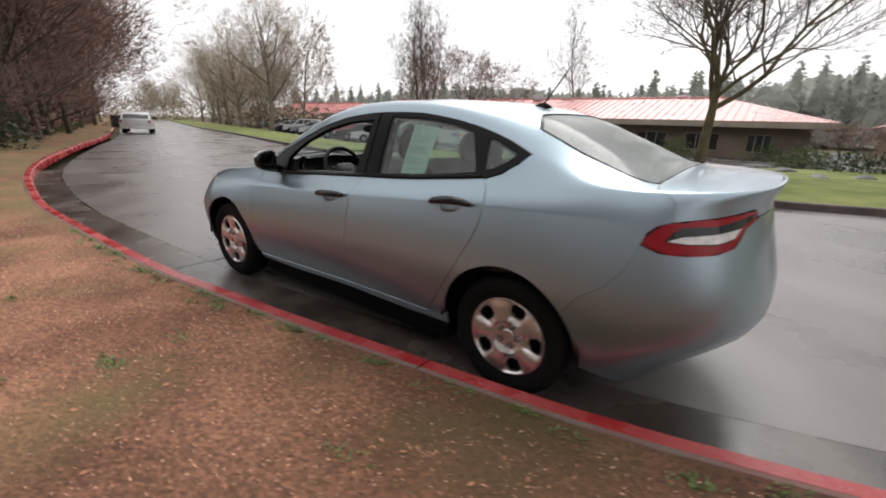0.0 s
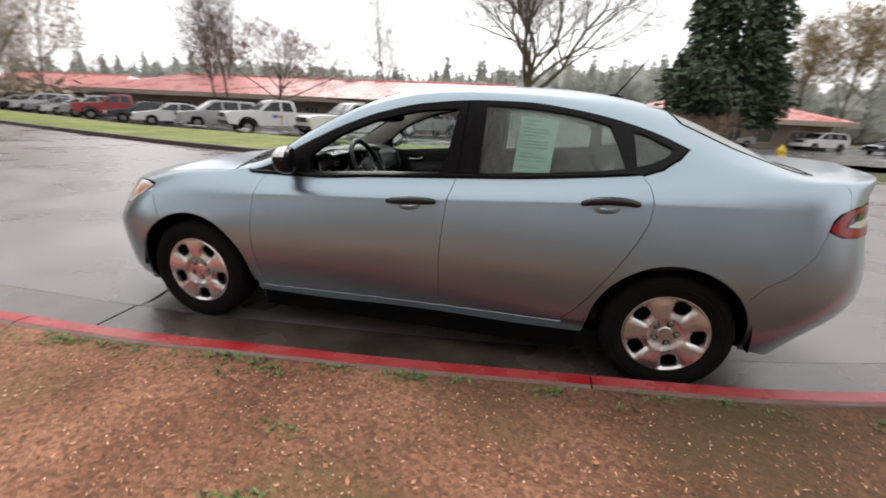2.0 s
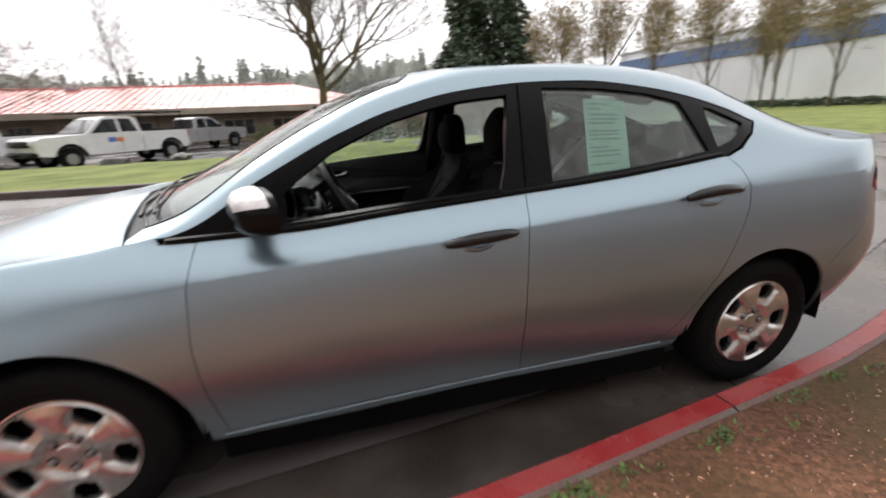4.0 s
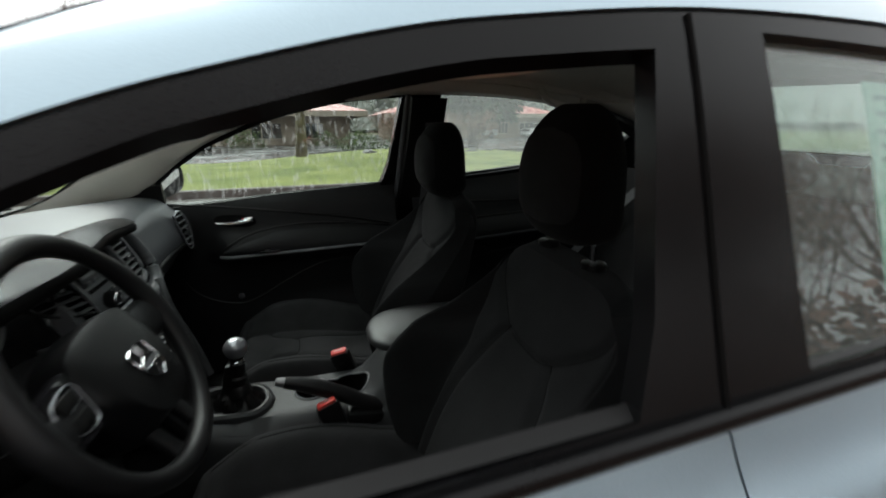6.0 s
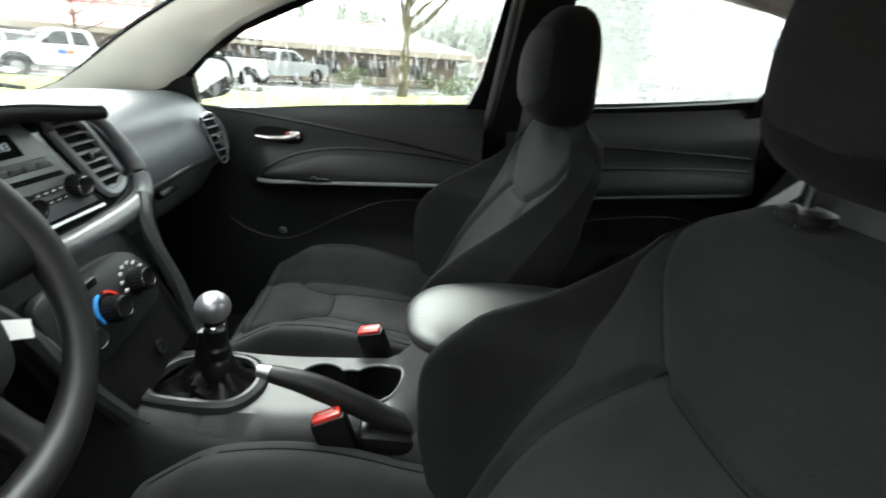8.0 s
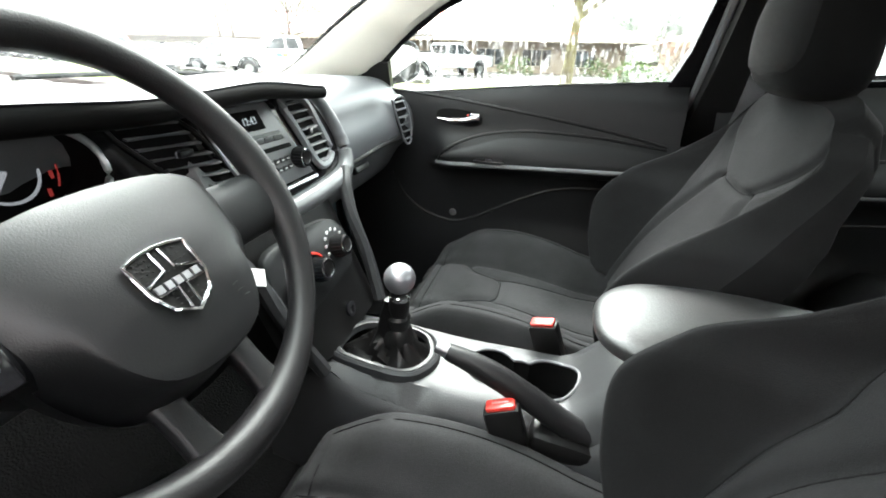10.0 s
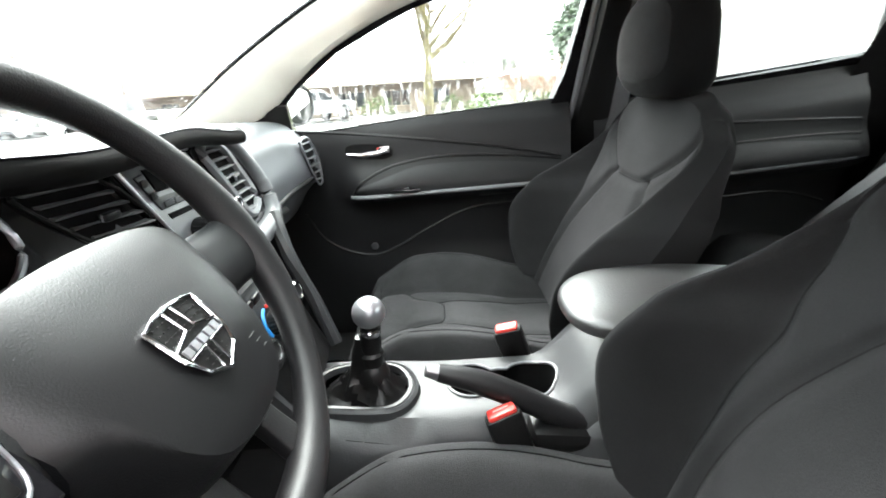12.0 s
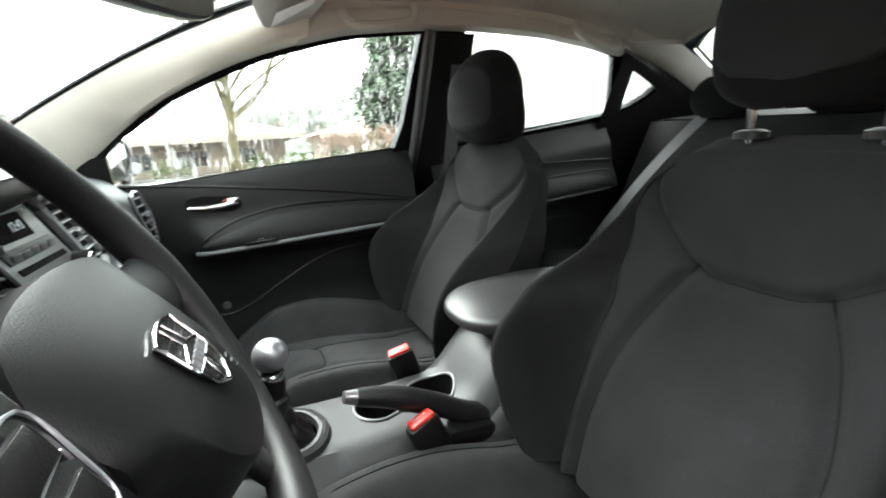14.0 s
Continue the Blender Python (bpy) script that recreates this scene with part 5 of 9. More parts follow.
for side in (-1, 1):
    doors = [o for o in car.children if o.name.startswith("front_door")][0 if side < 0 else 1]
    rdoors = [o for o in car.children if o.name.startswith("rear_door")][0 if side < 0 else 1]
    for owner, x0, x1, rear in ((doors, -0.80, 0.19, False), (rdoors, 0.26, 1.06, True)):
        top = lambda x: LINE_Z[4](x) + 0.022
        bm = bmesh.new()
        sheet(bm, 34, 40, lambda u, v: (x0 + (x1 - x0) * u, side * door_face(x0 + (x1 - x0) * u, 0.28 + (top(x0 + (x1 - x0) * u) - 0.28) * v, rear), 0.28 + (top(x0 + (x1 - x0) * u) - 0.28) * v))
        lining = part("door_lining", bm, "plastic", owner, "dark grey moulded door lining")
        bm = bmesh.new()
        sheet(bm, 34, 2, lambda u, v: (x0 + (x1 - x0) * u, side * (door_face(x0 + (x1 - x0) * u, top(x0 + (x1 - x0) * u), rear) + 0.018 * v), top(x0 + (x1 - x0) * u) + 0.004 - 0.006 * v))
        part("window_sill", bm, "plastic_black", owner)
        on = lambda x, z, d=0.002: Vector((x, side * (door_face(x, z, rear) - d), z))
        lines = [[(-0.66, 0.975), (-0.45, 0.958), (-0.2, 0.925), (0.0, 0.893), (0.16, 0.862)], [(-0.455, 0.775), (-0.44, 0.81), (-0.38, 0.845), (-0.3, 0.868), (-0.18, 0.880), (0.0, 0.872), (0.16, 0.855)], [(-0.62, 0.72), (-0.58, 0.64), (-0.51, 0.59), (-0.42, 0.57), (-0.34, 0.595), (-0.25, 0.645), (-0.12, 0.705), (0.0, 0.722), (0.16, 0.722)]] if not rear else [[(0.3, 0.93), (0.6, 0.925), (0.9, 0.92), (1.04, 0.915)], [(0.32, 0.85), (0.6, 0.862), (0.9, 0.875), (1.04, 0.875)], [(0.3, 0.62), (0.6, 0.68), (0.85, 0.70), (1.02, 0.66)]]
        for ln in lines:
            bm = bmesh.new()
            tube(bm, [on(p.x, p.y, -0.001) for p in smooth_path(ln, 5)], 0.0045, 6)
            part("lining_seam", bm, "plastic_black", owner)
        # padded cloth insert above the armrest and the bright pull edge
        z0, z1 = (0.792, 0.842)
        a0, a1 = (-0.445, 0.16) if not rear else (0.33, 1.03)
        bm = bmesh.new()
        up = lambda x: 0.040 * (x - 0.7) if rear else 0.0
        sheet(bm, 24, 6, lambda u, v: on(a0 + (a1 - a0) * u, z0 + up(a0 + (a1 - a0) * u) + (z1 - z0 + 0.02 * math.sin(math.pi * u)) * v * min(1, 0.06 + u * (3.2 if not rear else 40)) ** 0.6, 0.003 + 0.004 * math.sin(math.pi * v) * min(1, u * 8)))
        part("cloth_insert", bm, "plastic", owner)
        bm = bmesh.new()
        b0, b1 = (-0.462, 0.14) if not rear else (0.33, 1.02)
        tube(bm, [on(b0 + (b1 - b0) * k, 0.777 + 0.016 * k + up(b0 + (b1 - b0) * k), 0.003) for k in [i / 24 for i in range(25)]], 0.0065, 8)
        part("pull_edge", bm, "vent_silver" if not rear else "console", owner, "satin silver edge of the armrest")
        if not rear:
            # inner release lever in its dark cup
            bm = bmesh.new()
            slab(bm, oval(-0.400, 0.905, 0.070, 0.022, 24, 0.8, -5), lambda a, b, d: on(a, b, 0.0015 - d), 0.004)
            cup = part("lever_cup", bm, "liner", owner)
            bm = bmesh.new()
            tube(bm, [on(-0.462, 0.902, 0.012), on(-0.42, 0.899, 0.020), on(-0.375, 0.902, 0.020), on(-0.350, 0.908, 0.012)], [0.004, 0.0065, 0.008, 0.010], 8)
            part("release_lever", bm, "chrome", cup, "chrome inner door lever")
            bm = bmesh.new()
            block(bm, (0.03, 0.012, 0.022), on(-0.352, 0.910, 0.010), bevel=0.004)
            part("lock_tab", bm, "chrome", cup)
            bm = bmesh.new()
            block(bm, (0.005, 0.003, 0.004), on(-0.372, 0.915, 0.015), bevel=0.001)
            part("red_mark", bm, "red_button", cup)
            bm = bmesh.new()
            block(bm, (0.09, 0.03, 0.008), on(-0.30, 0.795, 0.0), bevel=0.003)
            block(bm, (0.022, 0.014, 0.01), on(-0.30, 0.80, 0.006), bevel=0.003)
            part("window_switch", bm, "gloss_black", owner)
            bm = bmesh.new()
            lathe(bm, [(0.012, 0), (0.011, 0.004), (0.0, 0.006)], Matrix.Translation(on(-0.42, 0.60, 0.002)) @ Matrix.Rotation(radians(90 * side), 4, "X"), 20)
            part("door_plug", bm, "dark_satin", owner)
            # dark triangle inside the mirror foot
            bm = bmesh.new()
            tri = [(-0.86, 0.955), (-0.615, 0.968), (-0.612, 1.058), (-0.64, 1.058), (-0.74, 1.01)]
            slab(bm, tri, lambda a, b, d: skin(a, at_height(a, b), 0.045 - d, side), 0.02)
            part("mirror_foot_trim", bm, "plastic_black", owner)


# seats
BOLSTER = curve((0, 0.62), (0.28, 0.52), (0.48, 0.50), (0.66, 0.66), (0.82, 0.80), (1, 0.92))
MIDDLE = curve((0, 0.46), (0.25, 0.39), (0.45, 0.32), (0.69, 0.22))
YOKE_LOW = curve((0.0, 0.648), (0.13, 0.651), (0.22, 0.668), (0.32, 0.706), (0.44, 0.755), (0.58, 0.812), (0.69, 0.885), (0.78, 1.0), (0.82, 1.25))


# the rear edge of the cushion's front panel, and the panel lines that run back from it
APRON = curve((0.0, 0.430), (0.12, 0.428), (0.19, 0.405), (0.235, 0.345), (0.29, 0.290), (0.38, 0.262), (0.50, 0.250))
INSERT = curve((0.40, 0.20), (0.6, 0.245), (1.0, 0.33))


def crease(x, c, w):
    return math.exp(-((x - c) / w) ** 2)


def back_point(a, b, push=0.0):
    """The front face of a backrest: a across from -1 to 1, b up from 0 to 1."""
    w = curve((0, 0.195), (0.2, 0.246), (0.42, 0.280), (0.55, 0.274), (0.67, 0.242), (0.78, 0.226), (0.92, 0.208), (1, 0.172))(b)
    bol = curve((0, 0.035), (0.2, 0.100), (0.42, 0.145), (0.55, 0.125), (0.67, 0.065), (0.78, 0.025), (0.9, 0.010), (1, 0.0))(b)
    x = 0.055 + 0.228 * b ** 0.98 + 0.012 * math.sin(math.pi * b) - 0.010 * math.sin(b * math.pi * 2)
    m, sb = abs(a), BOLSTER(b)
    k = min(max((m - sb) / (1 - sb), 0), 1)
    x -= bol * (ease(0, 0.55, k) - 0.62 * ease(0.6, 1.0, k)) + 0.006 * ease(sb - 0.25, sb, m) * (1 - k)
    x += 0.040 * ease(0.86, 1.0, m)
    x += 0.018 * crease(m, sb, 0.045) * ease(0.86, 0.7, b)
    if b < 0.69:
        x += 0.012 * crease(m, MIDDLE(b), 0.04) * ease(0.69, 0.64, b)
    if b > 0.6:
        rise = (YOKE_LOW(m + 0.01) - YOKE_LOW(max(m - 0.01, 0))) / 0.02 * 2.17
        x += 0.009 * crease((b - YOKE_LOW(m)) * 0.478 / math.sqrt(1 + rise * rise), 0.0, 0.010) * ease(1.0, 0.9, b)
    return Vector((x - push, w * math.sin(a * math.pi / 2 * 0.92) / math.sin(math.pi / 2 * 0.92), 0.545 + 0.478 * b - 0.034 * ease(0.45, 1.05, m) * ease(0.72, 1.0, b)))


def cushion_point(a, b, push=0.0):
    """The top face of a cushion: a across, b from the front edge (0) to the back (1)."""
    w = curve((0, 0.225), (0.15, 0.255), (0.6, 0.272), (1, 0.26))(b)
    x = -0.45 + 0.56 * b
    z = 0.535 + 0.022 * math.sin(math.pi * min(b * 1.3, 1)) - 0.035 * b - 0.065 * ease(0.10, 0.0, b)
    m = abs(a)
    s = ease(0.46, 0.74, m)
    z += (0.040 + 0.032 * bump_at(b, 0.5, 0.6)) * s * ease(0.0, 0.3, b) - 0.17 * ease(0.80, 1.0, m) ** 1.5
    z -= 0.016 * crease(m, 0.45, 0.045)
    if m < 0.5:
        rise = (APRON(m + 0.01) - APRON(max(m - 0.01, 0))) / 0.02 * 2.1
        z -= 0.007 * crease((b - APRON(m)) * 0.56 / math.sqrt(1 + rise * rise), 0.0, 0.010) * ease(0.5, 0.42, m)
        z -= 0.005 * crease(m, INSERT(max(b, 0.4)), 0.03) * ease(0.38, 0.44, b)
    z -= 0.008 * crease(b, 0.115, 0.022) * ease(0.8, 0.6, m)
    return Vector((x, w * a, z + push))


def front_seat():
    bm = bmesh.new()
    n, m = 112, 88
    loops = []
    for j in range(m + 1):
        b = j / m
        topline = [cushion_point(-1 + 2 * i / n, b) for i in range(n + 1)]
        low = [Vector((p.x + 0.02 * (1 if b < 0.1 else 0), p.y * 0.92, 0.36 + 0.05 * ease(0.2, 0, b))) for p in (topline[-1], topline[n // 2], topline[0])]
        loops.append(topline + low)
    rings(bm, loops)
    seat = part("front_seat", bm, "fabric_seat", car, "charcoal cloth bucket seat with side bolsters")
    bm = bmesh.new()
    block(bm, (0.5, 0.40, 0.10), (-0.17, 0, 0.315), bevel=0.02)
    part("seat_base", bm, "plastic_black", seat)
    # the backrest: one grid, parted along its seams into shell, centre panel and yoke
    na, nb = 160, 150
    grid = [[back_point(-1 + 2 * i / na, j / nb) for i in range(na + 1)] for j in range(nb + 1)]

    def region(i, j):
        m, q = abs(-1 + 2 * (i + 0.5) / na), (j + 0.5) / nb
        if q > YOKE_LOW(m):
            return "yoke"
        return "centre_panel" if q < 0.69 and m < MIDDLE(q) else "backrest"

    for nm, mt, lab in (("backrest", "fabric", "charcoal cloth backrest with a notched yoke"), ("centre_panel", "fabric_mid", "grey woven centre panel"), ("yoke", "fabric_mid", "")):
        bm = bmesh.new()
        vs = {}
        for j in range(nb):
            for i in range(na):
                if region(i, j) == nm:
                    quad = [(j, i), (j, i + 1), (j + 1, i + 1), (j + 1, i)]
                    for k in quad:
                        if k not in vs:
                            vs[k] = bm.verts.new(grid[k[0]][k[1]])
                    bm.faces.new([vs[k] for k in quad])
        if nm == "backrest":
            loops = []
            for j in range(0, nb + 1, 5):
                q = j / nb
                th = 0.135 - 0.045 * q
                row = []
                for i in range(41):
                    w = -1 + 2 * i / 40
                    e, c = back_point(w, q), back_point(0, q)
                    row.append(Vector((c.x + th - 0.035 * w * w, e.y * 0.93, e.z - 0.02)) if 0 < i < 40 else e)
                loops.append(row)
            top = [grid[nb][4 * i] for i in range(41)]
            rings(bm, loops, closed=False)
            mid_row = [(a + b) / 2 + Vector((0, 0, 0.026 * (1 - abs(i / 20 - 1) ** 5))) for i, (a, b) in enumerate(zip(top, loops[-1]))]
            rings(bm, [top, mid_row, loops[-1]], closed=False)
        bmesh.ops.recalc_face_normals(bm, faces=bm.faces)
        part(nm, bm, mt, seat, lab)
    # stitched seams
    seams = []
    for s in (-1, 1):
        seams.append([back_point(s * MIDDLE(q), q, -0.0005) for q in [0.675 * i / 20 for i in range(21)]])
        seams.append([back_point(s * BOLSTER(q), q, -0.0005) for q in [0.80 * i / 24 for i in range(25)]])
        seams.append([cushion_point(s * 0.45, 0.04 + 0.94 * i / 20, 0.0005) for i in range(21)])
        seams.append([cushion_point(s * 0.77, 0.08 + 0.9 * i / 16, 0.0) for i in range(17)])
        seams.append([cushion_point(s * INSERT(0.41 + 0.56 * i / 16), 0.41 + 0.56 * i / 16, 0.0005) for i in range(17)])
    seams.append([back_point(w, YOKE_LOW(abs(w)), -0.0005) for w in [-0.775 + 1.55 * i / 60 for i in range(61)]])
    seams.append([cushion_point(w, APRON(abs(w)), 0.0005) for w in [-0.45 + 0.9 * i / 48 for i in range(49)]])
    seams.append([cushion_point(-0.6 + 1.2 * i / 24, 0.115, 0.0) for i in range(25)])
    for sm in seams:
        bm = bmesh.new()
        tube(bm, sm, 0.0013, 5)
        part("seam", bm, "stitch", seat)
    # headrest on two posts
    def rest(k, a, out=0.0):
        f = (1 - ((k - 0.36) / 0.66) ** 2.5) ** 0.5 if k > 0.36 else (1 - ((0.36 - k) / 0.39) ** 4) ** 0.5
        c, d = math.cos(a), math.sin(a)
        return Vector((0.290 - 0.012 * math.sin(math.pi * k) + (0.068 * f**0.8 + out) * math.copysign(abs(c) ** 0.75, c), (0.132 * f + out) * math.copysign(abs(d) ** 0.74, d), 1.028 + 0.224 * k))

    bm = bmesh.new()
    rings(bm, [[rest(k, i * math.tau / 36) for i in range(36)] for k in (0.0, 0.02, 0.05, 0.1, 0.17, 0.26, 0.36, 0.46, 0.56, 0.66, 0.75, 0.83, 0.9, 0.95, 0.985, 1.0)])
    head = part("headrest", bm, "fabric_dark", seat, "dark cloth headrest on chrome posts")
    bm = bmesh.new()
    sheet(bm, 16, 16, lambda u, v: rest(0.14 + 0.70 * v, math.pi + radians(52) * (2 * u - 1) * (1.001 - abs(2 * v - 1) ** 3.5) ** 0.5, 0.0035 * (1 - max(abs(2 * u - 1), abs(2 * v - 1)) ** 12)))
    part("headrest_face", bm, "fabric", seat)
    for s in (-1, 1):
        bm = bmesh.new()
        tube(bm, [(0.310, 0.071 * s, 0.99), (0.306, 0.071 * s, 1.05), (0.296, 0.071 * s, 1.16)], 0.0065, 10)
        part("headrest_post", bm, "chrome", seat, "chrome post")
        bm = bmesh.new()
        lathe(bm, [(0.021, 0), (0.021, 0.009), (0.012, 0.012), (0.008, 0.012)], Matrix.Translation((0.309, 0.071 * s, 1.036)), 14)
        part("post_collar", bm, "plastic_black", seat)
    return seat


passenger_seat = front_seat()
passenger_seat.location = (0, 0.368, 0)
driver_seat = copy_thing(passenger_seat, pose(0.0, -0.354, 0))
for o in driver_seat.children:
    if o.name.startswith("headrest") and "post" not in o.name:
        o.location, o.scale = (0.050, 0, 0.045), (0.87, 0.87, 1)
bm = bmesh.new()
slab(bm, [(-0.010, -0.014), (0.010, -0.014), (0.010, 0.014), (-0.010, 0.014)], lambda a, b, d: Vector((0.135 + a * 0.9 + b * 0.3, -0.262 - 0.004 + d, 0.745 + b - a * 0.3)), 0.002)
tag = part("side_label", bm, "white_mark", driver_seat, "small pale label on the bolster")
for k in range(3):
    bm = bmesh.new()
    block(bm, (0.004, 0.001, 0.020), (0.130 + 0.006 * k, -0.2672, 0.745), (0, -16, 0))
    part("label_bar", bm, "plastic_black", tag)
# belt buckles between the seats
for x, y, lean, turn in ((-0.122, -0.118, -8, 10), (-0.078, 0.112, 8, -12)):
    m = pose(x, y, 0.592, lean, -16, turn)
    bm = bmesh.new()
    block(bm, (0.054, 0.030, 0.105), (0, 0, 0), bevel=0.008)
    bmesh.ops.transform(bm, matrix=m, verts=bm.verts)
    buckle = part("belt_buckle", bm, "plastic_black", car, "black buckle with a red button")
    bm = bmesh.new()
    block(bm, (0.043, 0.022, 0.010), (0, 0, 0.053), bevel=0.004)
    bmesh.ops.transform(bm, matrix=m, verts=bm.verts)
    part("release_button", bm, "red_button", buckle)
    bm = bmesh.new()
    block(bm, (0.024, 0.004, 0.001), (0, 0, 0.0585))
    bmesh.ops.transform(bm, matrix=m, verts=bm.verts)
    part("button_print", bm, "button_print", buckle)

# rear bench
bm = bmesh.new()
loops = []
for j in range(13):
    v = j / 12
    x = 0.60 + 0.46 * v
    loops.append([Vector((x, -0.66 + 1.32 * i / 24, 0.52 + 0.05 * math.sin(math.pi * min(v + 0.2, 1)) + 0.015 * math.cos(i / 24 * math.tau * 2) - 0.07 * ease(0.15, 0, v))) for i in range(25)] + [Vector((x, 0.66, 0.33)), Vector((x, -0.66, 0.33))])
rings(bm, loops)
bench = part("rear_bench", bm, "fabric", car, "charcoal cloth rear bench with three headrests")
bm = bmesh.new()
loops = []
for j in range(15):
    v = j / 14
    x = 1.0 + 0.24 * v
    loops.append([Vector((x - 0.03 * abs(math.cos((i / 24 - 0.5) * math.tau)) * (1 - v * 0.6), -0.64 + 1.28 * i / 24, 0.55 + 0.50 * v)) for i in range(25)] + [Vector((x + 0.12, 0.64, 0.53 + 0.50 * v)), Vector((x + 0.12, -0.64, 0.53 + 0.50 * v))])
rings(bm, loops)
part("bench_back", bm, "fabric", bench)
for y in (-0.36, 0.0, 0.36):
    bm = bmesh.new()
    loops = []
    for j in range(9):
        k = j / 8
        s = math.sin(math.pi * (0.1 + 0.8 * k)) ** 0.4
        loops.append([Vector((1.245 + 0.02 * k + 0.055 * s * math.copysign(abs(math.cos(a)) ** 0.7, math.cos(a)), y + 0.125 * s * math.copysign(abs(math.sin(a)) ** 0.7, math.sin(a)), 1.055 + (0.115 if y == 0 else 0.14) * k)) for a in [i * math.tau / 24 for i in range(24)]])
    rings(bm, loops)
    part("rear_headrest", bm, "fabric_dark", bench)
for side in (-1, 1):
    bm = bmesh.new()
    sheet(bm, 2, 16, lambda u, v: Vector((1.25 - 0.34 * v, side * (0.40 + 0.22 * v + 0.030 * u) - side * 0.02, 1.085 - 0.50 * v + 0.03 * math.sin(math.pi * v) + 0.024 * u)))
    part("rear_belt", bm, "belt", car, "grey rear seat belt over the seat")

# dashboard skin, section by section across the car
def dash_section(y):
    right = ease(0.12, 0.30, y)
    left = ease(-0.10, -0.2, y)
    end = ease(0.5, 0.72, abs(y))
    top = 1.018 + 0.020 * left - 0.012 * end
    face = -0.565 - 0.015 * right + 0.03 * end * (1 if y > 0 else 0) - 0.02 * left
    return [Vector(p) for p in ((-1.12 + 0.22 * (abs(y) / 0.7) ** 2, y, 0.975 + 0.01 * right), (max(-0.95, -1.07 + 0.22 * (abs(y) / 0.7) ** 2), y, top - 0.018 - 0.012 * end), (-0.82 + 0.03 * end, y, top - 0.004 - 0.008 * end), (-0.70, y, top), (-0.635 - 0.06 * left, y, top - 0.012), (-0.598 - 0.085 * left, y, top - 0.045), (face - 0.008 - 0.09 * left, y, 0.935), (face + 0.006 - 0.085 * left, y, 0.89), (face - 0.05 * left, y, 0.845), (-0.60, y, 0.80), (-0.645, y, 0.745 - 0.01 * right), (-0.70, y, 0.69), (-0.78, y, 0.64), (-0.95, y, 0.60))]


bm = bmesh.new()
ys = [-0.715 + 1.43 * i / 52 for i in range(53)]
rings(bm, [smooth_path(dash_section(y), 3) for y in ys], closed=False, caps=False)
bmesh.ops.recalc_face_normals(bm, faces=bm.faces)
dash = part("dashboard", bm, "plastic_soft", car, "dark grey dashboard with a black instrument island")
# lower edge trim and glovebox seam on the passenger's side
bm = bmesh.new()
tube(bm, smooth_path([(-0.560, 0.235, 0.852), (-0.572, 0.35, 0.842), (-0.572, 0.5, 0.846), (-0.556, 0.62, 0.852), (-0.556, 0.69, 0.862)], 6), 0.006, 8)
part("glovebox_seam", bm, "plastic_black", dash)
bm = bmesh.new()
block(bm, (0.02, 0.075, 0.018), (-0.585, 0.40, 0.812), (0, -35, 0), bevel=0.006)
part("glovebox_latch", bm, "plastic_black", dash)
# hood over the instruments and the radio
bm = bmesh.new()
def hood_z(y):
    return 1.064 + 0.014 * bump_at(y, -0.42, 0.22) - 0.024 * ease(-0.05, 0.22, y)
sheet(bm, 44, 8, lambda u, v: Vector((-0.72 + 0.235 * v - 0.055 * ease(0.3, 1.0, u) * v - 0.04 * ease(0.15, 0.0, u) * v, -0.62 + 0.81 * u, (1.012 + (hood_z(-0.62 + 0.81 * u) - 1.012) * ease(0, 0.8, v)) - 0.012 * ease(0.85, 1.0, v))))
ex = bmesh.ops.solidify(bm, geom=bm.faces[:], thickness=0.018)
bmesh.ops.recalc_face_normals(bm, faces=bm.faces)
part("instrument_hood", bm, "hood_skin", dash, "grained hood over the instruments")

bm = bmesh.new()
tube(bm, [Vector((-0.493 - 0.055 * ease(0.3, 1.0, u) - 0.04 * ease(0.15, 0.0, u), -0.62 + 0.81 * u, hood_z(-0.62 + 0.81 * u) - 0.024)) for u in [i / 40 for i in range(41)]], [0.009 + 0.002 * math.sin(math.pi * i / 40) for i in range(41)], 12, squash=1.25)
part("hood_lip", bm, "lip_skin", dash, "rounded black lip of the hood")

FACE = -0.548
island = [(-0.60, 0.93), (-0.585, 1.0), (-0.53, 1.038), (-0.40, 1.056), (-0.30, 1.053), (-0.18, 1.043), (-0.05, 1.036), (0.08, 1.031), (0.165, 1.018), (0.212, 0.985), (0.236, 0.93), (0.232, 0.885), (0.205, 0.862), (0.12, 0.852), (0.0, 0.852), (-0.08, 0.862), (-0.17, 0.885), (-0.30, 0.895), (-0.50, 0.89), (-0.57, 0.90)]
def on_face(y, z, d=0.0):
    """A point of the instrument island, which leans forward at its top."""
    return Vector((FACE - 0.30 * (z - 0.88) - 0.035 * ease(-0.07, -0.14, y) - 0.025 * ease(-0.13, -0.22, y) - d, y, z))


cluster_hole = oval(-0.388, 0.972, 0.194, 0.066, 36, 0.8)
bm = plate([tuple(p) for p in smooth_path(island, 4, loop=True)], [cluster_hole], on_face, 0.03)
part("instrument_island", bm, "gloss_black", dash, "black instrument surround")
bm = bmesh.new()
tube(bm, [on_face(p.x, p.y, -0.006) for p in smooth_path([(-0.18, 0.884), (-0.08, 0.858), (0.0, 0.846), (0.12, 0.845), (0.21, 0.854), (0.245, 0.88), (0.25, 0.93), (0.225, 0.99), (0.18, 1.025)], 6)], [0.012 + 0.007 * math.sin(math.pi * min(1, i / 40)) for i in range(49)], 10)
part("island_bezel", bm, "radio_face", dash, "grey plastic bezel")
bm = bmesh.new()
tube(bm, [on_face(a, b, -0.003) for a, b in oval(-0.388, 0.972, 0.196, 0.068, 60, 0.8)], 0.0042, 8, loop=True)
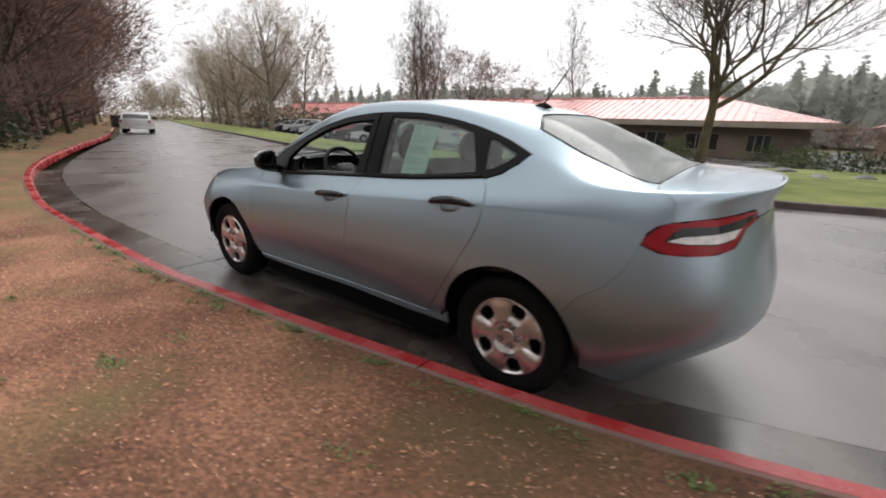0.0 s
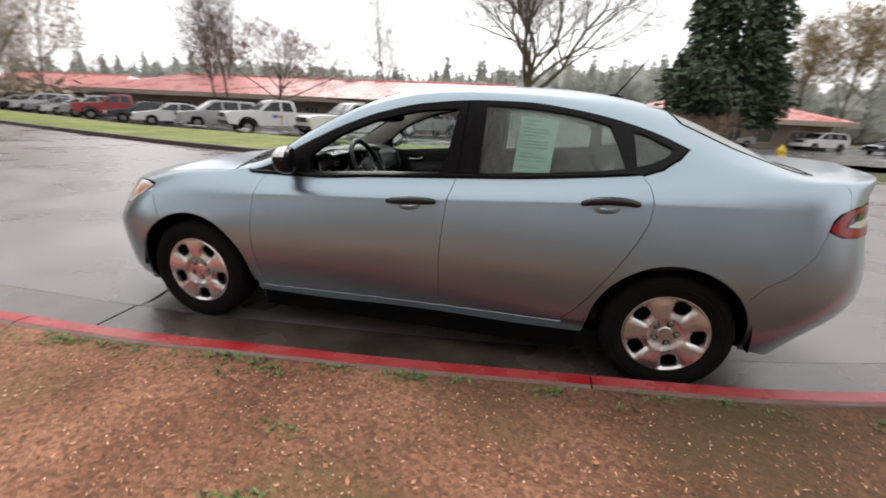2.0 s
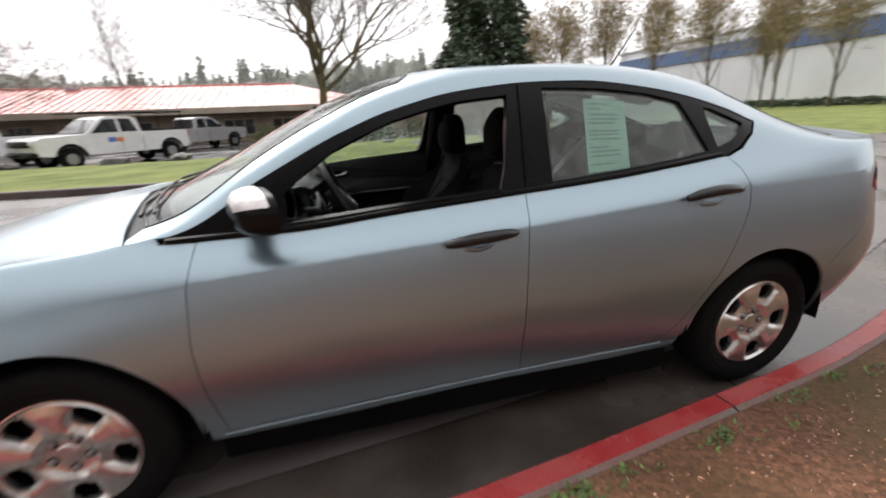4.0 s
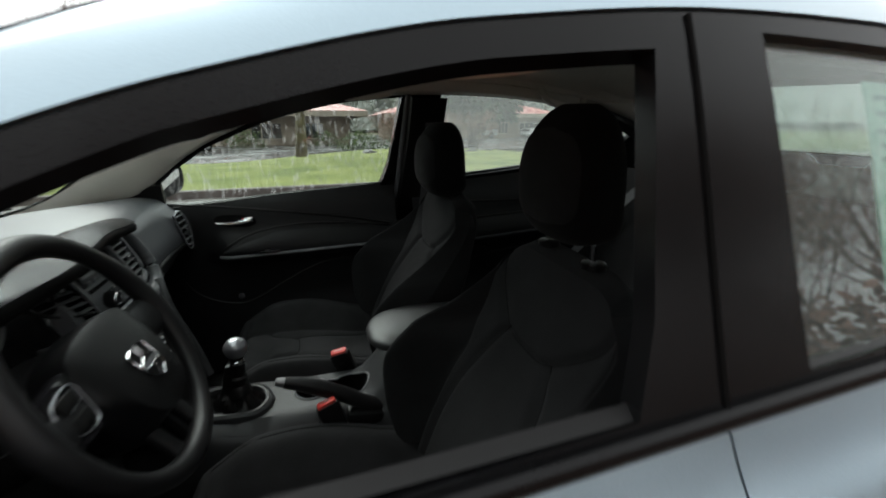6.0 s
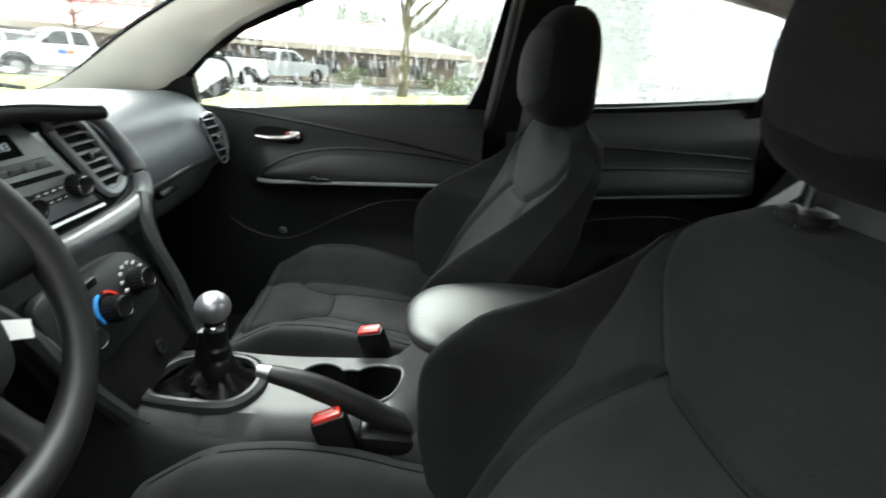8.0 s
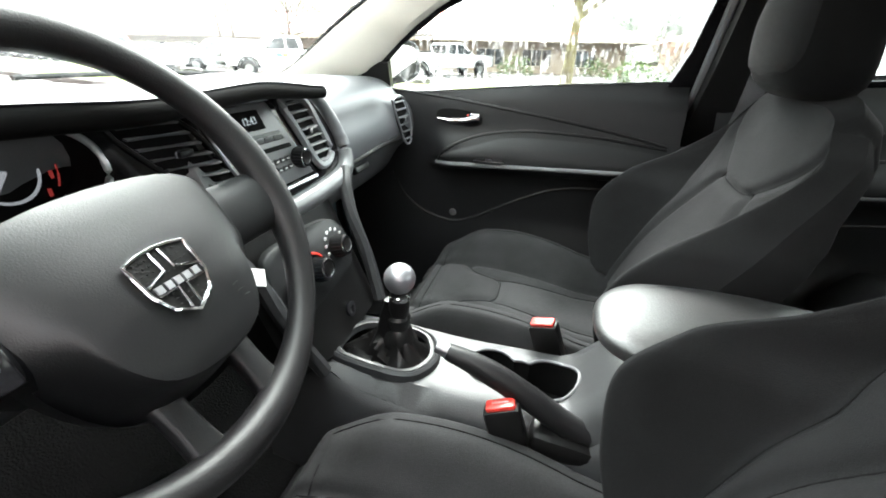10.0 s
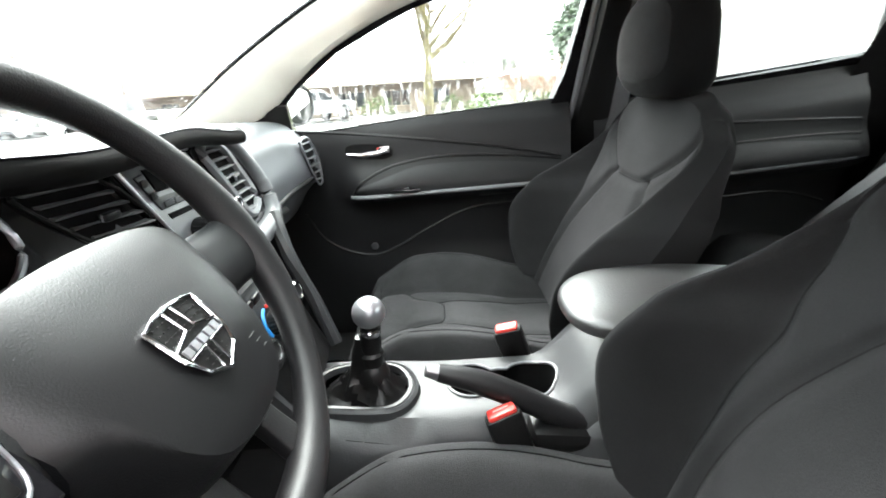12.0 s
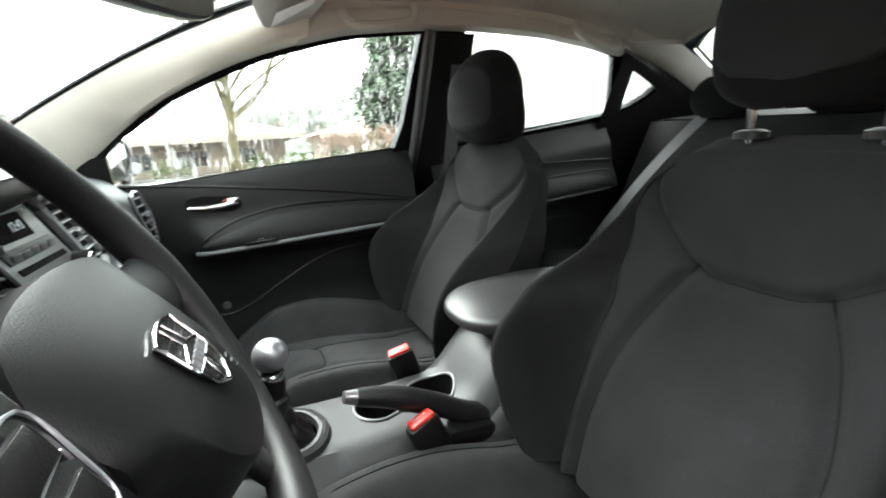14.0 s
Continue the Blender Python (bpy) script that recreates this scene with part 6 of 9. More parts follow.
part("cluster_ring", bm, "satin", dash, "silver ring round the gauges")
bm = bmesh.new()
slab(bm, oval(-0.388, 0.972, 0.199, 0.071, 36, 0.8), lambda a, b, d: on_face(a, b, 0.055 + d), 0.005)
cluster = part("instrument_panel", bm, "liner", dash, "dark gauges with red and white marks")
loops = [[on_face(a, b, d) for a, b in oval(-0.388, 0.972, 0.196, 0.068, 36, 0.8)] for d in (0.0, 0.056)]
bm = rings(bmesh.new(), loops, caps=False)
part("cluster_wall", bm, "lip_skin", cluster)
for yc in (-0.475, -0.262):
    bm = bmesh.new()
    tube(bm, [on_face(a, b, 0.05) for a, b in oval(yc, 0.972, 0.034, 0.034, 36)], 0.0018, 6, loop=True)
    part("gauge_ring", bm, "gauge_white", cluster)
    for k in range(11):
        a = radians(225 - 27 * k)
        bm = bmesh.new()
        block(bm, (0.002, 0.0035, 0.009), on_face(yc + 0.046 * math.cos(a), 0.972 + 0.046 * math.sin(a), 0.05), (0, 0, 0))
        part("gauge_number", bm, "gauge_red" if k > 6 else "gauge_white", cluster)
    bm = bmesh.new()
    tube(bm, [on_face(yc + 0.053 * math.cos(radians(120 - 8 * k)), 0.972 + 0.053 * math.sin(radians(120 - 8 * k)), 0.05) for k in range(20)], 0.0012, 6)
    part("gauge_arc", bm, "gauge_red", cluster)
    bm = bmesh.new()
    tube(bm, [on_face(yc, 0.972, 0.046), on_face(yc + 0.03 * math.cos(radians(230)), 0.972 + 0.03 * math.sin(radians(230)), 0.046)], [0.003, 0.001], 6)
    part("needle", bm, "gauge_white", cluster)


def vent(name, outline, slats, frame_mat, knob=True, lift=on_face, tilt=-14, ring=0.004):
    """An air vent: a recessed box, a frame and slats."""
    a0, a1 = min(p[0] for p in outline), max(p[0] for p in outline)
    b0, b1 = min(p[1] for p in outline), max(p[1] for p in outline)
    bm = bmesh.new()
    slab(bm, outline, lambda a, b, d: lift(a, b, -0.0015 + d), 0.004)
    v = part(name, bm, "liner", dash, "air vent with dark slats")
    bm = bmesh.new()
    pts = [lift(p.x, p.y, -0.004) for p in smooth_path([(a, b) for a, b in outline], 4, loop=True)]
    tube(bm, pts, ring, 6, loop=True)
    part("vent_frame", bm, frame_mat, v)
    for k in range(slats):
        b = b0 + (b1 - b0) * (k + 0.5) / slats
        cross = []
        for i, p in enumerate(outline):
            q = outline[(i + 1) % len(outline)]
            if (p[1] - b) * (q[1] - b) < 0:
                cross.append(p[0] + (q[0] - p[0]) * (b - p[1]) / (q[1] - p[1]))
        if len(cross) < 2:
            continue
        l, r = min(cross), max(cross)
        bm = bmesh.new()
        loops = []
        for y in [l + 0.002 + (r - l - 0.004) * i / 8 for i in range(9)]:
            p = lift(y, b, -0.002)
            loops.append([p + Vector((dx, 0, dz)) for dx, dz in ((0.005, -0.0012), (0.006, 0.0002), (0.005, 0.0016), (-0.008, 0.0040), (-0.008, 0.0018))])
        rings(bm, loops)
        # Lighter plastic stands in for light caught by the slats.
        part("slat", bm, "radio_face", v)
    if knob:
        bm = bmesh.new()
        yc, zc = (a0 + a1) / 2, (b0 + b1) / 2
        block(bm, (0.012, 0.024, 0.010), lift(yc + 0.006, zc + 0.004, -0.008), bevel=0.003)
        grip = part("vent_knob", bm, "plastic", v)
        bm = bmesh.new()
        block(bm, (0.003, 0.005, 0.008), lift(yc - 0.004, zc + 0.004, -0.0135), bevel=0.001)
        part("knob_tip", bm, "satin", grip)
    return v


vent("centre_vent", [(-0.174, 1.012), (-0.104, 1.010), (-0.062, 0.918), (-0.075, 0.912), (-0.120, 0.928), (-0.158, 0.970)], 7, "plastic_black", ring=0.003)
vent("centre_vent", [(0.106, 1.008), (0.168, 1.004), (0.192, 0.957), (0.202, 0.900), (0.152, 0.886), (0.128, 0.94)], 8, "vent_silver", ring=0.008)
def end_face(y, z, d=0.0):
    return Vector((-0.556 - 0.12 * (z - 0.88) + 0.10 * (y - 0.62) - d, y, z))
vent("end_vent", [(0.585, 0.955), (0.640, 0.958), (0.672, 0.90), (0.664, 0.838), (0.628, 0.832), (0.60, 0.89)], 6, "satin", lift=end_face, ring=0.003)
vent("end_vent", [(-0.585, 0.955), (-0.640, 0.958), (-0.672, 0.90), (-0.664, 0.838), (-0.628, 0.832), (-0.60, 0.89)], 6, "console", lift=lambda y, z, d=0.0: Vector((-0.556 - 0.12 * (z - 0.88) - 0.10 * (y + 0.62) - d, y, z)), ring=0.005)

# radio
bm = bmesh.new()
slab(bm, [(-0.084, 1.016), (0.062, 1.012), (0.100, 0.930), (0.118, 0.884), (-0.050, 0.884), (-0.060, 0.92)], lambda a, b, d: on_face(a, b, -0.008 + d), 0.014, 0.002)
radio = part("radio", bm, "radio_face", dash, "car radio with a small lit display")
bm = bmesh.new()
tube(bm, [on_face(a, b, -0.009) for a, b in ((-0.052, 0.880), (-0.064, 0.92), (-0.088, 1.018), (-0.04, 1.019), (0.066, 1.016))], 0.0026, 6)
tube(bm, [on_face(a, b, -0.009) for a, b in ((-0.052, 0.879), (0.122, 0.876))], 0.0032, 6)
part("radio_trim", bm, "satin", radio, "satin silver edge strip")
bm = bmesh.new()
slab(bm, [(-0.052, 1.006), (0.030, 1.004), (0.036, 0.975), (-0.048, 0.977)], lambda a, b, d: on_face(a, b, -0.0098 + d), 0.003)
part("display", bm, "liner", radio)
text = bpy.data.curves.new("clock", "FONT")
text.body, text.size, text.extrude = "12:43", 0.015, 0.0002
tmp = new("clock_digits", text)
dg = bpy.context.evaluated_depsgraph_get()
me = bpy.data.meshes.new_from_object(tmp.evaluated_get(dg))
bpy.data.objects.remove(tmp)
for v in me.vertices:
    a, b = v.co.x, v.co.y
    v.co = on_face(-0.014 + a, 0.9855 + b, -0.0112 - v.co.z)
part("clock_digits", me, "display", radio, "lit clock digits")
# raised panel of upper keys, the disc slot, and a lower panel between the knobs
bm = bmesh.new()
slab(bm, [(-0.072, 1.000), (-0.056, 1.002), (-0.051, 0.970), (0.066, 0.967), (0.074, 0.952), (-0.058, 0.955)], lambda a, b, d: on_face(a, b, -0.0092 + d), 0.003, 0.001)
part("key_panel", bm, "console", radio)
bm = bmesh.new()
slab(bm, [(-0.052, 0.948), (0.080, 0.944), (0.083, 0.937), (-0.050, 0.941)], lambda a, b, d: on_face(a, b, -0.0092 + d), 0.003)
part("disc_slot", bm, "liner", radio)
for r in range(2):
    for k in range(4):
        bm = bmesh.new()
        block(bm, (0.003, 0.0125, 0.0095), on_face(0.016 + 0.0145 * k, 0.922 - 0.0135 * r, -0.0085), bevel=0.001)
        key = part("radio_button", bm, "console", radio)
        bm = bmesh.new()
        block(bm, (0.0005, 0.006, 0.0016), on_face(0.016 + 0.0145 * k, 0.922 - 0.0135 * r, -0.0104))
        part("key_print", bm, "white_mark", key)
for k in range(2):
    bm = bmesh.new()
    block(bm, (0.003, 0.012, 0.010), on_face(-0.064 + 0.004 * k, 0.991 - 0.017 * k, -0.0100), bevel=0.001)
    part("radio_button", bm, "plastic", radio)
for k in range(5):
    bm = bmesh.new()
    block(bm, (0.003, 0.021, 0.008), on_face(-0.040 + 0.0235 * k, 0.9605 - 0.0006 * k, -0.0102), bevel=0.001)
    part("radio_button", bm, "radio_face", radio)


def dial(parent, at, r, tall, ring=True, turn=(0, 90, 0)):
    m = pose(*at, *turn)
    bm = lathe(bmesh.new(), [(r * 1.05, 0), (r, tall * 0.5), (r * 0.94, tall * 0.93), (r * 0.84, tall), (0.0, tall)], m, 22)
    d = part("dial", bm, "plastic_black", parent, "round control knob")
    bm = bmesh.new()
    for k in range(20):
        q = k * math.tau / 20
        tube(bm, [m @ Vector((r * math.cos(q) * 1.03, r * math.sin(q) * 1.03, tall * 0.12)), m @ Vector((r * math.cos(q) * 0.97, r * math.sin(q) * 0.97, tall * 0.88))], r * 0.06, 4)
    part("knurling", bm, "plastic", d)
    if ring:
        part("dial_ring", lathe(bmesh.new(), [(r * 0.9, tall * 0.94), (r * 0.86, tall * 1.06), (r * 0.66, tall * 1.06), (r * 0.62, tall * 0.9)], m, 22, False), "chrome", parent)
    return d


dial(radio, on_face(-0.014, 0.912, -0.008), 0.0175, 0.020)
dial(radio, on_face(0.086, 0.918, -0.008), 0.0175, 0.020)

# lower centre stack with the heater dials
STACK = lambda y, z, d=0.0: Vector((-0.520 - 0.45 * (0.84 - z) * -0.35 - 0.0 - d + 0.25 * (0.84 - z), y, z))
bm = bmesh.new()
sheet(bm, 16, 14, lambda u, v: STACK(-0.13 + 0.29 * u, 0.845 - 0.225 * v, 0.03 * (2 * u - 1) ** 4))
sheet(bm, 3, 14, lambda u, v: STACK(0.16, 0.845 - 0.225 * v, 0.03 + 0.25 * u))
sheet(bm, 3, 14, lambda u, v: STACK(-0.13, 0.845 - 0.225 * v, 0.03 + 0.25 * u))
stack = part("heater_console", bm, "plastic_black", car, "black centre stack with three heater dials")
for s, y0 in ((-1, -0.130), (1, 0.158)):
    bm = bmesh.new()
    tube(bm, smooth_path([STACK(y0 + 0.055 * s, 0.865, -0.004), STACK(y0 + 0.02 * s, 0.835, -0.008), STACK(y0, 0.78, -0.006), STACK(y0 - 0.01 * s, 0.70, -0.006), STACK(y0 - 0.03 * s, 0.62, -0.004)], 6), 0.013, 8)
    part("stack_edge", bm, "console", stack, "grey edge strip")
bm = bmesh.new()
slab(bm, [tuple(p) for p in smooth_path([(-0.105, 0.812), (-0.03, 0.818), (0.05, 0.815), (0.098, 0.797), (0.108, 0.752), (0.088, 0.722), (0.01, 0.712), (-0.08, 0.708), (-0.115, 0.75)], 4, loop=True)], lambda a, b, d: STACK(a, b, -0.010 + d), 0.012, 0.003)
part("heater_panel", bm, "plastic", stack)
facing = (0, 90 - 14, 0)
for y, z in ((-0.085, 0.745), (-0.012, 0.754), (0.064, 0.764)):
    dial(stack, STACK(y, z, -0.010), 0.020, 0.024, turn=facing)
for a0, a1, mm in ((100, 200, "blue_mark"), (80, -10, "red_button")):
    bm = bmesh.new()
    tube(bm, [STACK(-0.012 + 0.027 * math.cos(radians(a0 + (a1 - a0) * k / 10)), 0.754 + 0.027 * math.sin(radians(a0 + (a1 - a0) * k / 10)), -0.0115) for k in range(11)], 0.0028, 6)
    part("temperature_mark", bm, mm, stack)
for k in range(7):
    bm = bmesh.new()
    a = radians(30 + 26 * k)
    block(bm, (0.002, 0.005, 0.005), STACK(0.064 + 0.030 * math.cos(a), 0.764 + 0.030 * math.sin(a), -0.0115))
    part("heater_symbol", bm, "white_mark", stack)
for k in range(2):
    bm = bmesh.new()
    block(bm, (0.006, 0.024, 0.013), STACK(-0.045 + 0.03 * k, 0.800, -0.011), bevel=0.002)
    part("heater_button", bm, "plastic_black", stack)
bm = bmesh.new()
lathe(bm, [(0.014, 0), (0.014, 0.006), (0.009, 0.006), (0.0, 0.004)], pose(*STACK(0.03, 0.655, -0.001), *facing), 16)
part("power_socket", bm, "gloss_black", stack)

# centre console
cups = []
for i in range(48):
    way = Vector((math.cos(i * math.tau / 48), math.sin(i * math.tau / 48)))
    reach = 0.034
    for off, rad in ((Vector((-0.050, 0.008)), 0.043), (Vector((0.048, 0.0)), 0.047)):
        along = off.dot(way)
        gap = rad * rad - (off.length_squared - along * along)
        if gap > 0:
            reach = max(reach, along + math.sqrt(gap))
    cups.append((-0.120 + reach * way.x, 0.006 + reach * way.y))
shift_hole = [tuple(p) for p in smooth_path([(-0.425, -0.046), (-0.35, -0.060), (-0.298, -0.052), (-0.276, -0.006), (-0.298, 0.042), (-0.35, 0.052), (-0.415, 0.038), (-0.436, -0.004)], 5, loop=True)]


def console_z(x, y):
    return 0.600 + 0.012 * ease(-0.20, -0.40, x) + 0.10 * ease(-0.06, 0.06, x) * 0.9 - 0.10 * ease(0.060, 0.135, abs(y)) ** 2


console_edge = curve((-0.56, 0.062), (-0.45, 0.076), (-0.39, 0.094), (-0.25, 0.100), (0.0, 0.106), (0.34, 0.112))
stops = [-0.56, -0.5, -0.45, -0.39, -0.3, -0.2, -0.1, 0.0, 0.15, 0.34]
bm = plate([(x, -console_edge(x)) for x in stops] + [(x, console_edge(x) + 0.008) for x in stops[::-1]], [cups, shift_hole], lambda a, b: Vector((a, b, console_z(a, b))), 0.022)
console = part("centre_console", bm, "console", car, "grey plastic console with cup holders")
for s in (-1, 1):
    bm = bmesh.new()
    sheet(bm, 24, 10, lambda u, v: Vector((-0.56 + 0.9 * u, s * (console_edge(-0.56 + 0.9 * u) + (0.008 if s > 0 else 0) + 0.045 * math.sin(v * math.pi / 2)), console_z(-0.56 + 0.9 * u, console_edge(-0.56 + 0.9 * u)) - 0.025 * v - 0.20 * (1 - math.cos(v * math.pi / 2)))))
    part("console_side", bm, "console", console)
bm = bmesh.new()
rings(bm, [[Vector((a, b, console_z(a, b) - d)) for a, b in cups] for d in (0.0, 0.07)], caps=False)
f = [bm.verts.new(Vector((a, b, console_z(a, b) - 0.07))) for a, b in cups]
bm.faces.new(f)
part("cup_holder", bm, "liner", console, "dark cup holder well")
bm = bmesh.new()
tube(bm, [Vector((a, b, console_z(a, b) + 0.001)) for a, b in cups], 0.0028, 8, loop=True)
part("cup_ring", bm, "radio_face", console)
bm = bmesh.new()
slope = lambda p, k, h: Vector((-0.352 + (p[0] + 0.352) * k, 0.004 + (p[1] - 0.004) * k, console_z(p[0], 0) + h))
rings(bm, [[slope(p, 1.24, -0.003) for p in shift_hole], [slope(p, 1.20, 0.008) for p in shift_hole], [slope(p, 1.13, 0.0115) for p in shift_hole], [slope(p, 1.09, 0.009) for p in shift_hole], [slope(p, 1.06, 0.011) for p in shift_hole], [slope(p, 0.985, 0.011) for p in shift_hole], [slope(p, 0.95, 0.0) for p in shift_hole]], caps=False)
part("shifter_surround", bm, "console", console, "satin silver shifter surround")
bm = bmesh.new()
lev = []
for k in range(15):
    v = k / 14
    r = 0.66 * (1 - v) ** 3.2 + 0.31 - 0.05 * v + 0.02 * math.sin(v * 11)
    lev.append([Vector((-0.345 + 0.010 * v + (p[0] + 0.345) * min(r, 0.96) * (1 + 0.10 * math.sin(7 * i * math.tau / len(shift_hole) + 1.3 * k) * (1 - v)), (p[1] * min(r, 0.96) * (1 - 0.25 * v)) * (1 + 0.16 * math.sin(5 * i * math.tau / len(shift_hole) + k * 1.7) * (1 - v)), 0.600 + 0.112 * v + 0.012 * math.sin(9 * i * math.tau / len(shift_hole) + k) * (1 - v) * min(1, v * 4))) for i, p in enumerate(shift_hole)])
rings(bm, lev)
shifter = part("gear_lever", bm, "gaiter", console, "leather gear gaiter with a silver ball knob")
bm = bmesh.new()
tube(bm, [(-0.336, 0, 0.635), (-0.335, 0, 0.655), (-0.3345, 0, 0.66), (-0.334, 0, 0.68), (-0.3335, 0, 0.685), (-0.333, 0, 0.705), (-0.331, 0, 0.735)], [0.030, 0.0235, 0.019, 0.0205, 0.0165, 0.0185, 0.0145], 16)
part("lever_shaft", bm, "gaiter", console)
bm = bmesh.new()
lathe(bm, [(0.0135, 0.0), (0.017, 0.004), (0.0175, 0.012), (0.014, 0.016)], Matrix.Translation((-0.331, 0, 0.712)), 20)
part("lever_collar", bm, "chrome", console)
bm = bmesh.new()
bmesh.ops.create_uvsphere(bm, u_segments=32, v_segments=20, radius=0.0262, matrix=Matrix.Translation((-0.330, 0, 0.755)))
part("shift_knob", bm, "satin", console, "silver ball shift knob")
# handbrake
bm = bmesh.new()
tube(bm, smooth_path([(-0.225, -0.082, 0.694), (-0.17, -0.083, 0.676), (-0.10, -0.085, 0.640), (-0.04, -0.086, 0.604), (0.03, -0.086, 0.578)], 4), [0.013 + 0.006 * min(1, i / 5) for i in range(17)], 12)
part("handbrake", bm, "leather", console, "black leather handbrake lever")
bm = bmesh.new()
tube(bm, [(-0.243, -0.082, 0.700), (-0.222, -0.082, 0.693)], [0.009, 0.0125], 12)
part("brake_button", bm, "dark_satin", console)
bm = bmesh.new()
block(bm, (0.13, 0.06, 0.04), (-0.03, -0.09, 0.575), (0, 8, 0), bevel=0.015)
part("brake_base", bm, "plastic_black", console)
# armrest box
bm = bmesh.new()
loops = []
for k in range(41):
    v = (k / 40) ** 1.6
    x = -0.025 + 0.32 * v
    front = 1 - min(v / 0.30, 1)
    w = 0.086 * (1 - front ** 2.4) ** 0.5 + 0.012
    e = (1 - front ** 3.0) ** 0.5 * 0.9 + 0.1
    loops.append([Vector((x, -0.008 + w * math.copysign(abs(math.cos(a)) ** 0.75, math.cos(a)), 0.745 + 0.012 * math.sin(math.pi * v) + (0.021 if math.sin(a) > 0 else 0.026) * e * math.copysign(abs(math.sin(a)) ** 0.7, math.sin(a)))) for a in [i * math.tau / 44 for i in range(44)]])
rings(bm, loops)
part("armrest", bm, "armrest_skin", console, "padded grey armrest lid")
bm = bmesh.new()
block(bm, (0.25, 0.135, 0.16), (0.175, -0.008, 0.655), (0, -6, 0), bevel=0.03)
part("armrest_box", bm, "plastic", console)

# steering wheel
WHEEL = Matrix.Translation((-0.413, -0.357, 0.954)) @ Matrix.Rotation(radians(63.6), 4, "Y")
# its x axis points down the wheel's face, y to the passenger, z out to the driver
def on_wheel(a, b, d=0.0):
    """a to the passenger's side, b up the wheel, d out towards the driver."""
    return WHEEL @ Vector((-b, a, d))


bm = bmesh.new()
tube(bm, [on_wheel(0.181 * math.sin(i * math.tau / 96), 0.181 * math.cos(i * math.tau / 96)) for i in range(96)], [0.0165 + 0.0018 * math.cos(4 * i * math.tau / 96) for i in range(96)], 14, loop=True)
steering = part("steering_wheel", bm, "leather", car, "black steering wheel with a chrome shield badge")
PA, PB = 0.008, -0.026
pad = [tuple(p) for p in smooth_path([(-0.098, 0.045), (-0.072, 0.075), (0.0, 0.084), (0.072, 0.075), (0.098, 0.045), (0.098, 0.0), (0.090, -0.046), (0.060, -0.088), (0.0, -0.101), (-0.060, -0.088), (-0.090, -0.046), (-0.098, 0.0)], 4, loop=True)]


pad_rise = curve((-1.3, 0.70), (-0.9, 0.93), (-0.60, 1.0), (-0.30, 1.0), (0.1, 0.86), (0.5, 0.62), (0.85, 0.34), (1.05, 0.0))


def dome(a, b):
    """The pad's height over the wheel's plane."""
    return -0.010 + 0.040 * max(0, 1 - abs((a - PA) / 0.104) ** 3) ** 0.5 * pad_rise((b - PB) / 0.090)


def pad_fall(b, k):
    """How far the lower flank has fallen behind the fold at a ring of the pad."""
    return 0.055 * max(0, k - 0.76) / 0.24 * ease(0.0, -0.055, b)


loops = [[on_wheel(PA + a * 0.97, PB + b * 0.97, -0.05) for a, b in pad], [on_wheel(PA + a, PB + b, -0.018) for a, b in pad]] + [[on_wheel(PA + a * k, PB + b * k, dome(PA + a * k, PB + b * k) - pad_fall(b, k)) for a, b in pad] for k in (0.99, 0.97, 0.94, 0.9, 0.86, 0.82, 0.79, 0.77, 0.75, 0.73, 0.7, 0.65, 0.6, 0.55, 0.5, 0.45, 0.35, 0.2, 0.08)]
bm = bmesh.new()
rings(bm, loops)
part("airbag_pad", bm, "pad_skin", steering, "grained airbag pad")
bm = bmesh.new()
for k in range(3):
    block(bm, (0.0006, 0.009 - 0.002 * k, 0.0016), on_wheel(0.048 + 0.003 * k, -0.058 - 0.007 * k, dome(0.048, -0.058 - 0.007 * k) + 0.0004), (0, 63.6, 0))
part("pad_mark", bm, "plastic", steering)
for s in (-1, 1):
    bm = bmesh.new()
    loops = []
    for k in range(8):
        v = k / 7
        a = PA * (1 - v) + s * (0.085 + 0.090 * v)
        h = 0.034 - 0.006 * v + 0.006 * v * v
        loops.append([on_wheel(a, -0.006 + h * math.cos(q), -0.012 + 0.006 * v + 0.015 * math.sin(q)) for q in [i * math.tau / 16 for i in range(16)]])
    rings(bm, loops)
    part("spoke", bm, "plastic", steering)
    bm = bmesh.new()
    loops = []
    for k in range(9):
        v = k / 8
        c = Vector((0.008 + s * 0.040, -0.085)).lerp(Vector((0.008 + s * 0.040, -0.176)), v)
        hw = 0.017 - 0.004 * math.sin(math.pi * v)
        loops.append([on_wheel(c.x + hw * math.copysign(abs(math.cos(q)) ** 0.5, math.cos(q)), c.y, -0.024 + 0.018 * v + 0.009 * math.copysign(abs(math.sin(q)) ** 0.6, math.sin(q))) for q in [i * math.tau / 16 for i in range(16)]])
    rings(bm, loops)
    part("lower_spoke", bm, "leather", steering)
# switch pad on the driver's outer spoke
sw_line = [(-0.098, 0.026), (-0.140, 0.022), (-0.150, 0.0), (-0.138, -0.024), (-0.104, -0.028), (-0.096, -0.004)]
bm = bmesh.new()
slab(bm, [(-0.090, 0.040), (-0.155, 0.034), (-0.168, 0.0), (-0.152, -0.036), (-0.092, -0.040)], lambda a, b, d: on_wheel(a, b, 0.004 - d), 0.016, 0.003)
sw = part("switch_pad", bm, "gloss_black", steering)
bm = bmesh.new()
tube(bm, [on_wheel(p.x, p.y, 0.0045) for p in smooth_path(sw_line, 5, loop=True)], 0.0011, 6, loop=True)
tube(bm, [on_wheel(-0.100, 0.004, 0.0045), on_wheel(-0.148, 0.000, 0.0045)], 0.0010, 6)
part("switch_trim", bm, "satin", sw)
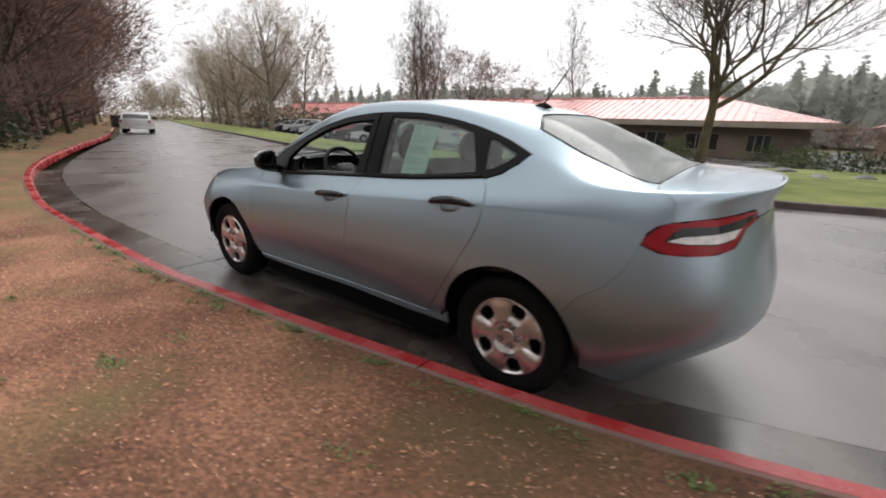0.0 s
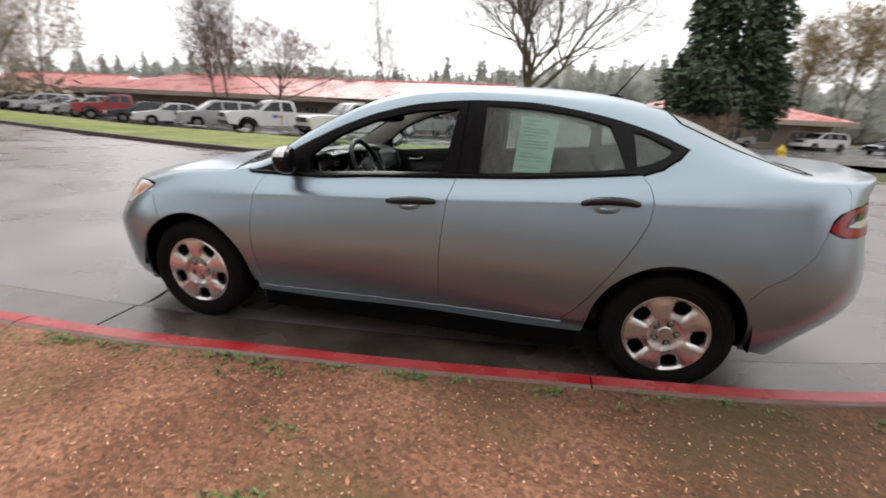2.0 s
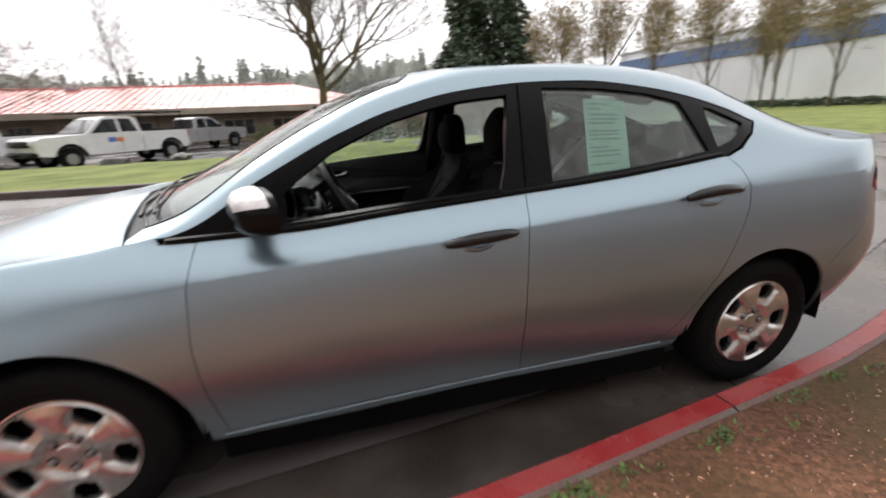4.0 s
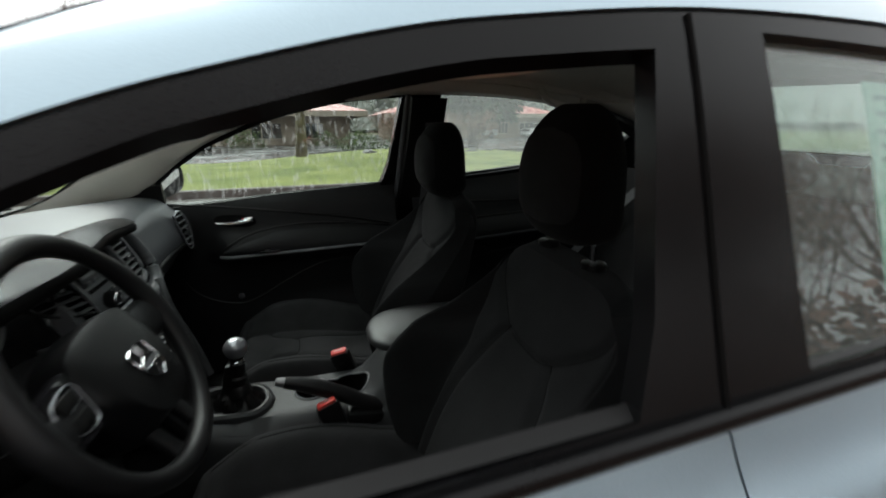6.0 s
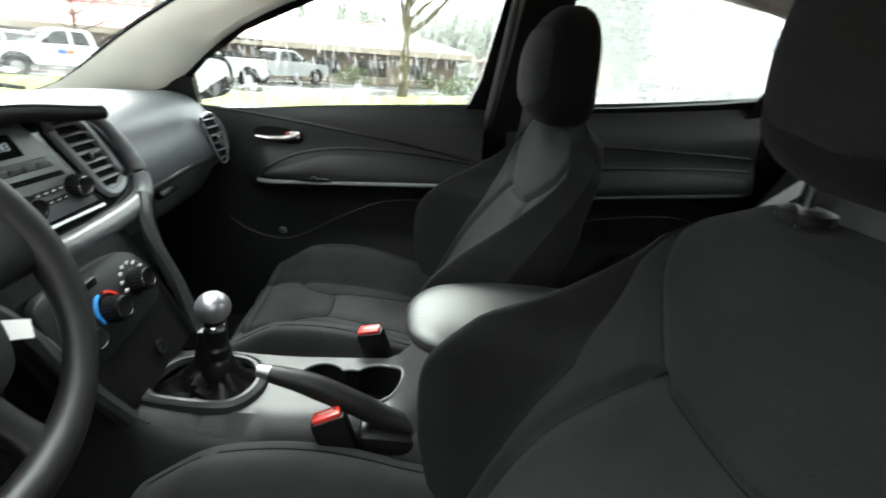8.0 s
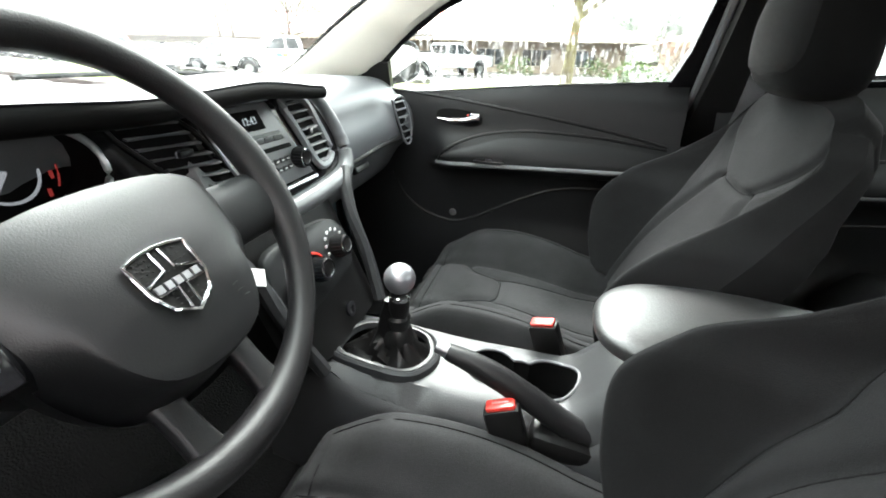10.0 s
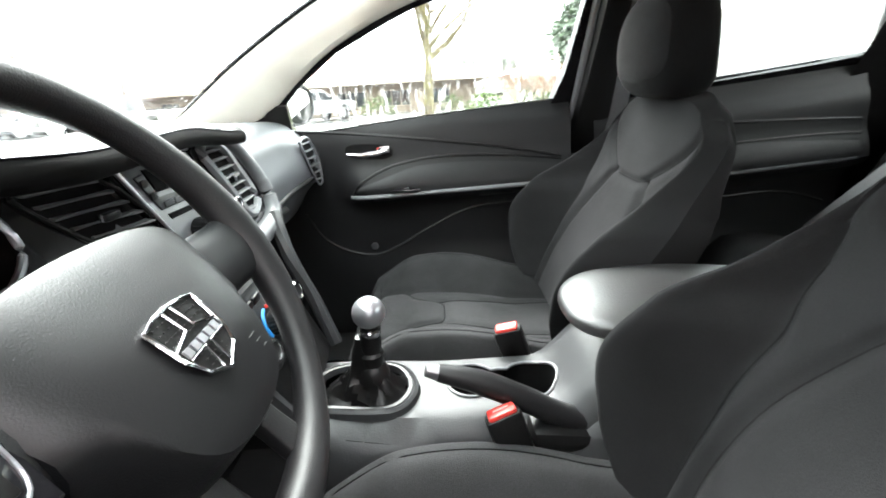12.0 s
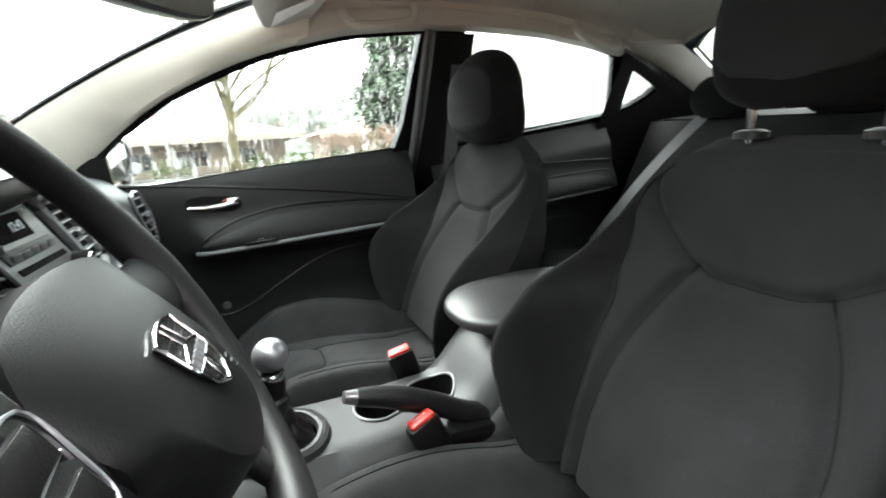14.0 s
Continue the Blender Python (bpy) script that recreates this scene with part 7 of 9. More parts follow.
for bb in (0.013, -0.014):
    bm = bmesh.new()
    slab(bm, [(-0.140, bb - 0.009), (-0.104, bb - 0.009), (-0.104, bb + 0.009), (-0.140, bb + 0.009)], lambda a, b, d: on_wheel(a, b, 0.0075 - d), 0.006, 0.0015)
    part("switch_button", bm, "plastic_black", sw)
# a plain shield in chrome: outline, cross bars and a textured field
shield = [(a * 0.80, b * 0.80) for a, b in [(-0.033, 0.030), (-0.015, 0.034), (0.0, 0.035), (0.015, 0.034), (0.033, 0.030), (0.031, -0.005), (0.022, -0.024), (0.0, -0.036), (-0.022, -0.024), (-0.031, -0.005)]]
SX, SY = 0.006, -0.029


def on_badge(a, b, d):
    return on_wheel(SX + a, SY + b, dome(SX + a, SY + b) + d)


bm = bmesh.new()
slab(bm, [(a * 0.97, b * 0.97) for a, b in shield], lambda a, b, d: on_badge(a, b, 0.0022 - d), 0.004)
badge = part("badge", bm, "plastic_black", steering, "chrome shield badge")
bm = bmesh.new()
tube(bm, [on_badge(a, b / 4, 0.003) for a, b in densify([(a, b * 4) for a, b in shield], 0.005)], 0.0016, 6, loop=True)
part("badge_outline", bm, "chrome", badge)
bm = bmesh.new()
for sx in (-1, 1):
    tube(bm, [on_badge(sx * 0.0045, 0.026, 0.003), on_badge(sx * 0.0045, 0.009, 0.0035), on_badge(sx * 0.023, 0.003, 0.003)], 0.0012, 6)
    tube(bm, [on_badge(sx * 0.0045, -0.024, 0.003), on_badge(sx * 0.004, -0.006, 0.0035), on_badge(sx * 0.021, -0.006, 0.003)], 0.0011, 6)
part("badge_cross", bm, "chrome", badge)
for k in range(5):
    bm = bmesh.new()
    c = -0.0168 + 0.0084 * k
    slab(bm, [(c - 0.003, 0.0015), (c + 0.003, 0.0015), (c + 0.003, -0.0045), (c - 0.003, -0.0045)], lambda a, b, d: on_badge(a, b, 0.0040 - d), 0.002)
    part("badge_bar", bm, "satin", badge)
bm = bmesh.new()
for k in range(9):
    for q in range(9):
        a, b = -0.020 + 0.005 * k, -0.018 + 0.005 * q
        if abs(a) < 0.024 - 0.02 * max(0, -b / 0.026) and abs(b + 0.0015) > 0.004:
            block(bm, (0.0006, 0.0016, 0.0016), on_badge(a, b, 0.0024), (0, 63.6, 0))
part("badge_grain", bm, "plastic", badge)
# column, stalks, and the key with its tag
bm = bmesh.new()
loops = [[WHEEL @ Vector((0.040 * s * math.cos(q) + 0.045, 0.050 * s * math.sin(q), d)) for q in [i * math.tau / 18 for i in range(18)]] for d, s in ((-0.02, 0.8), (-0.05, 1.0), (-0.12, 1.1), (-0.2, 1.2))]
rings(bm, loops)
column = part("steering_column", bm, "plastic", car, "grey plastic steering column shroud")
for s in (-1, 1):
    bm = bmesh.new()
    tube(bm, [on_wheel(0.05 * s, -0.01, -0.07), on_wheel(0.11 * s, -0.008, -0.066), on_wheel(0.150 * s, -0.006, -0.06)], [0.007, 0.008, 0.011], 8)
    part("stalk", bm, "plastic_black", column)
bm = bmesh.new()
slab(bm, [(-0.030, -0.011), (0.030, -0.011), (0.030, 0.011), (-0.030, 0.011)], lambda a, b, d: on_wheel(0.152 + 0.85 * a + 0.53 * b, -0.078 - 0.53 * a + 0.85 * b, -0.075 - d), 0.002)
part("key_tag", bm, "white_mark", column, "white key tag")
bm = bmesh.new()
slab(bm, [(-0.004, -0.004), (0.003, -0.004), (0.003, 0.004), (-0.004, 0.004)], lambda a, b, d: on_wheel(0.150 + a, -0.080 + b, -0.0742 - d), 0.002)
part("tag_mark", bm, "plastic_black", column)
bm = bmesh.new()
tube(bm, [on_wheel(0.06, -0.045, -0.11), on_wheel(0.10, -0.055, -0.095), on_wheel(0.128, -0.066, -0.082)], [0.011, 0.010, 0.004], 10)
part("key", bm, "gloss_black", column)

# overhead: mirror, visors, lamps, grab handles
bm = bmesh.new()
MIR = look((-0.405, 0.0, 1.262), (0.12, -0.40, 1.20)) 
loops = []
for d, k in ((0.03, 0.55), (0.022, 0.9), (0.0, 1.0), (-0.012, 1.0), (-0.016, 0.96)):
    loops.append([MIR @ Vector((0.125 * k * math.copysign(abs(math.cos(a)) ** 0.55, math.cos(a)), 0.034 * k * math.copysign(abs(math.sin(a)) ** 0.6, math.sin(a)) - 0.004 * (1 - abs(math.cos(a))), d)) for a in [i * math.tau / 32 for i in range(32)]])
rings(bm, loops)
bmesh.ops.recalc_face_normals(bm, faces=bm.faces)
rear_mirror = part("rear_view_mirror", bm, "plastic_black", car, "black inside mirror on a stalk")
bm = bmesh.new()
slab(bm, [(0.115 * math.copysign(abs(math.cos(a)) ** 0.5, math.cos(a)), 0.027 * math.copysign(abs(math.sin(a)) ** 0.55, math.sin(a)) - 0.003) for a in [i * math.tau / 32 for i in range(32)]], lambda a, b, d: MIR @ Vector((a, b, -0.0165 - 0.001 + d)), 0.002)
part("mirror_pane", bm, "mirror", rear_mirror)
bm = bmesh.new()
tube(bm, [MIR @ Vector((0, 0.01, 0.03)), (-0.44, 0.0, 1.285), skin(-0.50, 7.0, 0.004, 1)], [0.014, 0.012, 0.022], 10)
part("mirror_stalk", bm, "plastic_black", rear_mirror)
for side in (-1, 1):
    bm = bmesh.new()
    loops = []
    for k in range(9):
        v = k / 8
        s = math.sin(math.pi * (0.06 + 0.88 * v)) ** 0.3
        y = side * (0.10 + 0.45 * v)
        u = 7 - (abs(y) / 0.42 if abs(y) < 0.42 else 1 + (abs(y) - 0.42) / 0.17)
        ring = []
        for a in [i * math.tau / 20 for i in range(20)]:
            t = -0.165 + 0.095 * s * math.cos(a)
            q = skin(t, u, 0.040, side)
            ring.append(Vector((q.x, y, q.z - 0.012 + 0.011 * math.sin(a))))
        loops.append(ring)
    rings(bm, loops)
    visor = part("sun_visor", bm, "headliner", car, "pale grey sun visor folded up")
    bm = bmesh.new()
    q = skin(-0.165, 5.75, 0.066, side)
    slab(bm, [(-0.05, -0.06), (0.04, -0.06), (0.04, 0.06), (-0.05, 0.06)], lambda a, b, d: q + Vector((a, b, a * 0.42 - 0.0035 + d)), 0.002)
    part("visor_label", bm, "white_mark", visor)
    for x0, x1 in ((-0.03, 0.17), (0.73, 0.93)):
        bm = bmesh.new()
        pts = [skin(x0, 5.16, 0.045, side), skin(x0 + 0.015, 5.12, 0.085, side), skin(x0 + 0.05, 5.08, 0.098, side), skin(x1 - 0.05, 5.08, 0.098, side), skin(x1 - 0.015, 5.12, 0.085, side), skin(x1, 5.16, 0.045, side)]
        tube(bm, smooth_path(pts, 4), 0.013, 8)
        part("grab_handle", bm, "headliner", car, "pale grey roof grab handle")
bm = bmesh.new()
q = skin(0.34, 6.85, 0.034, 1)
block(bm, (0.11, 0.15, 0.016), (0.34, -0.02, q.z - 0.006), bevel=0.007)
dome_lamp = part("dome_lamp", bm, "headliner", car, "unlit dome lamp in the headliner")
bm = bmesh.new()
block(bm, (0.07, 0.11, 0.01), (0.34, -0.02, q.z - 0.012), bevel=0.004)
part("lamp_lens", bm, "lamp_lens", dome_lamp)


# ---- trees and shrubs ----
M["bark"] = material("grey_brown_bark", (0.085, 0.066, 0.052), rough=0.9, scale=6, var=0.35, bump=0.01, fine=40)
M["bark_moss"] = material("mossy_bark", (0.095, 0.072, 0.050), rough=0.9, other=(0.125, 0.105, 0.055), scale=2.5, var=0.3, bump=0.01, fine=40)
# Bark of the far trees, paled to stand for haze.
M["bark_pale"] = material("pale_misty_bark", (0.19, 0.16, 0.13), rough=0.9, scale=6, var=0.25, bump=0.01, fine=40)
M["twig"] = material("bare_twigs", (0.12, 0.092, 0.075), rough=0.9, var=0.3, scale=3, island=0.25)
M["twig_red"] = material("reddish_twigs", (0.215, 0.135, 0.108), rough=0.9, var=0.3, scale=3, island=0.3)
M["twig_yellow"] = material("yellowish_twigs", (0.30, 0.245, 0.14), rough=0.9, var=0.3, scale=3, island=0.25)
# Far twigs and brush: haze put into a paler brown.
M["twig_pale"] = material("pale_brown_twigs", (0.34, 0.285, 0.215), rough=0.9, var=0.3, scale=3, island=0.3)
M["needles"] = material("dark_fir_needles", (0.068, 0.100, 0.060), rough=0.8, var=0.3, scale=2, island=0.45)
M["ivy"] = material("ivy_leaves", (0.035, 0.060, 0.025), rough=0.5, var=0.3, scale=4, island=0.5)
M["hedge"] = material("hedge_leaves", (0.07, 0.10, 0.035), rough=0.7, var=0.3, scale=3, island=0.5)
# Needles far paler than real ones: the mist is in the base colour.
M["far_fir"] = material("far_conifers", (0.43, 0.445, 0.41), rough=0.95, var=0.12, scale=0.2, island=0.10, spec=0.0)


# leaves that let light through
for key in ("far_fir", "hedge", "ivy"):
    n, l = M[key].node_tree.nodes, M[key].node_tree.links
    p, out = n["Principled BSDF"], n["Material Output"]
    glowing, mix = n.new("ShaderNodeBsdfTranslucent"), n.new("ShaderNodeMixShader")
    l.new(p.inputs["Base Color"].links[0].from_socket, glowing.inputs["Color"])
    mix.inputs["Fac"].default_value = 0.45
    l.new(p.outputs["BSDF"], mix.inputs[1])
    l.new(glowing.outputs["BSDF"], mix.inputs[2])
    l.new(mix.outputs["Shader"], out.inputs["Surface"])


class Soup:
    """Collects faces for one joined mesh."""

    def __init__(self):
        self.v, self.f = [], []

    def stick(self, a, b, ra, rb, n=4):
        d = (b - a).normalized()
        s = d.orthogonal().normalized()
        t = d.cross(s)
        k = len(self.v)
        for p, r in ((a, ra), (b, rb)):
            for i in range(n):
                q = i * math.tau / n
                self.v.append(p + (s * math.cos(q) + t * math.sin(q)) * r)
        for i in range(n):
            j = (i + 1) % n
            self.f.append((k + i, k + j, k + n + j, k + n + i))

    def blade(self, a, b, r, rnd):
        s = (b - a).cross(Vector((rnd.uniform(-1, 1), rnd.uniform(-1, 1), rnd.uniform(-1, 1))))
        s = s.normalized() * r if s.length > 1e-6 else Vector((r, 0, 0))
        k = len(self.v)
        self.v += [a - s, a + s, b + s * 0.4, b - s * 0.4]
        self.f.append((k, k + 1, k + 2, k + 3))

    def leaf(self, c, d, w, up):
        k = len(self.v)
        s = d.cross(up)
        s = s.normalized() * w if s.length > 1e-4 else Vector((w, 0, 0))
        self.v += [c, c + d * 0.5 + s, c + d, c + d * 0.5 - s]
        self.f.append((k, k + 1, k + 2, k + 3))

    def mesh(self, name, smooth=False):
        me = bpy.data.meshes.new(name)
        me.from_pydata(self.v, [], self.f)
        if smooth:
            me.polygons.foreach_set("use_smooth", [True] * len(me.polygons))
        return me


def bare_tree(name, label, seed, height, trunk_r, fork, spread, levels, kids, up=0.35, fine=0.006, leader=0.5, width=0.5, limb=0.52, bend=0.26, wood="bark", twigs="twig", group=""):
    """A leafless tree: a tapered trunk with a leader, limbs along it, and a crown of twigs."""
    rnd = random.Random(seed)
    wood_s, twig_s = Soup(), Soup()

    def grow(p, d, length, r, level):
        soup = wood_s if level < 2 else twig_s
        if level == levels - 1:
            q = p + (d + Vector((rnd.uniform(-0.3, 0.3), rnd.uniform(-0.3, 0.3), 0.1))).normalized() * length
            twig_s.blade(p, q, max(r, fine), rnd)
            return
        steps = 10 if level == 0 else (5 if level == 1 else (3 if level == 2 else 2))
        n = 9 if level == 0 else (6 if level == 1 else 3)
        spots = []
        for i in range(steps):
            crook = 0.05 if level == 0 else bend
            nd = (d + Vector((rnd.uniform(-1, 1), rnd.uniform(-1, 1), rnd.uniform(-0.6, 1) * 0.5 + up * (0.5 if level == 1 else 0.2))) * crook).normalized()
            q = p + nd * length / steps
            r2 = r * (1 - 0.62 / steps * (1 if level else 1.2))
            soup.stick(p, q, r, r2, n)
            p, d, r = q, nd, r2
            spots.append((p.copy(), d.copy(), r))
        for c in range(kids[level]):
            if level == 0:
                low = [q for q in spots if q[0].z > fork * 0.92]
                k = (c + rnd.uniform(0, 0.8)) / kids[0]
                s, sd, sr = low[min(len(low) - 1, int(k * len(low)))]
                sp, ln = spread * (1.15 - 0.5 * k) * rnd.uniform(0.85, 1.15), height * width * (1.0 - 0.45 * k) * rnd.uniform(0.85, 1.1)
            else:
                s, sd, sr = spots[min(len(spots) - 1, int(rnd.uniform(0.15, 1.0) * len(spots)))]
                sp, ln = 0.72 * rnd.uniform(0.6, 1.3), length * rnd.uniform(0.42, 0.66)
            side = (Matrix.Rotation(c * 2.4 + rnd.uniform(-0.4, 0.4), 3, sd) @ sd.orthogonal().normalized()).normalized()
            nd = (sd * math.cos(sp) + side * math.sin(sp) + Vector((0, 0, up * 0.25))).normalized()
            grow(s, nd, ln, sr * limb * rnd.uniform(0.8, 1.2), level + 1)
        grow(p, d, length * 0.55 if level else height * 0.28, r * 0.85, level + 1)

    grow(Vector((0, 0, -0.25)), Vector((rnd.uniform(-0.04, 0.04), rnd.uniform(-0.04, 0.04), 1)), fork + 0.25 + leader * (height - fork), trunk_r, 0)
    t = thing(name, label, "tree", group)
    part("trunk", wood_s.mesh("trunk", True), wood, t)
    part("crown", twig_s.mesh("crown"), twigs, t)
    return t


tree = bare_tree("bare_tree", "bare spreading tree with a mossy forked trunk", 11, 9.0, 0.25, 2.3, 0.85, 6, (8, 7, 5, 4, 3), up=0.42, leader=0.16, width=0.58, fine=0.008, limb=0.62, bend=0.40, wood="bark_moss")
tree.matrix_basis = pose(-0.35, 17.0, -0.02)
tree2 = bare_tree("bare_tree", "bare round-headed tree in the parking lot", 5, 8.0, 0.17, 1.9, 1.0, 6, (9, 5, 5, 4, 4), up=0.3, fine=0.012, leader=0.30, width=0.46, twigs="twig_red")
tree2.matrix_basis = pose(-20.5, 30.0, -0.3)
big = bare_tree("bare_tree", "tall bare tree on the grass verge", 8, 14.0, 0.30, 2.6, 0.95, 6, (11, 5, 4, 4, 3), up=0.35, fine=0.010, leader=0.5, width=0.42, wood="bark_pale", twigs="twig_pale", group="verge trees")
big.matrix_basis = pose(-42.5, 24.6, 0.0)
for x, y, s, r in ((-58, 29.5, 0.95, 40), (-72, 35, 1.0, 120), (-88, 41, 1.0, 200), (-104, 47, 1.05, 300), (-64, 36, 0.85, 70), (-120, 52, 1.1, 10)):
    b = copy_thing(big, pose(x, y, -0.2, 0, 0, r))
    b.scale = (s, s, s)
poplar = bare_tree("poplar", "slender upright bare tree with pale yellow twigs", 21, 13.0, 0.16, 2.0, 0.6, 6, (12, 6, 5, 3, 3), up=0.8, fine=0.030, leader=0.6, width=0.36, wood="bark_moss", twigs="twig_yellow", group="poplars by the white building")
poplar.matrix_basis = pose(47, 36, 0.4)
for i, (x, y, s) in enumerate(((43, 50, 1.15), (40, 56, 1.2), (45, 43, 1.05), (48, 31, 0.95), (50, 26, 1.0), (52, 22, 0.9), (36, 62, 1.15), (33, 66, 1.1), (50, 40, 0.9))):
    b = copy_thing(poplar, pose(x, y, 0.3, 0, 0, 47 * i))
    b.scale = (s, s, s)
thin = bare_tree("thin_tree", "thin tall bare tree near the low building", 31, 12.0, 0.13, 3.2, 0.6, 6, (11, 5, 4, 3, 3), up=0.6, fine=0.010, leader=0.7, width=0.26, group="thin trees")
thin.matrix_basis = pose(-29.5, 34.0, -0.3, 0, 3, 0)
for x, y, r in ((-27.6, 33.2, 90), (-33.0, 40, 200), (-36, 43, 10), (-39, 45, 100), (-17, 46, 60)):
    copy_thing(thin, pose(x, y, -0.3, 0, 2, r))

# the wood on the kerb side
wood_a = bare_tree("wood_tree", "tall brown leafless tree at the edge of the wood", 41, 13.0, 0.16, 2.0, 0.9, 6, (10, 5, 4, 3, 3), up=0.4, fine=0.010, leader=0.6, width=0.34, twigs="twig_red", group="trees of the wood")
wood_b = bare_tree("wood_tree", "tall brown leafless tree at the edge of the wood", 43, 11.0, 0.11, 1.2, 1.0, 6, (10, 5, 4, 3, 3), up=0.25, fine=0.010, leader=0.6, width=0.36, twigs="twig_red", group="trees of the wood")
wood_c = bare_tree("wood_tree", "tall brown leafless tree behind the earth bank", 47, 13.0, 0.17, 1.8, 0.9, 5, (11, 6, 5, 4), up=0.35, fine=0.022, leader=0.6, width=0.36, twigs="twig_red", group="trees of the wood")
wood_c.matrix_basis = pose(-8, -15, 0.3)
rnd = random.Random(7)
wood_a.matrix_basis, wood_b.matrix_basis = pose(-22, 0.6, 0.1), pose(-25.0, 1.4, 0.1)
spots = []
for i in range(34):
    far = 20 + 62 * (i / 34) ** 1.3
    lo, hi = -2.4 + 0.117 * far, near_kerb(-far) - 1.6
    spots.append((-far, lo + (hi - lo) * ((i * 0.618) % 1) ** 0.8))
for i, (x, y) in enumerate(spots):
    b = copy_thing((wood_a, wood_b, wood_c)[i % 3] if i < 17 else wood_c, pose(x, y, 0.1, 0, 0, rnd.uniform(0, 360)))
    s = rnd.uniform(0.85, 1.2)
    b.scale = (s, s, s * rnd.uniform(0.9, 1.15))

# Trees out of view behind the bank, added also to dim that side.
for i in range(20):
    s = rnd.uniform(0.9, 1.25)
    b = copy_thing(wood_c, pose(-16 + 2.2 * i, -13.0 - 9 * ((i * 0.618) % 1), 0.3, 0, 0, rnd.uniform(0, 360)))
    b.scale = (s, s, s)

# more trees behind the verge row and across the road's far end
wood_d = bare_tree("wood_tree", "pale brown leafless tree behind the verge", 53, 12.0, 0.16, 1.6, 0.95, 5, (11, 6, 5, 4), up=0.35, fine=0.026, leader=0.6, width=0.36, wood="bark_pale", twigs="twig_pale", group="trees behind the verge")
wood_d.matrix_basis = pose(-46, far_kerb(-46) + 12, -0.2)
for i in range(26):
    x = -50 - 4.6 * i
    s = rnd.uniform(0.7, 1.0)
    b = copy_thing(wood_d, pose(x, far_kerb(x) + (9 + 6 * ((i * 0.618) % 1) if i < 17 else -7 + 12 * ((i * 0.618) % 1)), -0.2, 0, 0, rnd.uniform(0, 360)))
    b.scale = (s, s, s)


def leafy(name, label, category, at, shape, count, size, mat, seed, droop=0.3, group="", kind="", extra=None):
    """A mass of leaves; shape(random) gives a point and its outward way."""
    rnd = random.Random(seed)
    soup = Soup()
    for _ in range(count):
        c, out = shape(rnd)
        d = (out + Vector((rnd.uniform(-0.6, 0.6), rnd.uniform(-0.6, 0.6), rnd.uniform(-0.6, 0.6) - droop))).normalized() * size * rnd.uniform(0.6, 1.4)
        soup.leaf(c, d, size * 0.28, Vector((rnd.uniform(-1, 1), rnd.uniform(-1, 1), 1)))
    if kind:
        ob = part(name, soup.mesh(name), mat)
        ob.matrix_basis = at
        return tagged(ob, label, category, group, kind)
    t = thing(name, label, category, group, at=at)
    part("foliage", soup.mesh("foliage"), mat, t)
    return t


def fir_shape(rnd):
    z = 1.7 + 12.5 * rnd.random() ** 1.25
    r = 4.5 * (1 - (z - 1.7) / 13.2) ** 0.62 * (1 if z > 2.4 else 0.75)
    tier = 0.90 + 0.07 * math.sin(z * 4.2 + math.sin(rnd.random() * 6)) + 0.05 * math.sin(z * 1.7)
    a = rnd.uniform(0, math.tau)
    lobe = 0.85 + 0.15 * math.sin(a * 5 + z * 1.3)
    q = r * tier * lobe * rnd.uniform(0.35, 1.0) ** 0.5
    return Vector((q * math.cos(a), q * math.sin(a), z - 0.10 * q)), Vector((math.cos(a), math.sin(a), -0.25))


fir = leafy("fir_tree", "large dark green fir beside the lot", "tree", pose(11.7, 30, 0.2), fir_shape, 22000, 0.42, "needles", 3)
s = Soup()
s.stick(Vector((0, 0, -0.5)), Vector((0, 0, 6)), 0.34, 0.2, 10)
s.stick(Vector((0, 0, 6)), Vector((0, 0, 13.5)), 0.2, 0.04, 8)
part("trunk", s.mesh("trunk", True), "bark", fir)


def ball(rx, ry, rz, thin=0.45):
    def shape(rnd):
        while True:
            p = Vector((rnd.uniform(-1, 1), rnd.uniform(-1, 1), rnd.uniform(0, 1)))
            if 0.05 < p.length < 1 and p.length > thin * rnd.random():
                break
        k = 0.85 + 0.2 * noise.noise(p * 3)
        return Vector((p.x * rx, p.y * ry, p.z * rz)) * k, p.normalized()
    return shape


for i, (x, y, z, rx, rz, n, mat, lab) in enumerate(((8.7, 28.0, -0.1, 1.5, 2.3, 1500, "hedge", "rounded yellow-green shrub by the fir"), (3.2, 27.5, -0.2, 1.6, 1.2, 900, "hedge", "low green shrub near the building"), (5.0, 22.0, -0.1, 1.7, 1.1, 800, "ivy", "dark low juniper on the lawn edge"), (7.6, 24.0, -0.1, 1.3, 0.8, 500, "ivy", "dark low juniper on the lawn edge"), (-4.2, 33.0, -0.3, 1.6, 1.5, 700, "hedge", "yellow-green shrub against the wall"), (1.4, 33.5, -0.3, 1.3, 1.3, 500, "hedge", "green shrub against the wall"))):
    leafy("shrub", lab, "shrub", pose(x, y, z), ball(rx, rx * 0.9, rz), n, 0.17, mat, 50 + i)
bush = bare_tree("bare_shrub", "leafless brown shrub with many thin stems", 61, 2.2, 0.05, 0.3, 1.0, 5, (8, 5, 4, 3), up=0.1, leader=0.3, width=0.55, twigs="twig_red", group="bare shrubs")
bush.matrix_basis = pose(3.9, 20.5, 0.0)
for x, y, r in ((5.6, 19.6, 60), (6.9, 21.5, 150), (8.2, 20.0, 260), (4.8, 24.5, 20), (9.0, 26.5, 100), (6.5, 28, 10), (10.2, 25.5, 210)):
    copy_thing(bush, pose(x, y, 0.0, 0, 0, r))
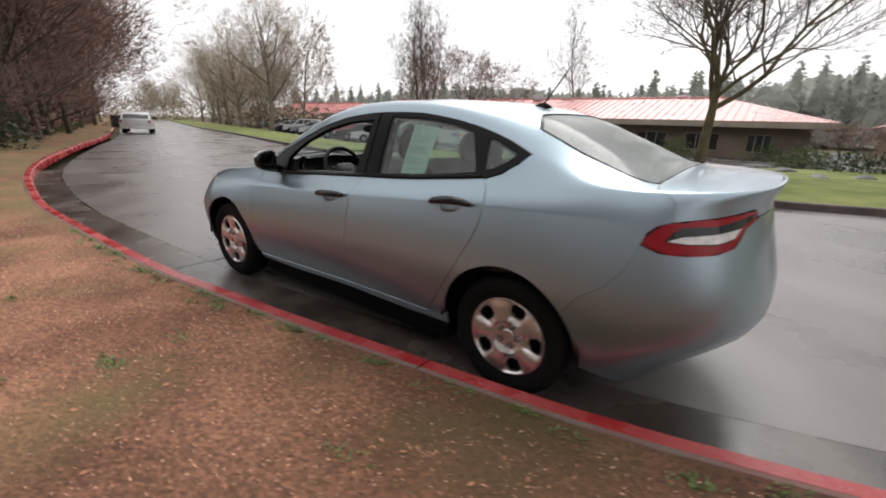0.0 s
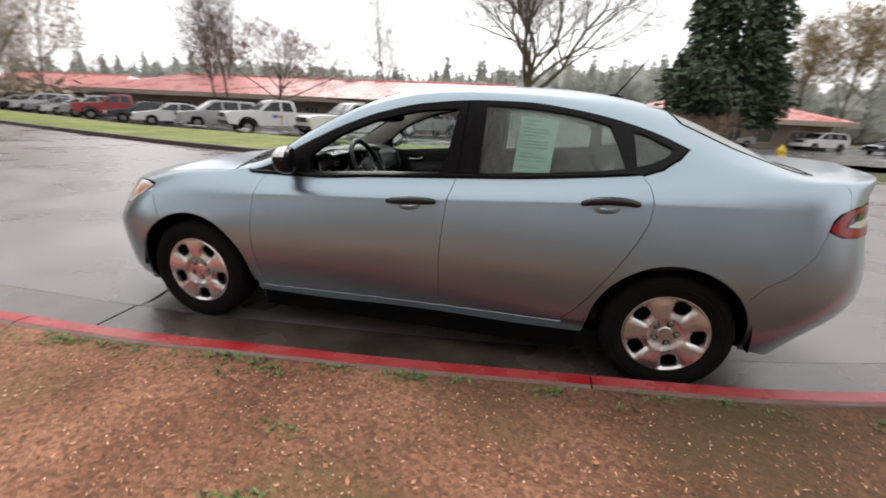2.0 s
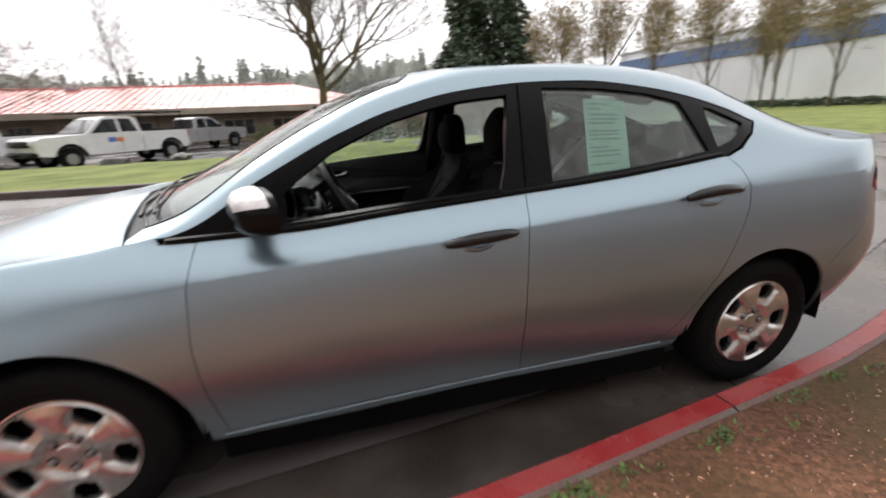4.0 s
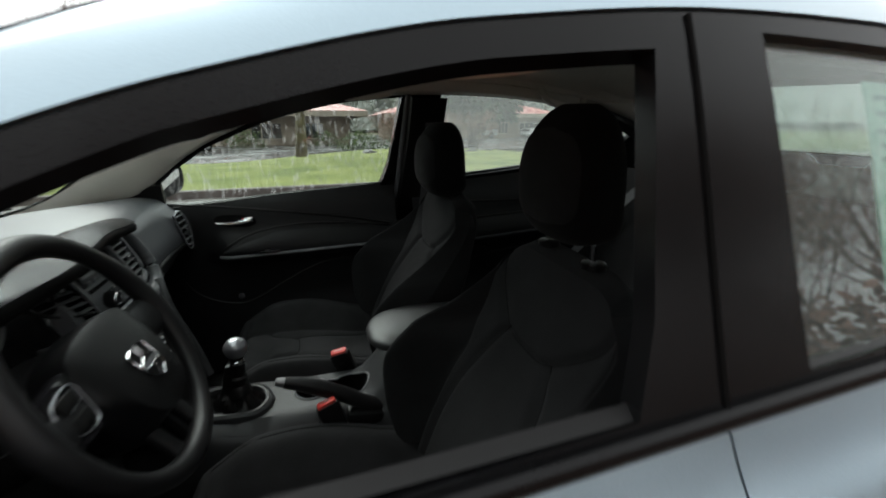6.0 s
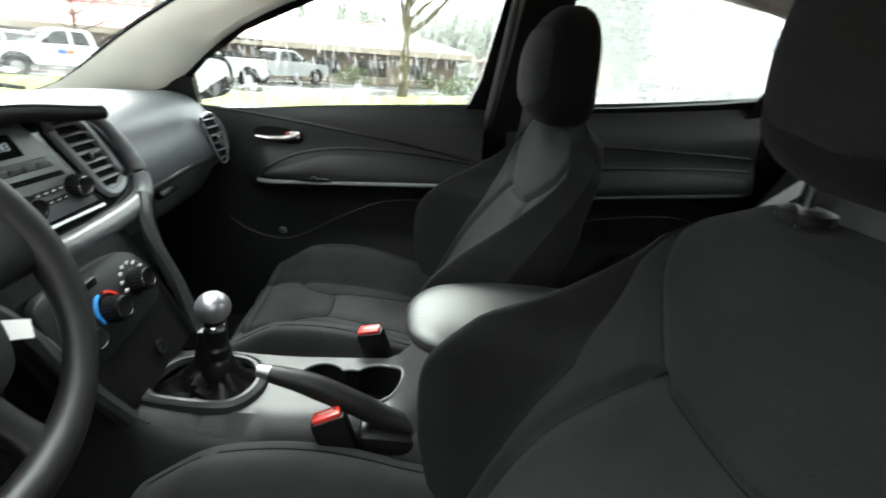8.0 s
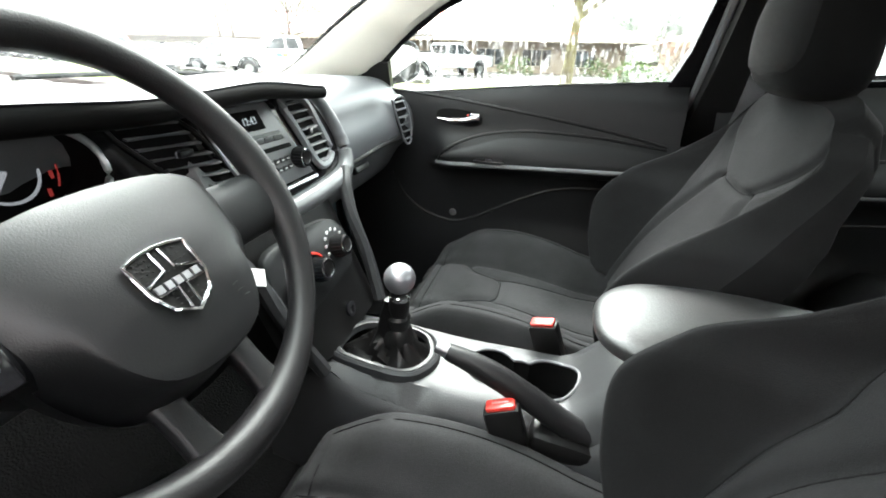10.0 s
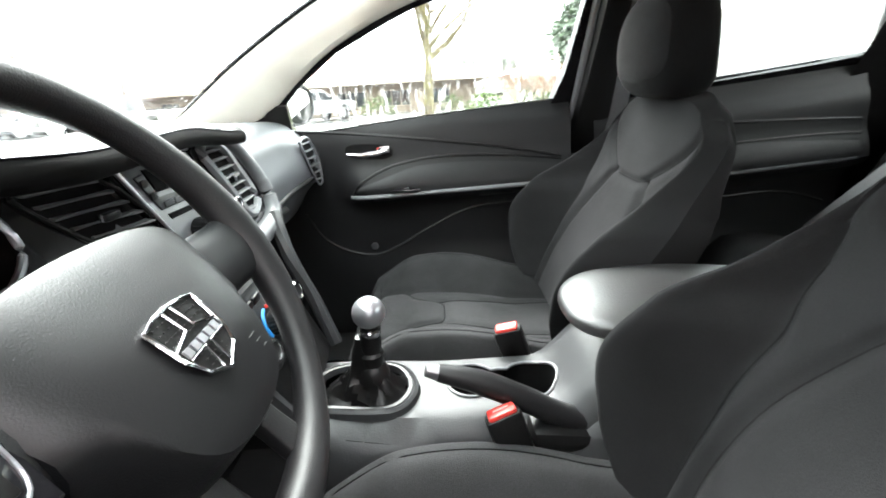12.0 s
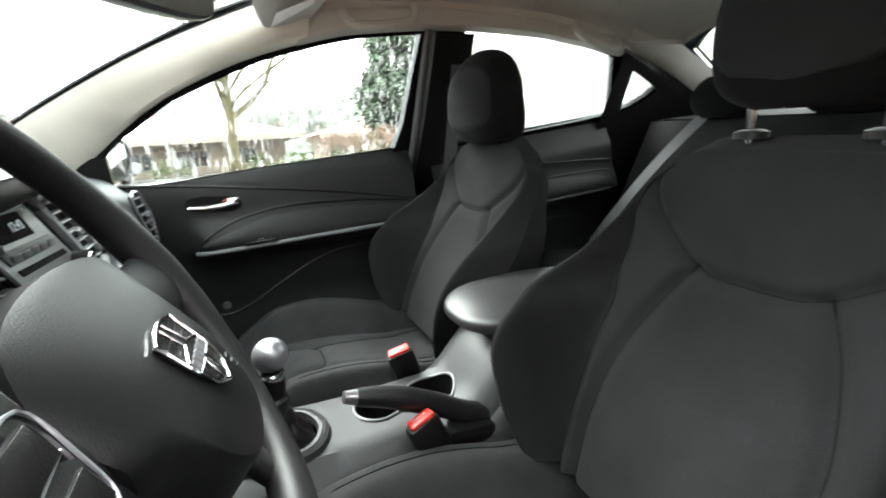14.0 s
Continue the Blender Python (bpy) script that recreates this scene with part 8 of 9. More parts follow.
for i in range(26):
    x = -17 - 1.9 * i
    s = 1.3 + 0.9 * ((i * 0.37) % 1)
    b = copy_thing(bush, pose(x, near_kerb(x) - 2.0 - 2.2 * ((i * 0.618) % 1), 0.15, 0, 0, 77 * i))
    b.scale = (s, s, s)
# ivy-clad trunks and brush at the wood's edge
def ivy_shape(rnd):
    z = rnd.uniform(0, 9)
    a = rnd.uniform(0, math.tau)
    r = (0.9 + 0.5 * noise.noise((z * 0.7, a, 0))) * (1.2 - 0.06 * z) * rnd.uniform(0.6, 1)
    return Vector((r * math.cos(a), r * math.sin(a), z)), Vector((math.cos(a), math.sin(a), 0.2))


for i, (x, y) in enumerate(((-17.0, -0.75), (-20.5, -0.3), (-14.0, -3.0))):
    t = leafy("ivy_tree", "dark ivy-covered trunk at the wood's edge", "tree", pose(x, y, 0.1), ivy_shape, 3200, 0.2, "ivy", 80 + i)
    s = Soup()
    s.stick(Vector((0, 0, -0.2)), Vector((0.2, 0.1, 11)), 0.3, 0.1, 8)
    part("trunk", s.mesh("trunk", True), "bark", t)


def brush_shape(rnd):
    x = rnd.uniform(-60, 18)
    d = rnd.uniform(2.2, 9) if x < -9 else rnd.uniform(7.5, 12)
    return Vector((x, near_kerb(x) - d, 0.15 + rnd.random() ** 1.6 * (2.6 if x < -15 else 2.0))), Vector((rnd.uniform(-1, 1), rnd.uniform(-1, 1), 0.6))


leafy("undergrowth", "tangled brown and green undergrowth of the wood", "undergrowth", Matrix(), brush_shape, 16000, 0.40, "twig_red", 90, kind="stuff")
leafy("ivy_cover", "low dark ivy on the wood floor", "undergrowth", Matrix(), lambda r: (lambda x: (Vector((x, near_kerb(x) - r.uniform(2.0, 8), 0.12 + 0.5 * r.random() ** 2)), Vector((r.uniform(-1, 1), r.uniform(-1, 1), 0.4))))(r.uniform(-45, -9)), 4500, 0.2, "hedge", 91, kind="stuff")

def far_brush_shape(rnd):
    x = rnd.uniform(-158, -52)
    return Vector((x, far_kerb(x) + rnd.uniform(9, 20) * (1 if x > -125 else rnd.uniform(-1.2, 1)), -0.1 + (3.0 if x > -110 else 5.0) * rnd.random() ** 1.5)), Vector((rnd.uniform(-1, 1), rnd.uniform(-1, 1), 0.6))


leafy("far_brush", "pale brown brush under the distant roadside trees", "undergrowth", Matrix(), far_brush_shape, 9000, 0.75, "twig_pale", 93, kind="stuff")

# distant conifer woods, mist put into their pale grey colour
rnd = random.Random(17)
soup = Soup()
for i in range(560):
    x, y = rnd.uniform(-150, 110), rnd.uniform(100, 140)
    conifer = rnd.random() < 0.55
    h = (rnd.uniform(9, 14.5) if conifer else rnd.uniform(7, 10.5)) + 1.6 * math.sin(x * 0.045) + 2.0 * ease(-60, 20, x) - 2.0 * ease(30, 60, x)
    r = h * (rnd.uniform(0.18, 0.30) if conifer else rnd.uniform(0.28, 0.40))
    # a ragged core, clothed in sprays
    tiers, rows = 9, []
    for j in range(tiers):
        z = j / (tiers - 1)
        w = 0.82 * r * ((1.04 - z) ** 0.85 if conifer else max(0.04, 1 - (2 * z - 0.9) ** 2) ** 0.5)
        rows.append(len(soup.v))
        for q in range(9):
            a = (q + 0.5 * (j % 2)) * math.tau / 9
            jag = rnd.uniform(0.75, 1.2)
            soup.v.append(Vector((x + w * jag * math.cos(a), y + w * jag * math.sin(a), h * (0.02 + 0.90 * z) + (0 if j == tiers - 1 else rnd.uniform(-0.04, 0.04) * h))))
    for p, q in zip(rows, rows[1:]):
        for k in range(9):
            soup.f.append((p + k, p + (k + 1) % 9, q + (k + 1) % 9, q + k))
    for k in range(110):
        z = rnd.random() ** 0.8
        w = r * ((1.03 - z) ** 0.8 if conifer else max(0.05, 1 - (2 * z - 0.9) ** 2) ** 0.5) * rnd.uniform(0.75, 1.1)
        a = rnd.uniform(-math.pi, 0.3)
        d = Vector((math.cos(a), math.sin(a), rnd.uniform(-0.5, 0.3 if conifer else 0.9))).normalized()
        c = Vector((x + w * math.cos(a), y + w * math.sin(a), h * z))
        soup.leaf(c - d * 0.5, d * rnd.uniform(0.5, 1.1), rnd.uniform(0.2, 0.42), Vector((rnd.uniform(-1, 1), rnd.uniform(-1, 1), 0.5)))
base = len(soup.v)
for i in range(326):
    x = -150 + 0.8 * i
    h = 13.8 + 1.6 * math.sin(x * 0.045) + 2.0 * ease(-60, 20, x) - 2.0 * ease(30, 60, x) + 0.8 * math.sin(x * 0.31) + rnd.uniform(-1, 1.2)
    soup.v += [Vector((x, 141, -1)), Vector((x, 143 + rnd.uniform(-0.5, 0.5), h * 0.6)), Vector((x, 146 + rnd.uniform(-0.5, 0.5), h))]
for i in range(325):
    for k in range(2):
        q = base + 3 * i + k
        soup.f.append((q, q + 3, q + 4, q + 1))
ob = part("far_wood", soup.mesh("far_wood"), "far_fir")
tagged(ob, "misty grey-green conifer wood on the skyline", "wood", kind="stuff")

# ---- buildings ----
# Red paled for the white sky that the metal would reflect.
M["red_roof"] = material("red_metal_roof", (0.60, 0.25, 0.23), rough=0.32, scale=0.6, var=0.12, metal=0.0, spec=0.6, rough_var=0.08)
M["tan_wall"] = material("tan_wall", (0.22, 0.175, 0.13), rough=0.9, scale=0.8, var=0.15, bump=0.004, fine=20)
M["fascia"] = material("beige_fascia", (0.34, 0.29, 0.23), rough=0.7, scale=1, var=0.1)
M["dark_glass"] = material("dark_window_glass", (0.02, 0.022, 0.024), rough=0.06, var=0.3, scale=2)
M["white_wall"] = material("white_wall_panels", (0.66, 0.67, 0.69), rough=0.6, scale=0.15, var=0.06)
M["blue_band"] = material("blue_band", (0.09, 0.14, 0.26), rough=0.5, scale=0.4, var=0.1)
M["grey_roof"] = material("grey_coping", (0.45, 0.46, 0.47), rough=0.5, scale=0.5, var=0.1)


def low_building(x0, x1, y0, y1, eave, ridge, base, hip_left=True, windows=8):
    """A long low house with a hipped seamed metal roof."""
    b = thing("low_building", "long low tan building with a red metal roof", "building")
    bm = bmesh.new()
    block(bm, (x1 - x0, y1 - y0, eave - base + 0.25), ((x0 + x1) / 2, (y0 + y1) / 2, (eave + base) / 2 + 0.05))
    part("wall", bm, "tan_wall", b)
    o, ym = 1.3, (y0 + y1) / 2
    hip = (y1 - y0) / 2
    A = [(x0 - o, y0 - o, eave), (x1 + o, y0 - o, eave), (x1 + o, y1 + o, eave), (x0 - o, y1 + o, eave)]
    R = [((x0 + hip) if hip_left else (x0 - o), ym, ridge), (x1 - hip, ym, ridge)]
    bm = bmesh.new()
    va = [bm.verts.new(p) for p in A]
    vr = [bm.verts.new(p) for p in R]
    for f in ((va[0], va[1], vr[1], vr[0]), (va[1], va[2], vr[1]), (va[2], va[3], vr[0], vr[1]), (va[3], va[0], vr[0])):
        bm.faces.new(f)
    bmesh.ops.recalc_face_normals(bm, faces=bm.faces)
    roof = part("roof", bm, "red_roof", b, "faded red standing-seam metal roof", smooth=False)
    s = Soup()
    n = int((x1 - x0) / 0.55)
    for i in range(n + 1):
        x = x0 - o + (x1 - x0 + 2 * o) * i / n
        k = min(1.0, (x - (x0 - o)) / (hip + o) if hip_left else 1.0, ((x1 + o) - x) / (hip + o))
        top = Vector((x, y0 - o + (ym - y0 + o) * k, eave + (ridge - eave) * k + 0.03))
        s.stick(Vector((x, y0 - o, eave + 0.03)), top, 0.035, 0.035, 4)
    seam = part("roof_seams", s.mesh("roof_seams"), "red_roof", roof)
    seam["kind"] = "stuff"
    bm = bmesh.new()
    block(bm, (R[1][0] - R[0][0], 0.3, 0.16), ((R[0][0] + R[1][0]) / 2, ym, ridge + 0.03), bevel=0.04)
    part("ridge_cap", bm, "red_roof", roof)
    bm = bmesh.new()
    block(bm, (x1 - x0 + 2 * o, 0.08, 0.42), ((x0 + x1) / 2, y0 - o - 0.0, eave - 0.22))
    part("fascia", bm, "fascia", b)
    bm = bmesh.new()
    block(bm, (0.08, y1 - y0 + 2 * o, 0.42), (x1 + o, ym, eave - 0.22))
    part("fascia", bm, "fascia", b)
    step = (x1 - x0 - 3) / windows
    for i in range(windows):
        xc = x0 + 2 + step * (i + 0.5)
        w = step * (0.62 if i % 3 else 0.4)
        bm = bmesh.new()
        block(bm, (w, 0.12, 1.25), (xc, y0 - 0.03, base + 1.25))
        win = part("window", bm, "fascia", b)
        for k in range(3):
            bm = bmesh.new()
            block(bm, (w / 3 - 0.08, 0.06, 1.1), (xc - w / 3 + w / 3 * k, y0 - 0.08, base + 1.25))
            part("pane", bm, "dark_glass", win)
    return b


low_building(-46, 3.4, 36, 48, 2.35, 4.35, -0.4, windows=13)
low_building(-78, -50, 44, 54, 2.3, 4.4, -0.4, windows=6)
low_building(9.0, 27, 46, 57, 2.4, 4.4, -0.4, windows=5)
for x, y in ((-19.5, 41.5), (-6.0, 43.5)):
    bm = bmesh.new()
    block(bm, (0.9, 0.7, 0.5), (x, y, 4.45), bevel=0.05)
    part("roof_vent", bm, "grey_roof")
    tagged(bpy.data.objects[[o.name for o in scene.objects if o.name.startswith("roof_vent")][-1]], "grey metal ventilator on the red roof", "ventilator")
white = thing("white_building", "large white hall with a blue band under the roof", "building")
bm = bmesh.new()
block(bm, (40, 62, 11.5), (82, 52, 5.6))
part("wall", bm, "white_wall", white)
bm = bmesh.new()
block(bm, (0.3, 62.2, 2.1), (61.9, 52, 9.0))
block(bm, (40.2, 0.3, 2.1), (82, 20.9, 9.0))
part("band", bm, "blue_band", white)
bm = bmesh.new()
block(bm, (40.6, 62.6, 0.35), (82, 52, 11.5), bevel=0.05)
part("roof", bm, "grey_roof", white)
for i in range(11):
    bm = bmesh.new()
    block(bm, (0.08, 0.10, 11.2), (61.97, 23.0 + 5.8 * i, 5.6))
    part("panel_joint", bm, "grey_roof", white)
leafy("hedge", "low dark clipped hedge below the white building", "hedge", Matrix(), lambda r: (Vector((r.uniform(52, 58) , r.uniform(16, 70), 0.3 + 0.9 * r.random())), Vector((-1, 0, 0.3))), 9000, 0.42, "ivy", 95, kind="stuff")

# ---- vehicles in the lot and on the road ----
M["white_paint"] = material("white_vehicle_paint", (0.68, 0.68, 0.69), rough=0.3, coat=0.5, var=0.05)
M["silver_paint"] = material("silver_vehicle_paint", (0.36, 0.36, 0.37), rough=0.32, metal=0.5, coat=0.5, var=0.05)
M["dark_paint"] = material("dark_vehicle_paint", (0.03, 0.033, 0.045), rough=0.25, coat=0.6, var=0.05)
M["maroon_paint"] = material("red_vehicle_paint", (0.32, 0.03, 0.035), rough=0.28, coat=0.6, var=0.05)
M["green_paint"] = material("green_vehicle_paint", (0.05, 0.11, 0.08), rough=0.28, coat=0.6, var=0.05)
M["sticker_blue"] = material("blue_door_mark", (0.08, 0.16, 0.5), rough=0.5)
M["sticker_orange"] = material("orange_door_mark", (0.65, 0.20, 0.06), rough=0.5)


def extrude_side(bm, profile, width, taper=0.0, zmid=0.9, top=2.0):
    """A body from a side outline (x, z); its sides lean in above zmid."""
    loops = []
    for s in (-1, -0.93, 0.93, 1):
        inner = 0.985 if abs(s) == 1 else 1.0
        loop = []
        for x, z in profile:
            lean = taper * max(0, z - zmid)
            cx = sum(p[0] for p in profile) / len(profile)
            loop.append(Vector((cx + (x - cx) * inner, math.copysign(width / 2 * abs(s) - lean * abs(s), s), zmid + (z - zmid) * (inner if z > zmid else 1))))
        loops.append(loop)
    rings(bm, loops)
    bmesh.ops.recalc_face_normals(bm, faces=bm.faces)
    return bm


def vehicle(name, label, kind, mat, at, group="vehicles in the lot", marks=False):
    """A parked road vehicle; the nose points to -x. kind: pickup, suv or saloon."""
    v = thing(name, label, {"pickup": "pickup", "suv": "car", "saloon": "car"}[kind], group, at=at)
    L, W, wb, r = {"pickup": (5.6, 1.98, 3.6, 0.38), "suv": (4.7, 1.82, 2.75, 0.36), "saloon": (4.6, 1.8, 2.7, 0.32)}[kind]
    if kind == "pickup":
        low = [(-2.75, 0.55), (-2.8, 0.75), (-2.78, 1.08), (-2.6, 1.16), (-1.2, 1.22), (2.8, 1.22), (2.83, 0.7), (2.7, 0.5), (2.35, 0.5), (2.25, 0.78), (1.95, 0.9), (1.65, 0.78), (1.5, 0.48), (-1.25, 0.48), (-1.4, 0.78), (-1.75, 0.9), (-2.1, 0.78), (-2.22, 0.5)]
        cab = [(-1.25, 1.2), (-0.55, 1.76), (-0.3, 1.83), (0.55, 1.83), (0.78, 1.75), (0.86, 1.2)]
        glass_side = [[(-0.98, 1.24), (-0.45, 1.70), (-0.02, 1.74), (-0.02, 1.24)], [(0.08, 1.24), (0.08, 1.74), (0.55, 1.72), (0.70, 1.24)]]
        shield_x = ((-1.23, 1.24), (-0.57, 1.74))
        back_x = ((0.87, 1.26), (0.79, 1.70))
        axle = (-1.78, 1.93)
    elif kind == "suv":
        low = [(-2.25, 0.4), (-2.32, 0.7), (-2.25, 0.95), (-1.2, 1.06), (2.2, 1.06), (2.28, 0.7), (2.2, 0.4), (1.78, 0.4), (1.68, 0.7), (1.4, 0.78), (1.1, 0.7), (0.98, 0.36), (-0.98, 0.36), (-1.1, 0.7), (-1.4, 0.78), (-1.7, 0.7), (-1.8, 0.4)]
        cab = [(-1.2, 1.04), (-0.5, 1.62), (-0.2, 1.70), (1.9, 1.68), (2.05, 1.60), (2.22, 1.04)]
        glass_side = [[(-0.92, 1.1), (-0.38, 1.56), (0.05, 1.6), (0.05, 1.1)], [(0.13, 1.1), (0.13, 1.6), (1.0, 1.6), (1.0, 1.1)], [(1.1, 1.1), (1.1, 1.58), (1.8, 1.55), (1.98, 1.1)]]
        shield_x, back_x, axle = ((-1.18, 1.09), (-0.52, 1.59)), ((2.22, 1.12), (2.08, 1.56)), (-1.38, 1.38)
    else:
        low = [(-2.2, 0.35), (-2.28, 0.55), (-2.2, 0.75), (-1.1, 0.92), (1.5, 0.95), (2.2, 0.95), (2.28, 0.6), (2.2, 0.35), (1.72, 0.35), (1.62, 0.6), (1.35, 0.68), (1.08, 0.6), (0.98, 0.3), (-0.98, 0.3), (-1.08, 0.6), (-1.35, 0.68), (-1.62, 0.6), (-1.72, 0.35)]
        cab = [(-1.1, 0.9), (-0.3, 1.38), (0.1, 1.44), (0.7, 1.43), (1.2, 1.3), (1.8, 0.94)]
        glass_side = [[(-0.75, 0.96), (-0.2, 1.33), (0.2, 1.37), (0.2, 0.96)], [(0.28, 0.96), (0.28, 1.37), (0.75, 1.36), (1.15, 1.22), (1.4, 0.98)]]
        shield_x, back_x, axle = ((-1.06, 0.95), (-0.33, 1.36)), ((1.74, 0.98), (1.22, 1.28)), (-1.35, 1.35)
    part("body", extrude_side(bmesh.new(), low, W, 0.06, 0.8), mat, v)
    lean, zm = 0.24, low[3][1]
    part("cab", extrude_side(bmesh.new(), cab, W - 0.10, lean, zm), mat, v)
    for s in (-1, 1):
        for g in glass_side:
            bm = bmesh.new()
            slab(bm, g, lambda a, b, d: Vector((a, s * ((W - 0.10) / 2 - lean * max(0, b - zm) + 0.006 - d), b)), 0.02)
            part("side_window", bm, "dark_glass", v)
    for nm, (p, q) in (("windscreen", shield_x), ("rear_screen", back_x)):
        sg = -1 if nm == "windscreen" else 1
        bm = bmesh.new()
        slab(bm, [(-0.5, 0.04), (0.5, 0.04), (0.5, 0.98), (-0.5, 0.98)], lambda a, b, d: Vector((p[0] + (q[0] - p[0]) * b + sg * (0.012 - d), a * (W - 0.28 - 0.45 * b * (q[1] - p[1])), p[1] + (q[1] - p[1]) * b)), 0.02)
        part(nm, bm, "dark_glass", v)
    for i, x in enumerate(axle):
        for s in (-1, 1):
            m = Matrix.Translation((x, s * (W / 2 - 0.13), r)) @ Matrix.Rotation(radians(-90 * s), 4, "X")
            w = part("wheel", lathe(bmesh.new(), [(r * 0.52, -0.11), (r * 0.9, -0.12), (r, -0.09), (r, 0.09), (r * 0.9, 0.12), (r * 0.52, 0.11)], m, 22, False), "rubber", v)
            part("rim", lathe(bmesh.new(), [(r * 0.56, 0.10), (r * 0.50, 0.05), (r * 0.2, 0.075), (0.0, 0.08)], m, 14), "dark_satin", w)
    nose, tail = min(p[0] for p in low), max(p[0] for p in low)
    zl = low[2][1] - 0.12 if kind == "pickup" else low[2][1] - 0.1
    bm = bmesh.new()
    block(bm, (0.10, W - 0.62, 0.20), (nose - 0.01, 0, zl), bevel=0.02)
    part("grille", bm, "black_trim", v)
    bm = bmesh.new()
    block(bm, (0.16, W - 0.06, 0.17), (nose + 0.0, 0, low[0][1] + 0.06), bevel=0.04)
    part("front_bumper", bm, "black_trim" if kind == "pickup" else mat, v)
    bm = bmesh.new()
    block(bm, (0.16, W - 0.06, 0.16), (tail - 0.02, 0, low[0][1] + 0.05), bevel=0.04)
    part("rear_bumper", bm, "satin" if kind == "pickup" else mat, v)
    for s in (-1, 1):
        bm = bmesh.new()
        block(bm, (0.12, 0.26, 0.18), (nose + 0.02, s * (W / 2 - 0.20), zl + 0.01), bevel=0.03)
        part("headlamp", bm, "clear_lens", v)
        bm = bmesh.new()
        block(bm, (0.08, 0.14, 0.30 if kind != "saloon" else 0.16), (tail - 0.03, s * (W / 2 - 0.11), low[4][1] - (0.2 if kind != "saloon" else 0.14)), bevel=0.02)
        part("tail_lamp", bm, "red_lens", v)
        bm = bmesh.new()
        block(bm, (0.10, 0.20, 0.15), (shield_x[0][0] + 0.42, s * (W / 2 + 0.05), shield_x[0][1] + 0.10), bevel=0.03)
        part("door_mirror", bm, "black_trim", v)
        for x in ((-0.02, 0.80) if kind == "pickup" else (0.08, 1.0)):
            bm = bmesh.new()
            block(bm, (0.016, 0.01, 0.55), (x, s * (W / 2 + 0.001), 0.80))
            part("door_gap", bm, "liner", v)
        if kind == "pickup":
            for x in axle:
                bm = bmesh.new()
                tube(bm, [(x + 0.46 * math.cos(radians(a)), s * (W / 2 - 0.005), 0.42 + 0.46 * math.sin(radians(a))) for a in range(0, 181, 15)], 0.05, 6)
                part("wheel_flare", bm, "black_trim", v)
        if marks:
            bm = bmesh.new()
            block(bm, (0.28, 0.01, 0.17), (-0.35, s * (W / 2 + 0.004), 0.98))
            part("door_mark", bm, "sticker_blue", v)
            bm = bmesh.new()
            block(bm, (0.24, 0.01, 0.14), (-0.07, s * (W / 2 + 0.004), 0.97))
            part("door_mark", bm, "sticker_orange", v)
    if kind == "pickup":
        bm = bmesh.new()
        block(bm, (1.75, W - 0.3, 0.1), (1.85, 0, 1.24), bevel=0.02)
        part("bed_cover", bm, "liner", v)
    return v


heading = 50
vehicle("pickup_truck", "white pickup with a ladder rack and door marks", "pickup", "white_paint", pose(-8.7, 18.4, -0.17, 0, 0, heading), marks=True)
vehicle("pickup_truck", "white pickup with door marks beside its twin", "pickup", "white_paint", pose(-14.2, 19.9, -0.18, 0, 0, heading), marks=True)
vehicle("suv", "silver-grey utility car in the lot", "suv", "silver_paint", pose(-19.3, 21.6, -0.18, 0, 0, heading))
vehicle("pickup_truck", "silver pickup seen from behind near the building", "pickup", "silver_paint", pose(-7.6, 27.5, -0.22, 0, 0, 232))
lot = (("saloon", "white_paint"), ("saloon", "dark_paint"), ("pickup", "maroon_paint"), ("suv", "silver_paint"), ("saloon", "white_paint"), ("saloon", "silver_paint"), ("suv", "white_paint"), ("saloon", "dark_paint"), ("saloon", "white_paint"), ("suv", "green_paint"), ("saloon", "silver_paint"), ("suv", "white_paint"))
for i, (k, mt) in enumerate(lot):
    x = -23.2 - 3.6 * i
    vehicle({"saloon": "saloon_car", "suv": "suv", "pickup": "pickup_truck"}[k], {"white_paint": "white", "dark_paint": "dark", "maroon_paint": "red", "silver_paint": "silver", "green_paint": "dark green"}[mt] + " " + {"saloon": "saloon car", "suv": "utility car", "pickup": "pickup"}[k] + " parked in the wet lot", k, mt, pose(x, verge_back(x) + 4.2, -0.2, 0, 0, heading))
for i, (k, mt) in enumerate((("saloon", "silver_paint"), ("suv", "white_paint"), ("saloon", "dark_paint"), ("suv", "dark_paint"))):
    vehicle("parked_car", {"silver_paint": "silver", "white_paint": "white", "dark_paint": "dark"}[mt] + " car parked far across the lot", k, mt, pose(21 + 5.0 * i, 47 - 1.5 * i, -0.25, 0, 0, 20))
far_car = vehicle("saloon_car", "white saloon with an open door ahead on the road", "saloon", "white_paint", pose(-34.6, 9.4, 0.04, 0, 0, -22), group="cars on the road")
bm = bmesh.new()
block(bm, (0.95, 0.07, 0.85), (-0.55, -1.25, 0.72), (0, 0, 62), bevel=0.03)
part("open_door", bm, "dark_paint", far_car)
# rack over the first pickup's bed
rack = thing("ladder_rack", "black steel rack over the pickup's bed", "rack", at=pose(-8.7, 18.4, -0.17, 0, 0, heading))
for x in (0.95, 2.7):
    for s in (-0.8, 0.8):
        part("rack_post", tube(bmesh.new(), [(x, s, 1.2), (x, s, 1.95)], 0.025, 6), "black_trim", rack)
    part("rack_bar", tube(bmesh.new(), [(x, -0.85, 1.95), (x, 0.85, 1.95)], 0.025, 6), "black_trim", rack)
for s in (-0.8, 0.8):
    part("rack_rail", tube(bmesh.new(), [(-1.2, s, 1.97), (2.8, s, 1.97)], 0.025, 6), "black_trim", rack)

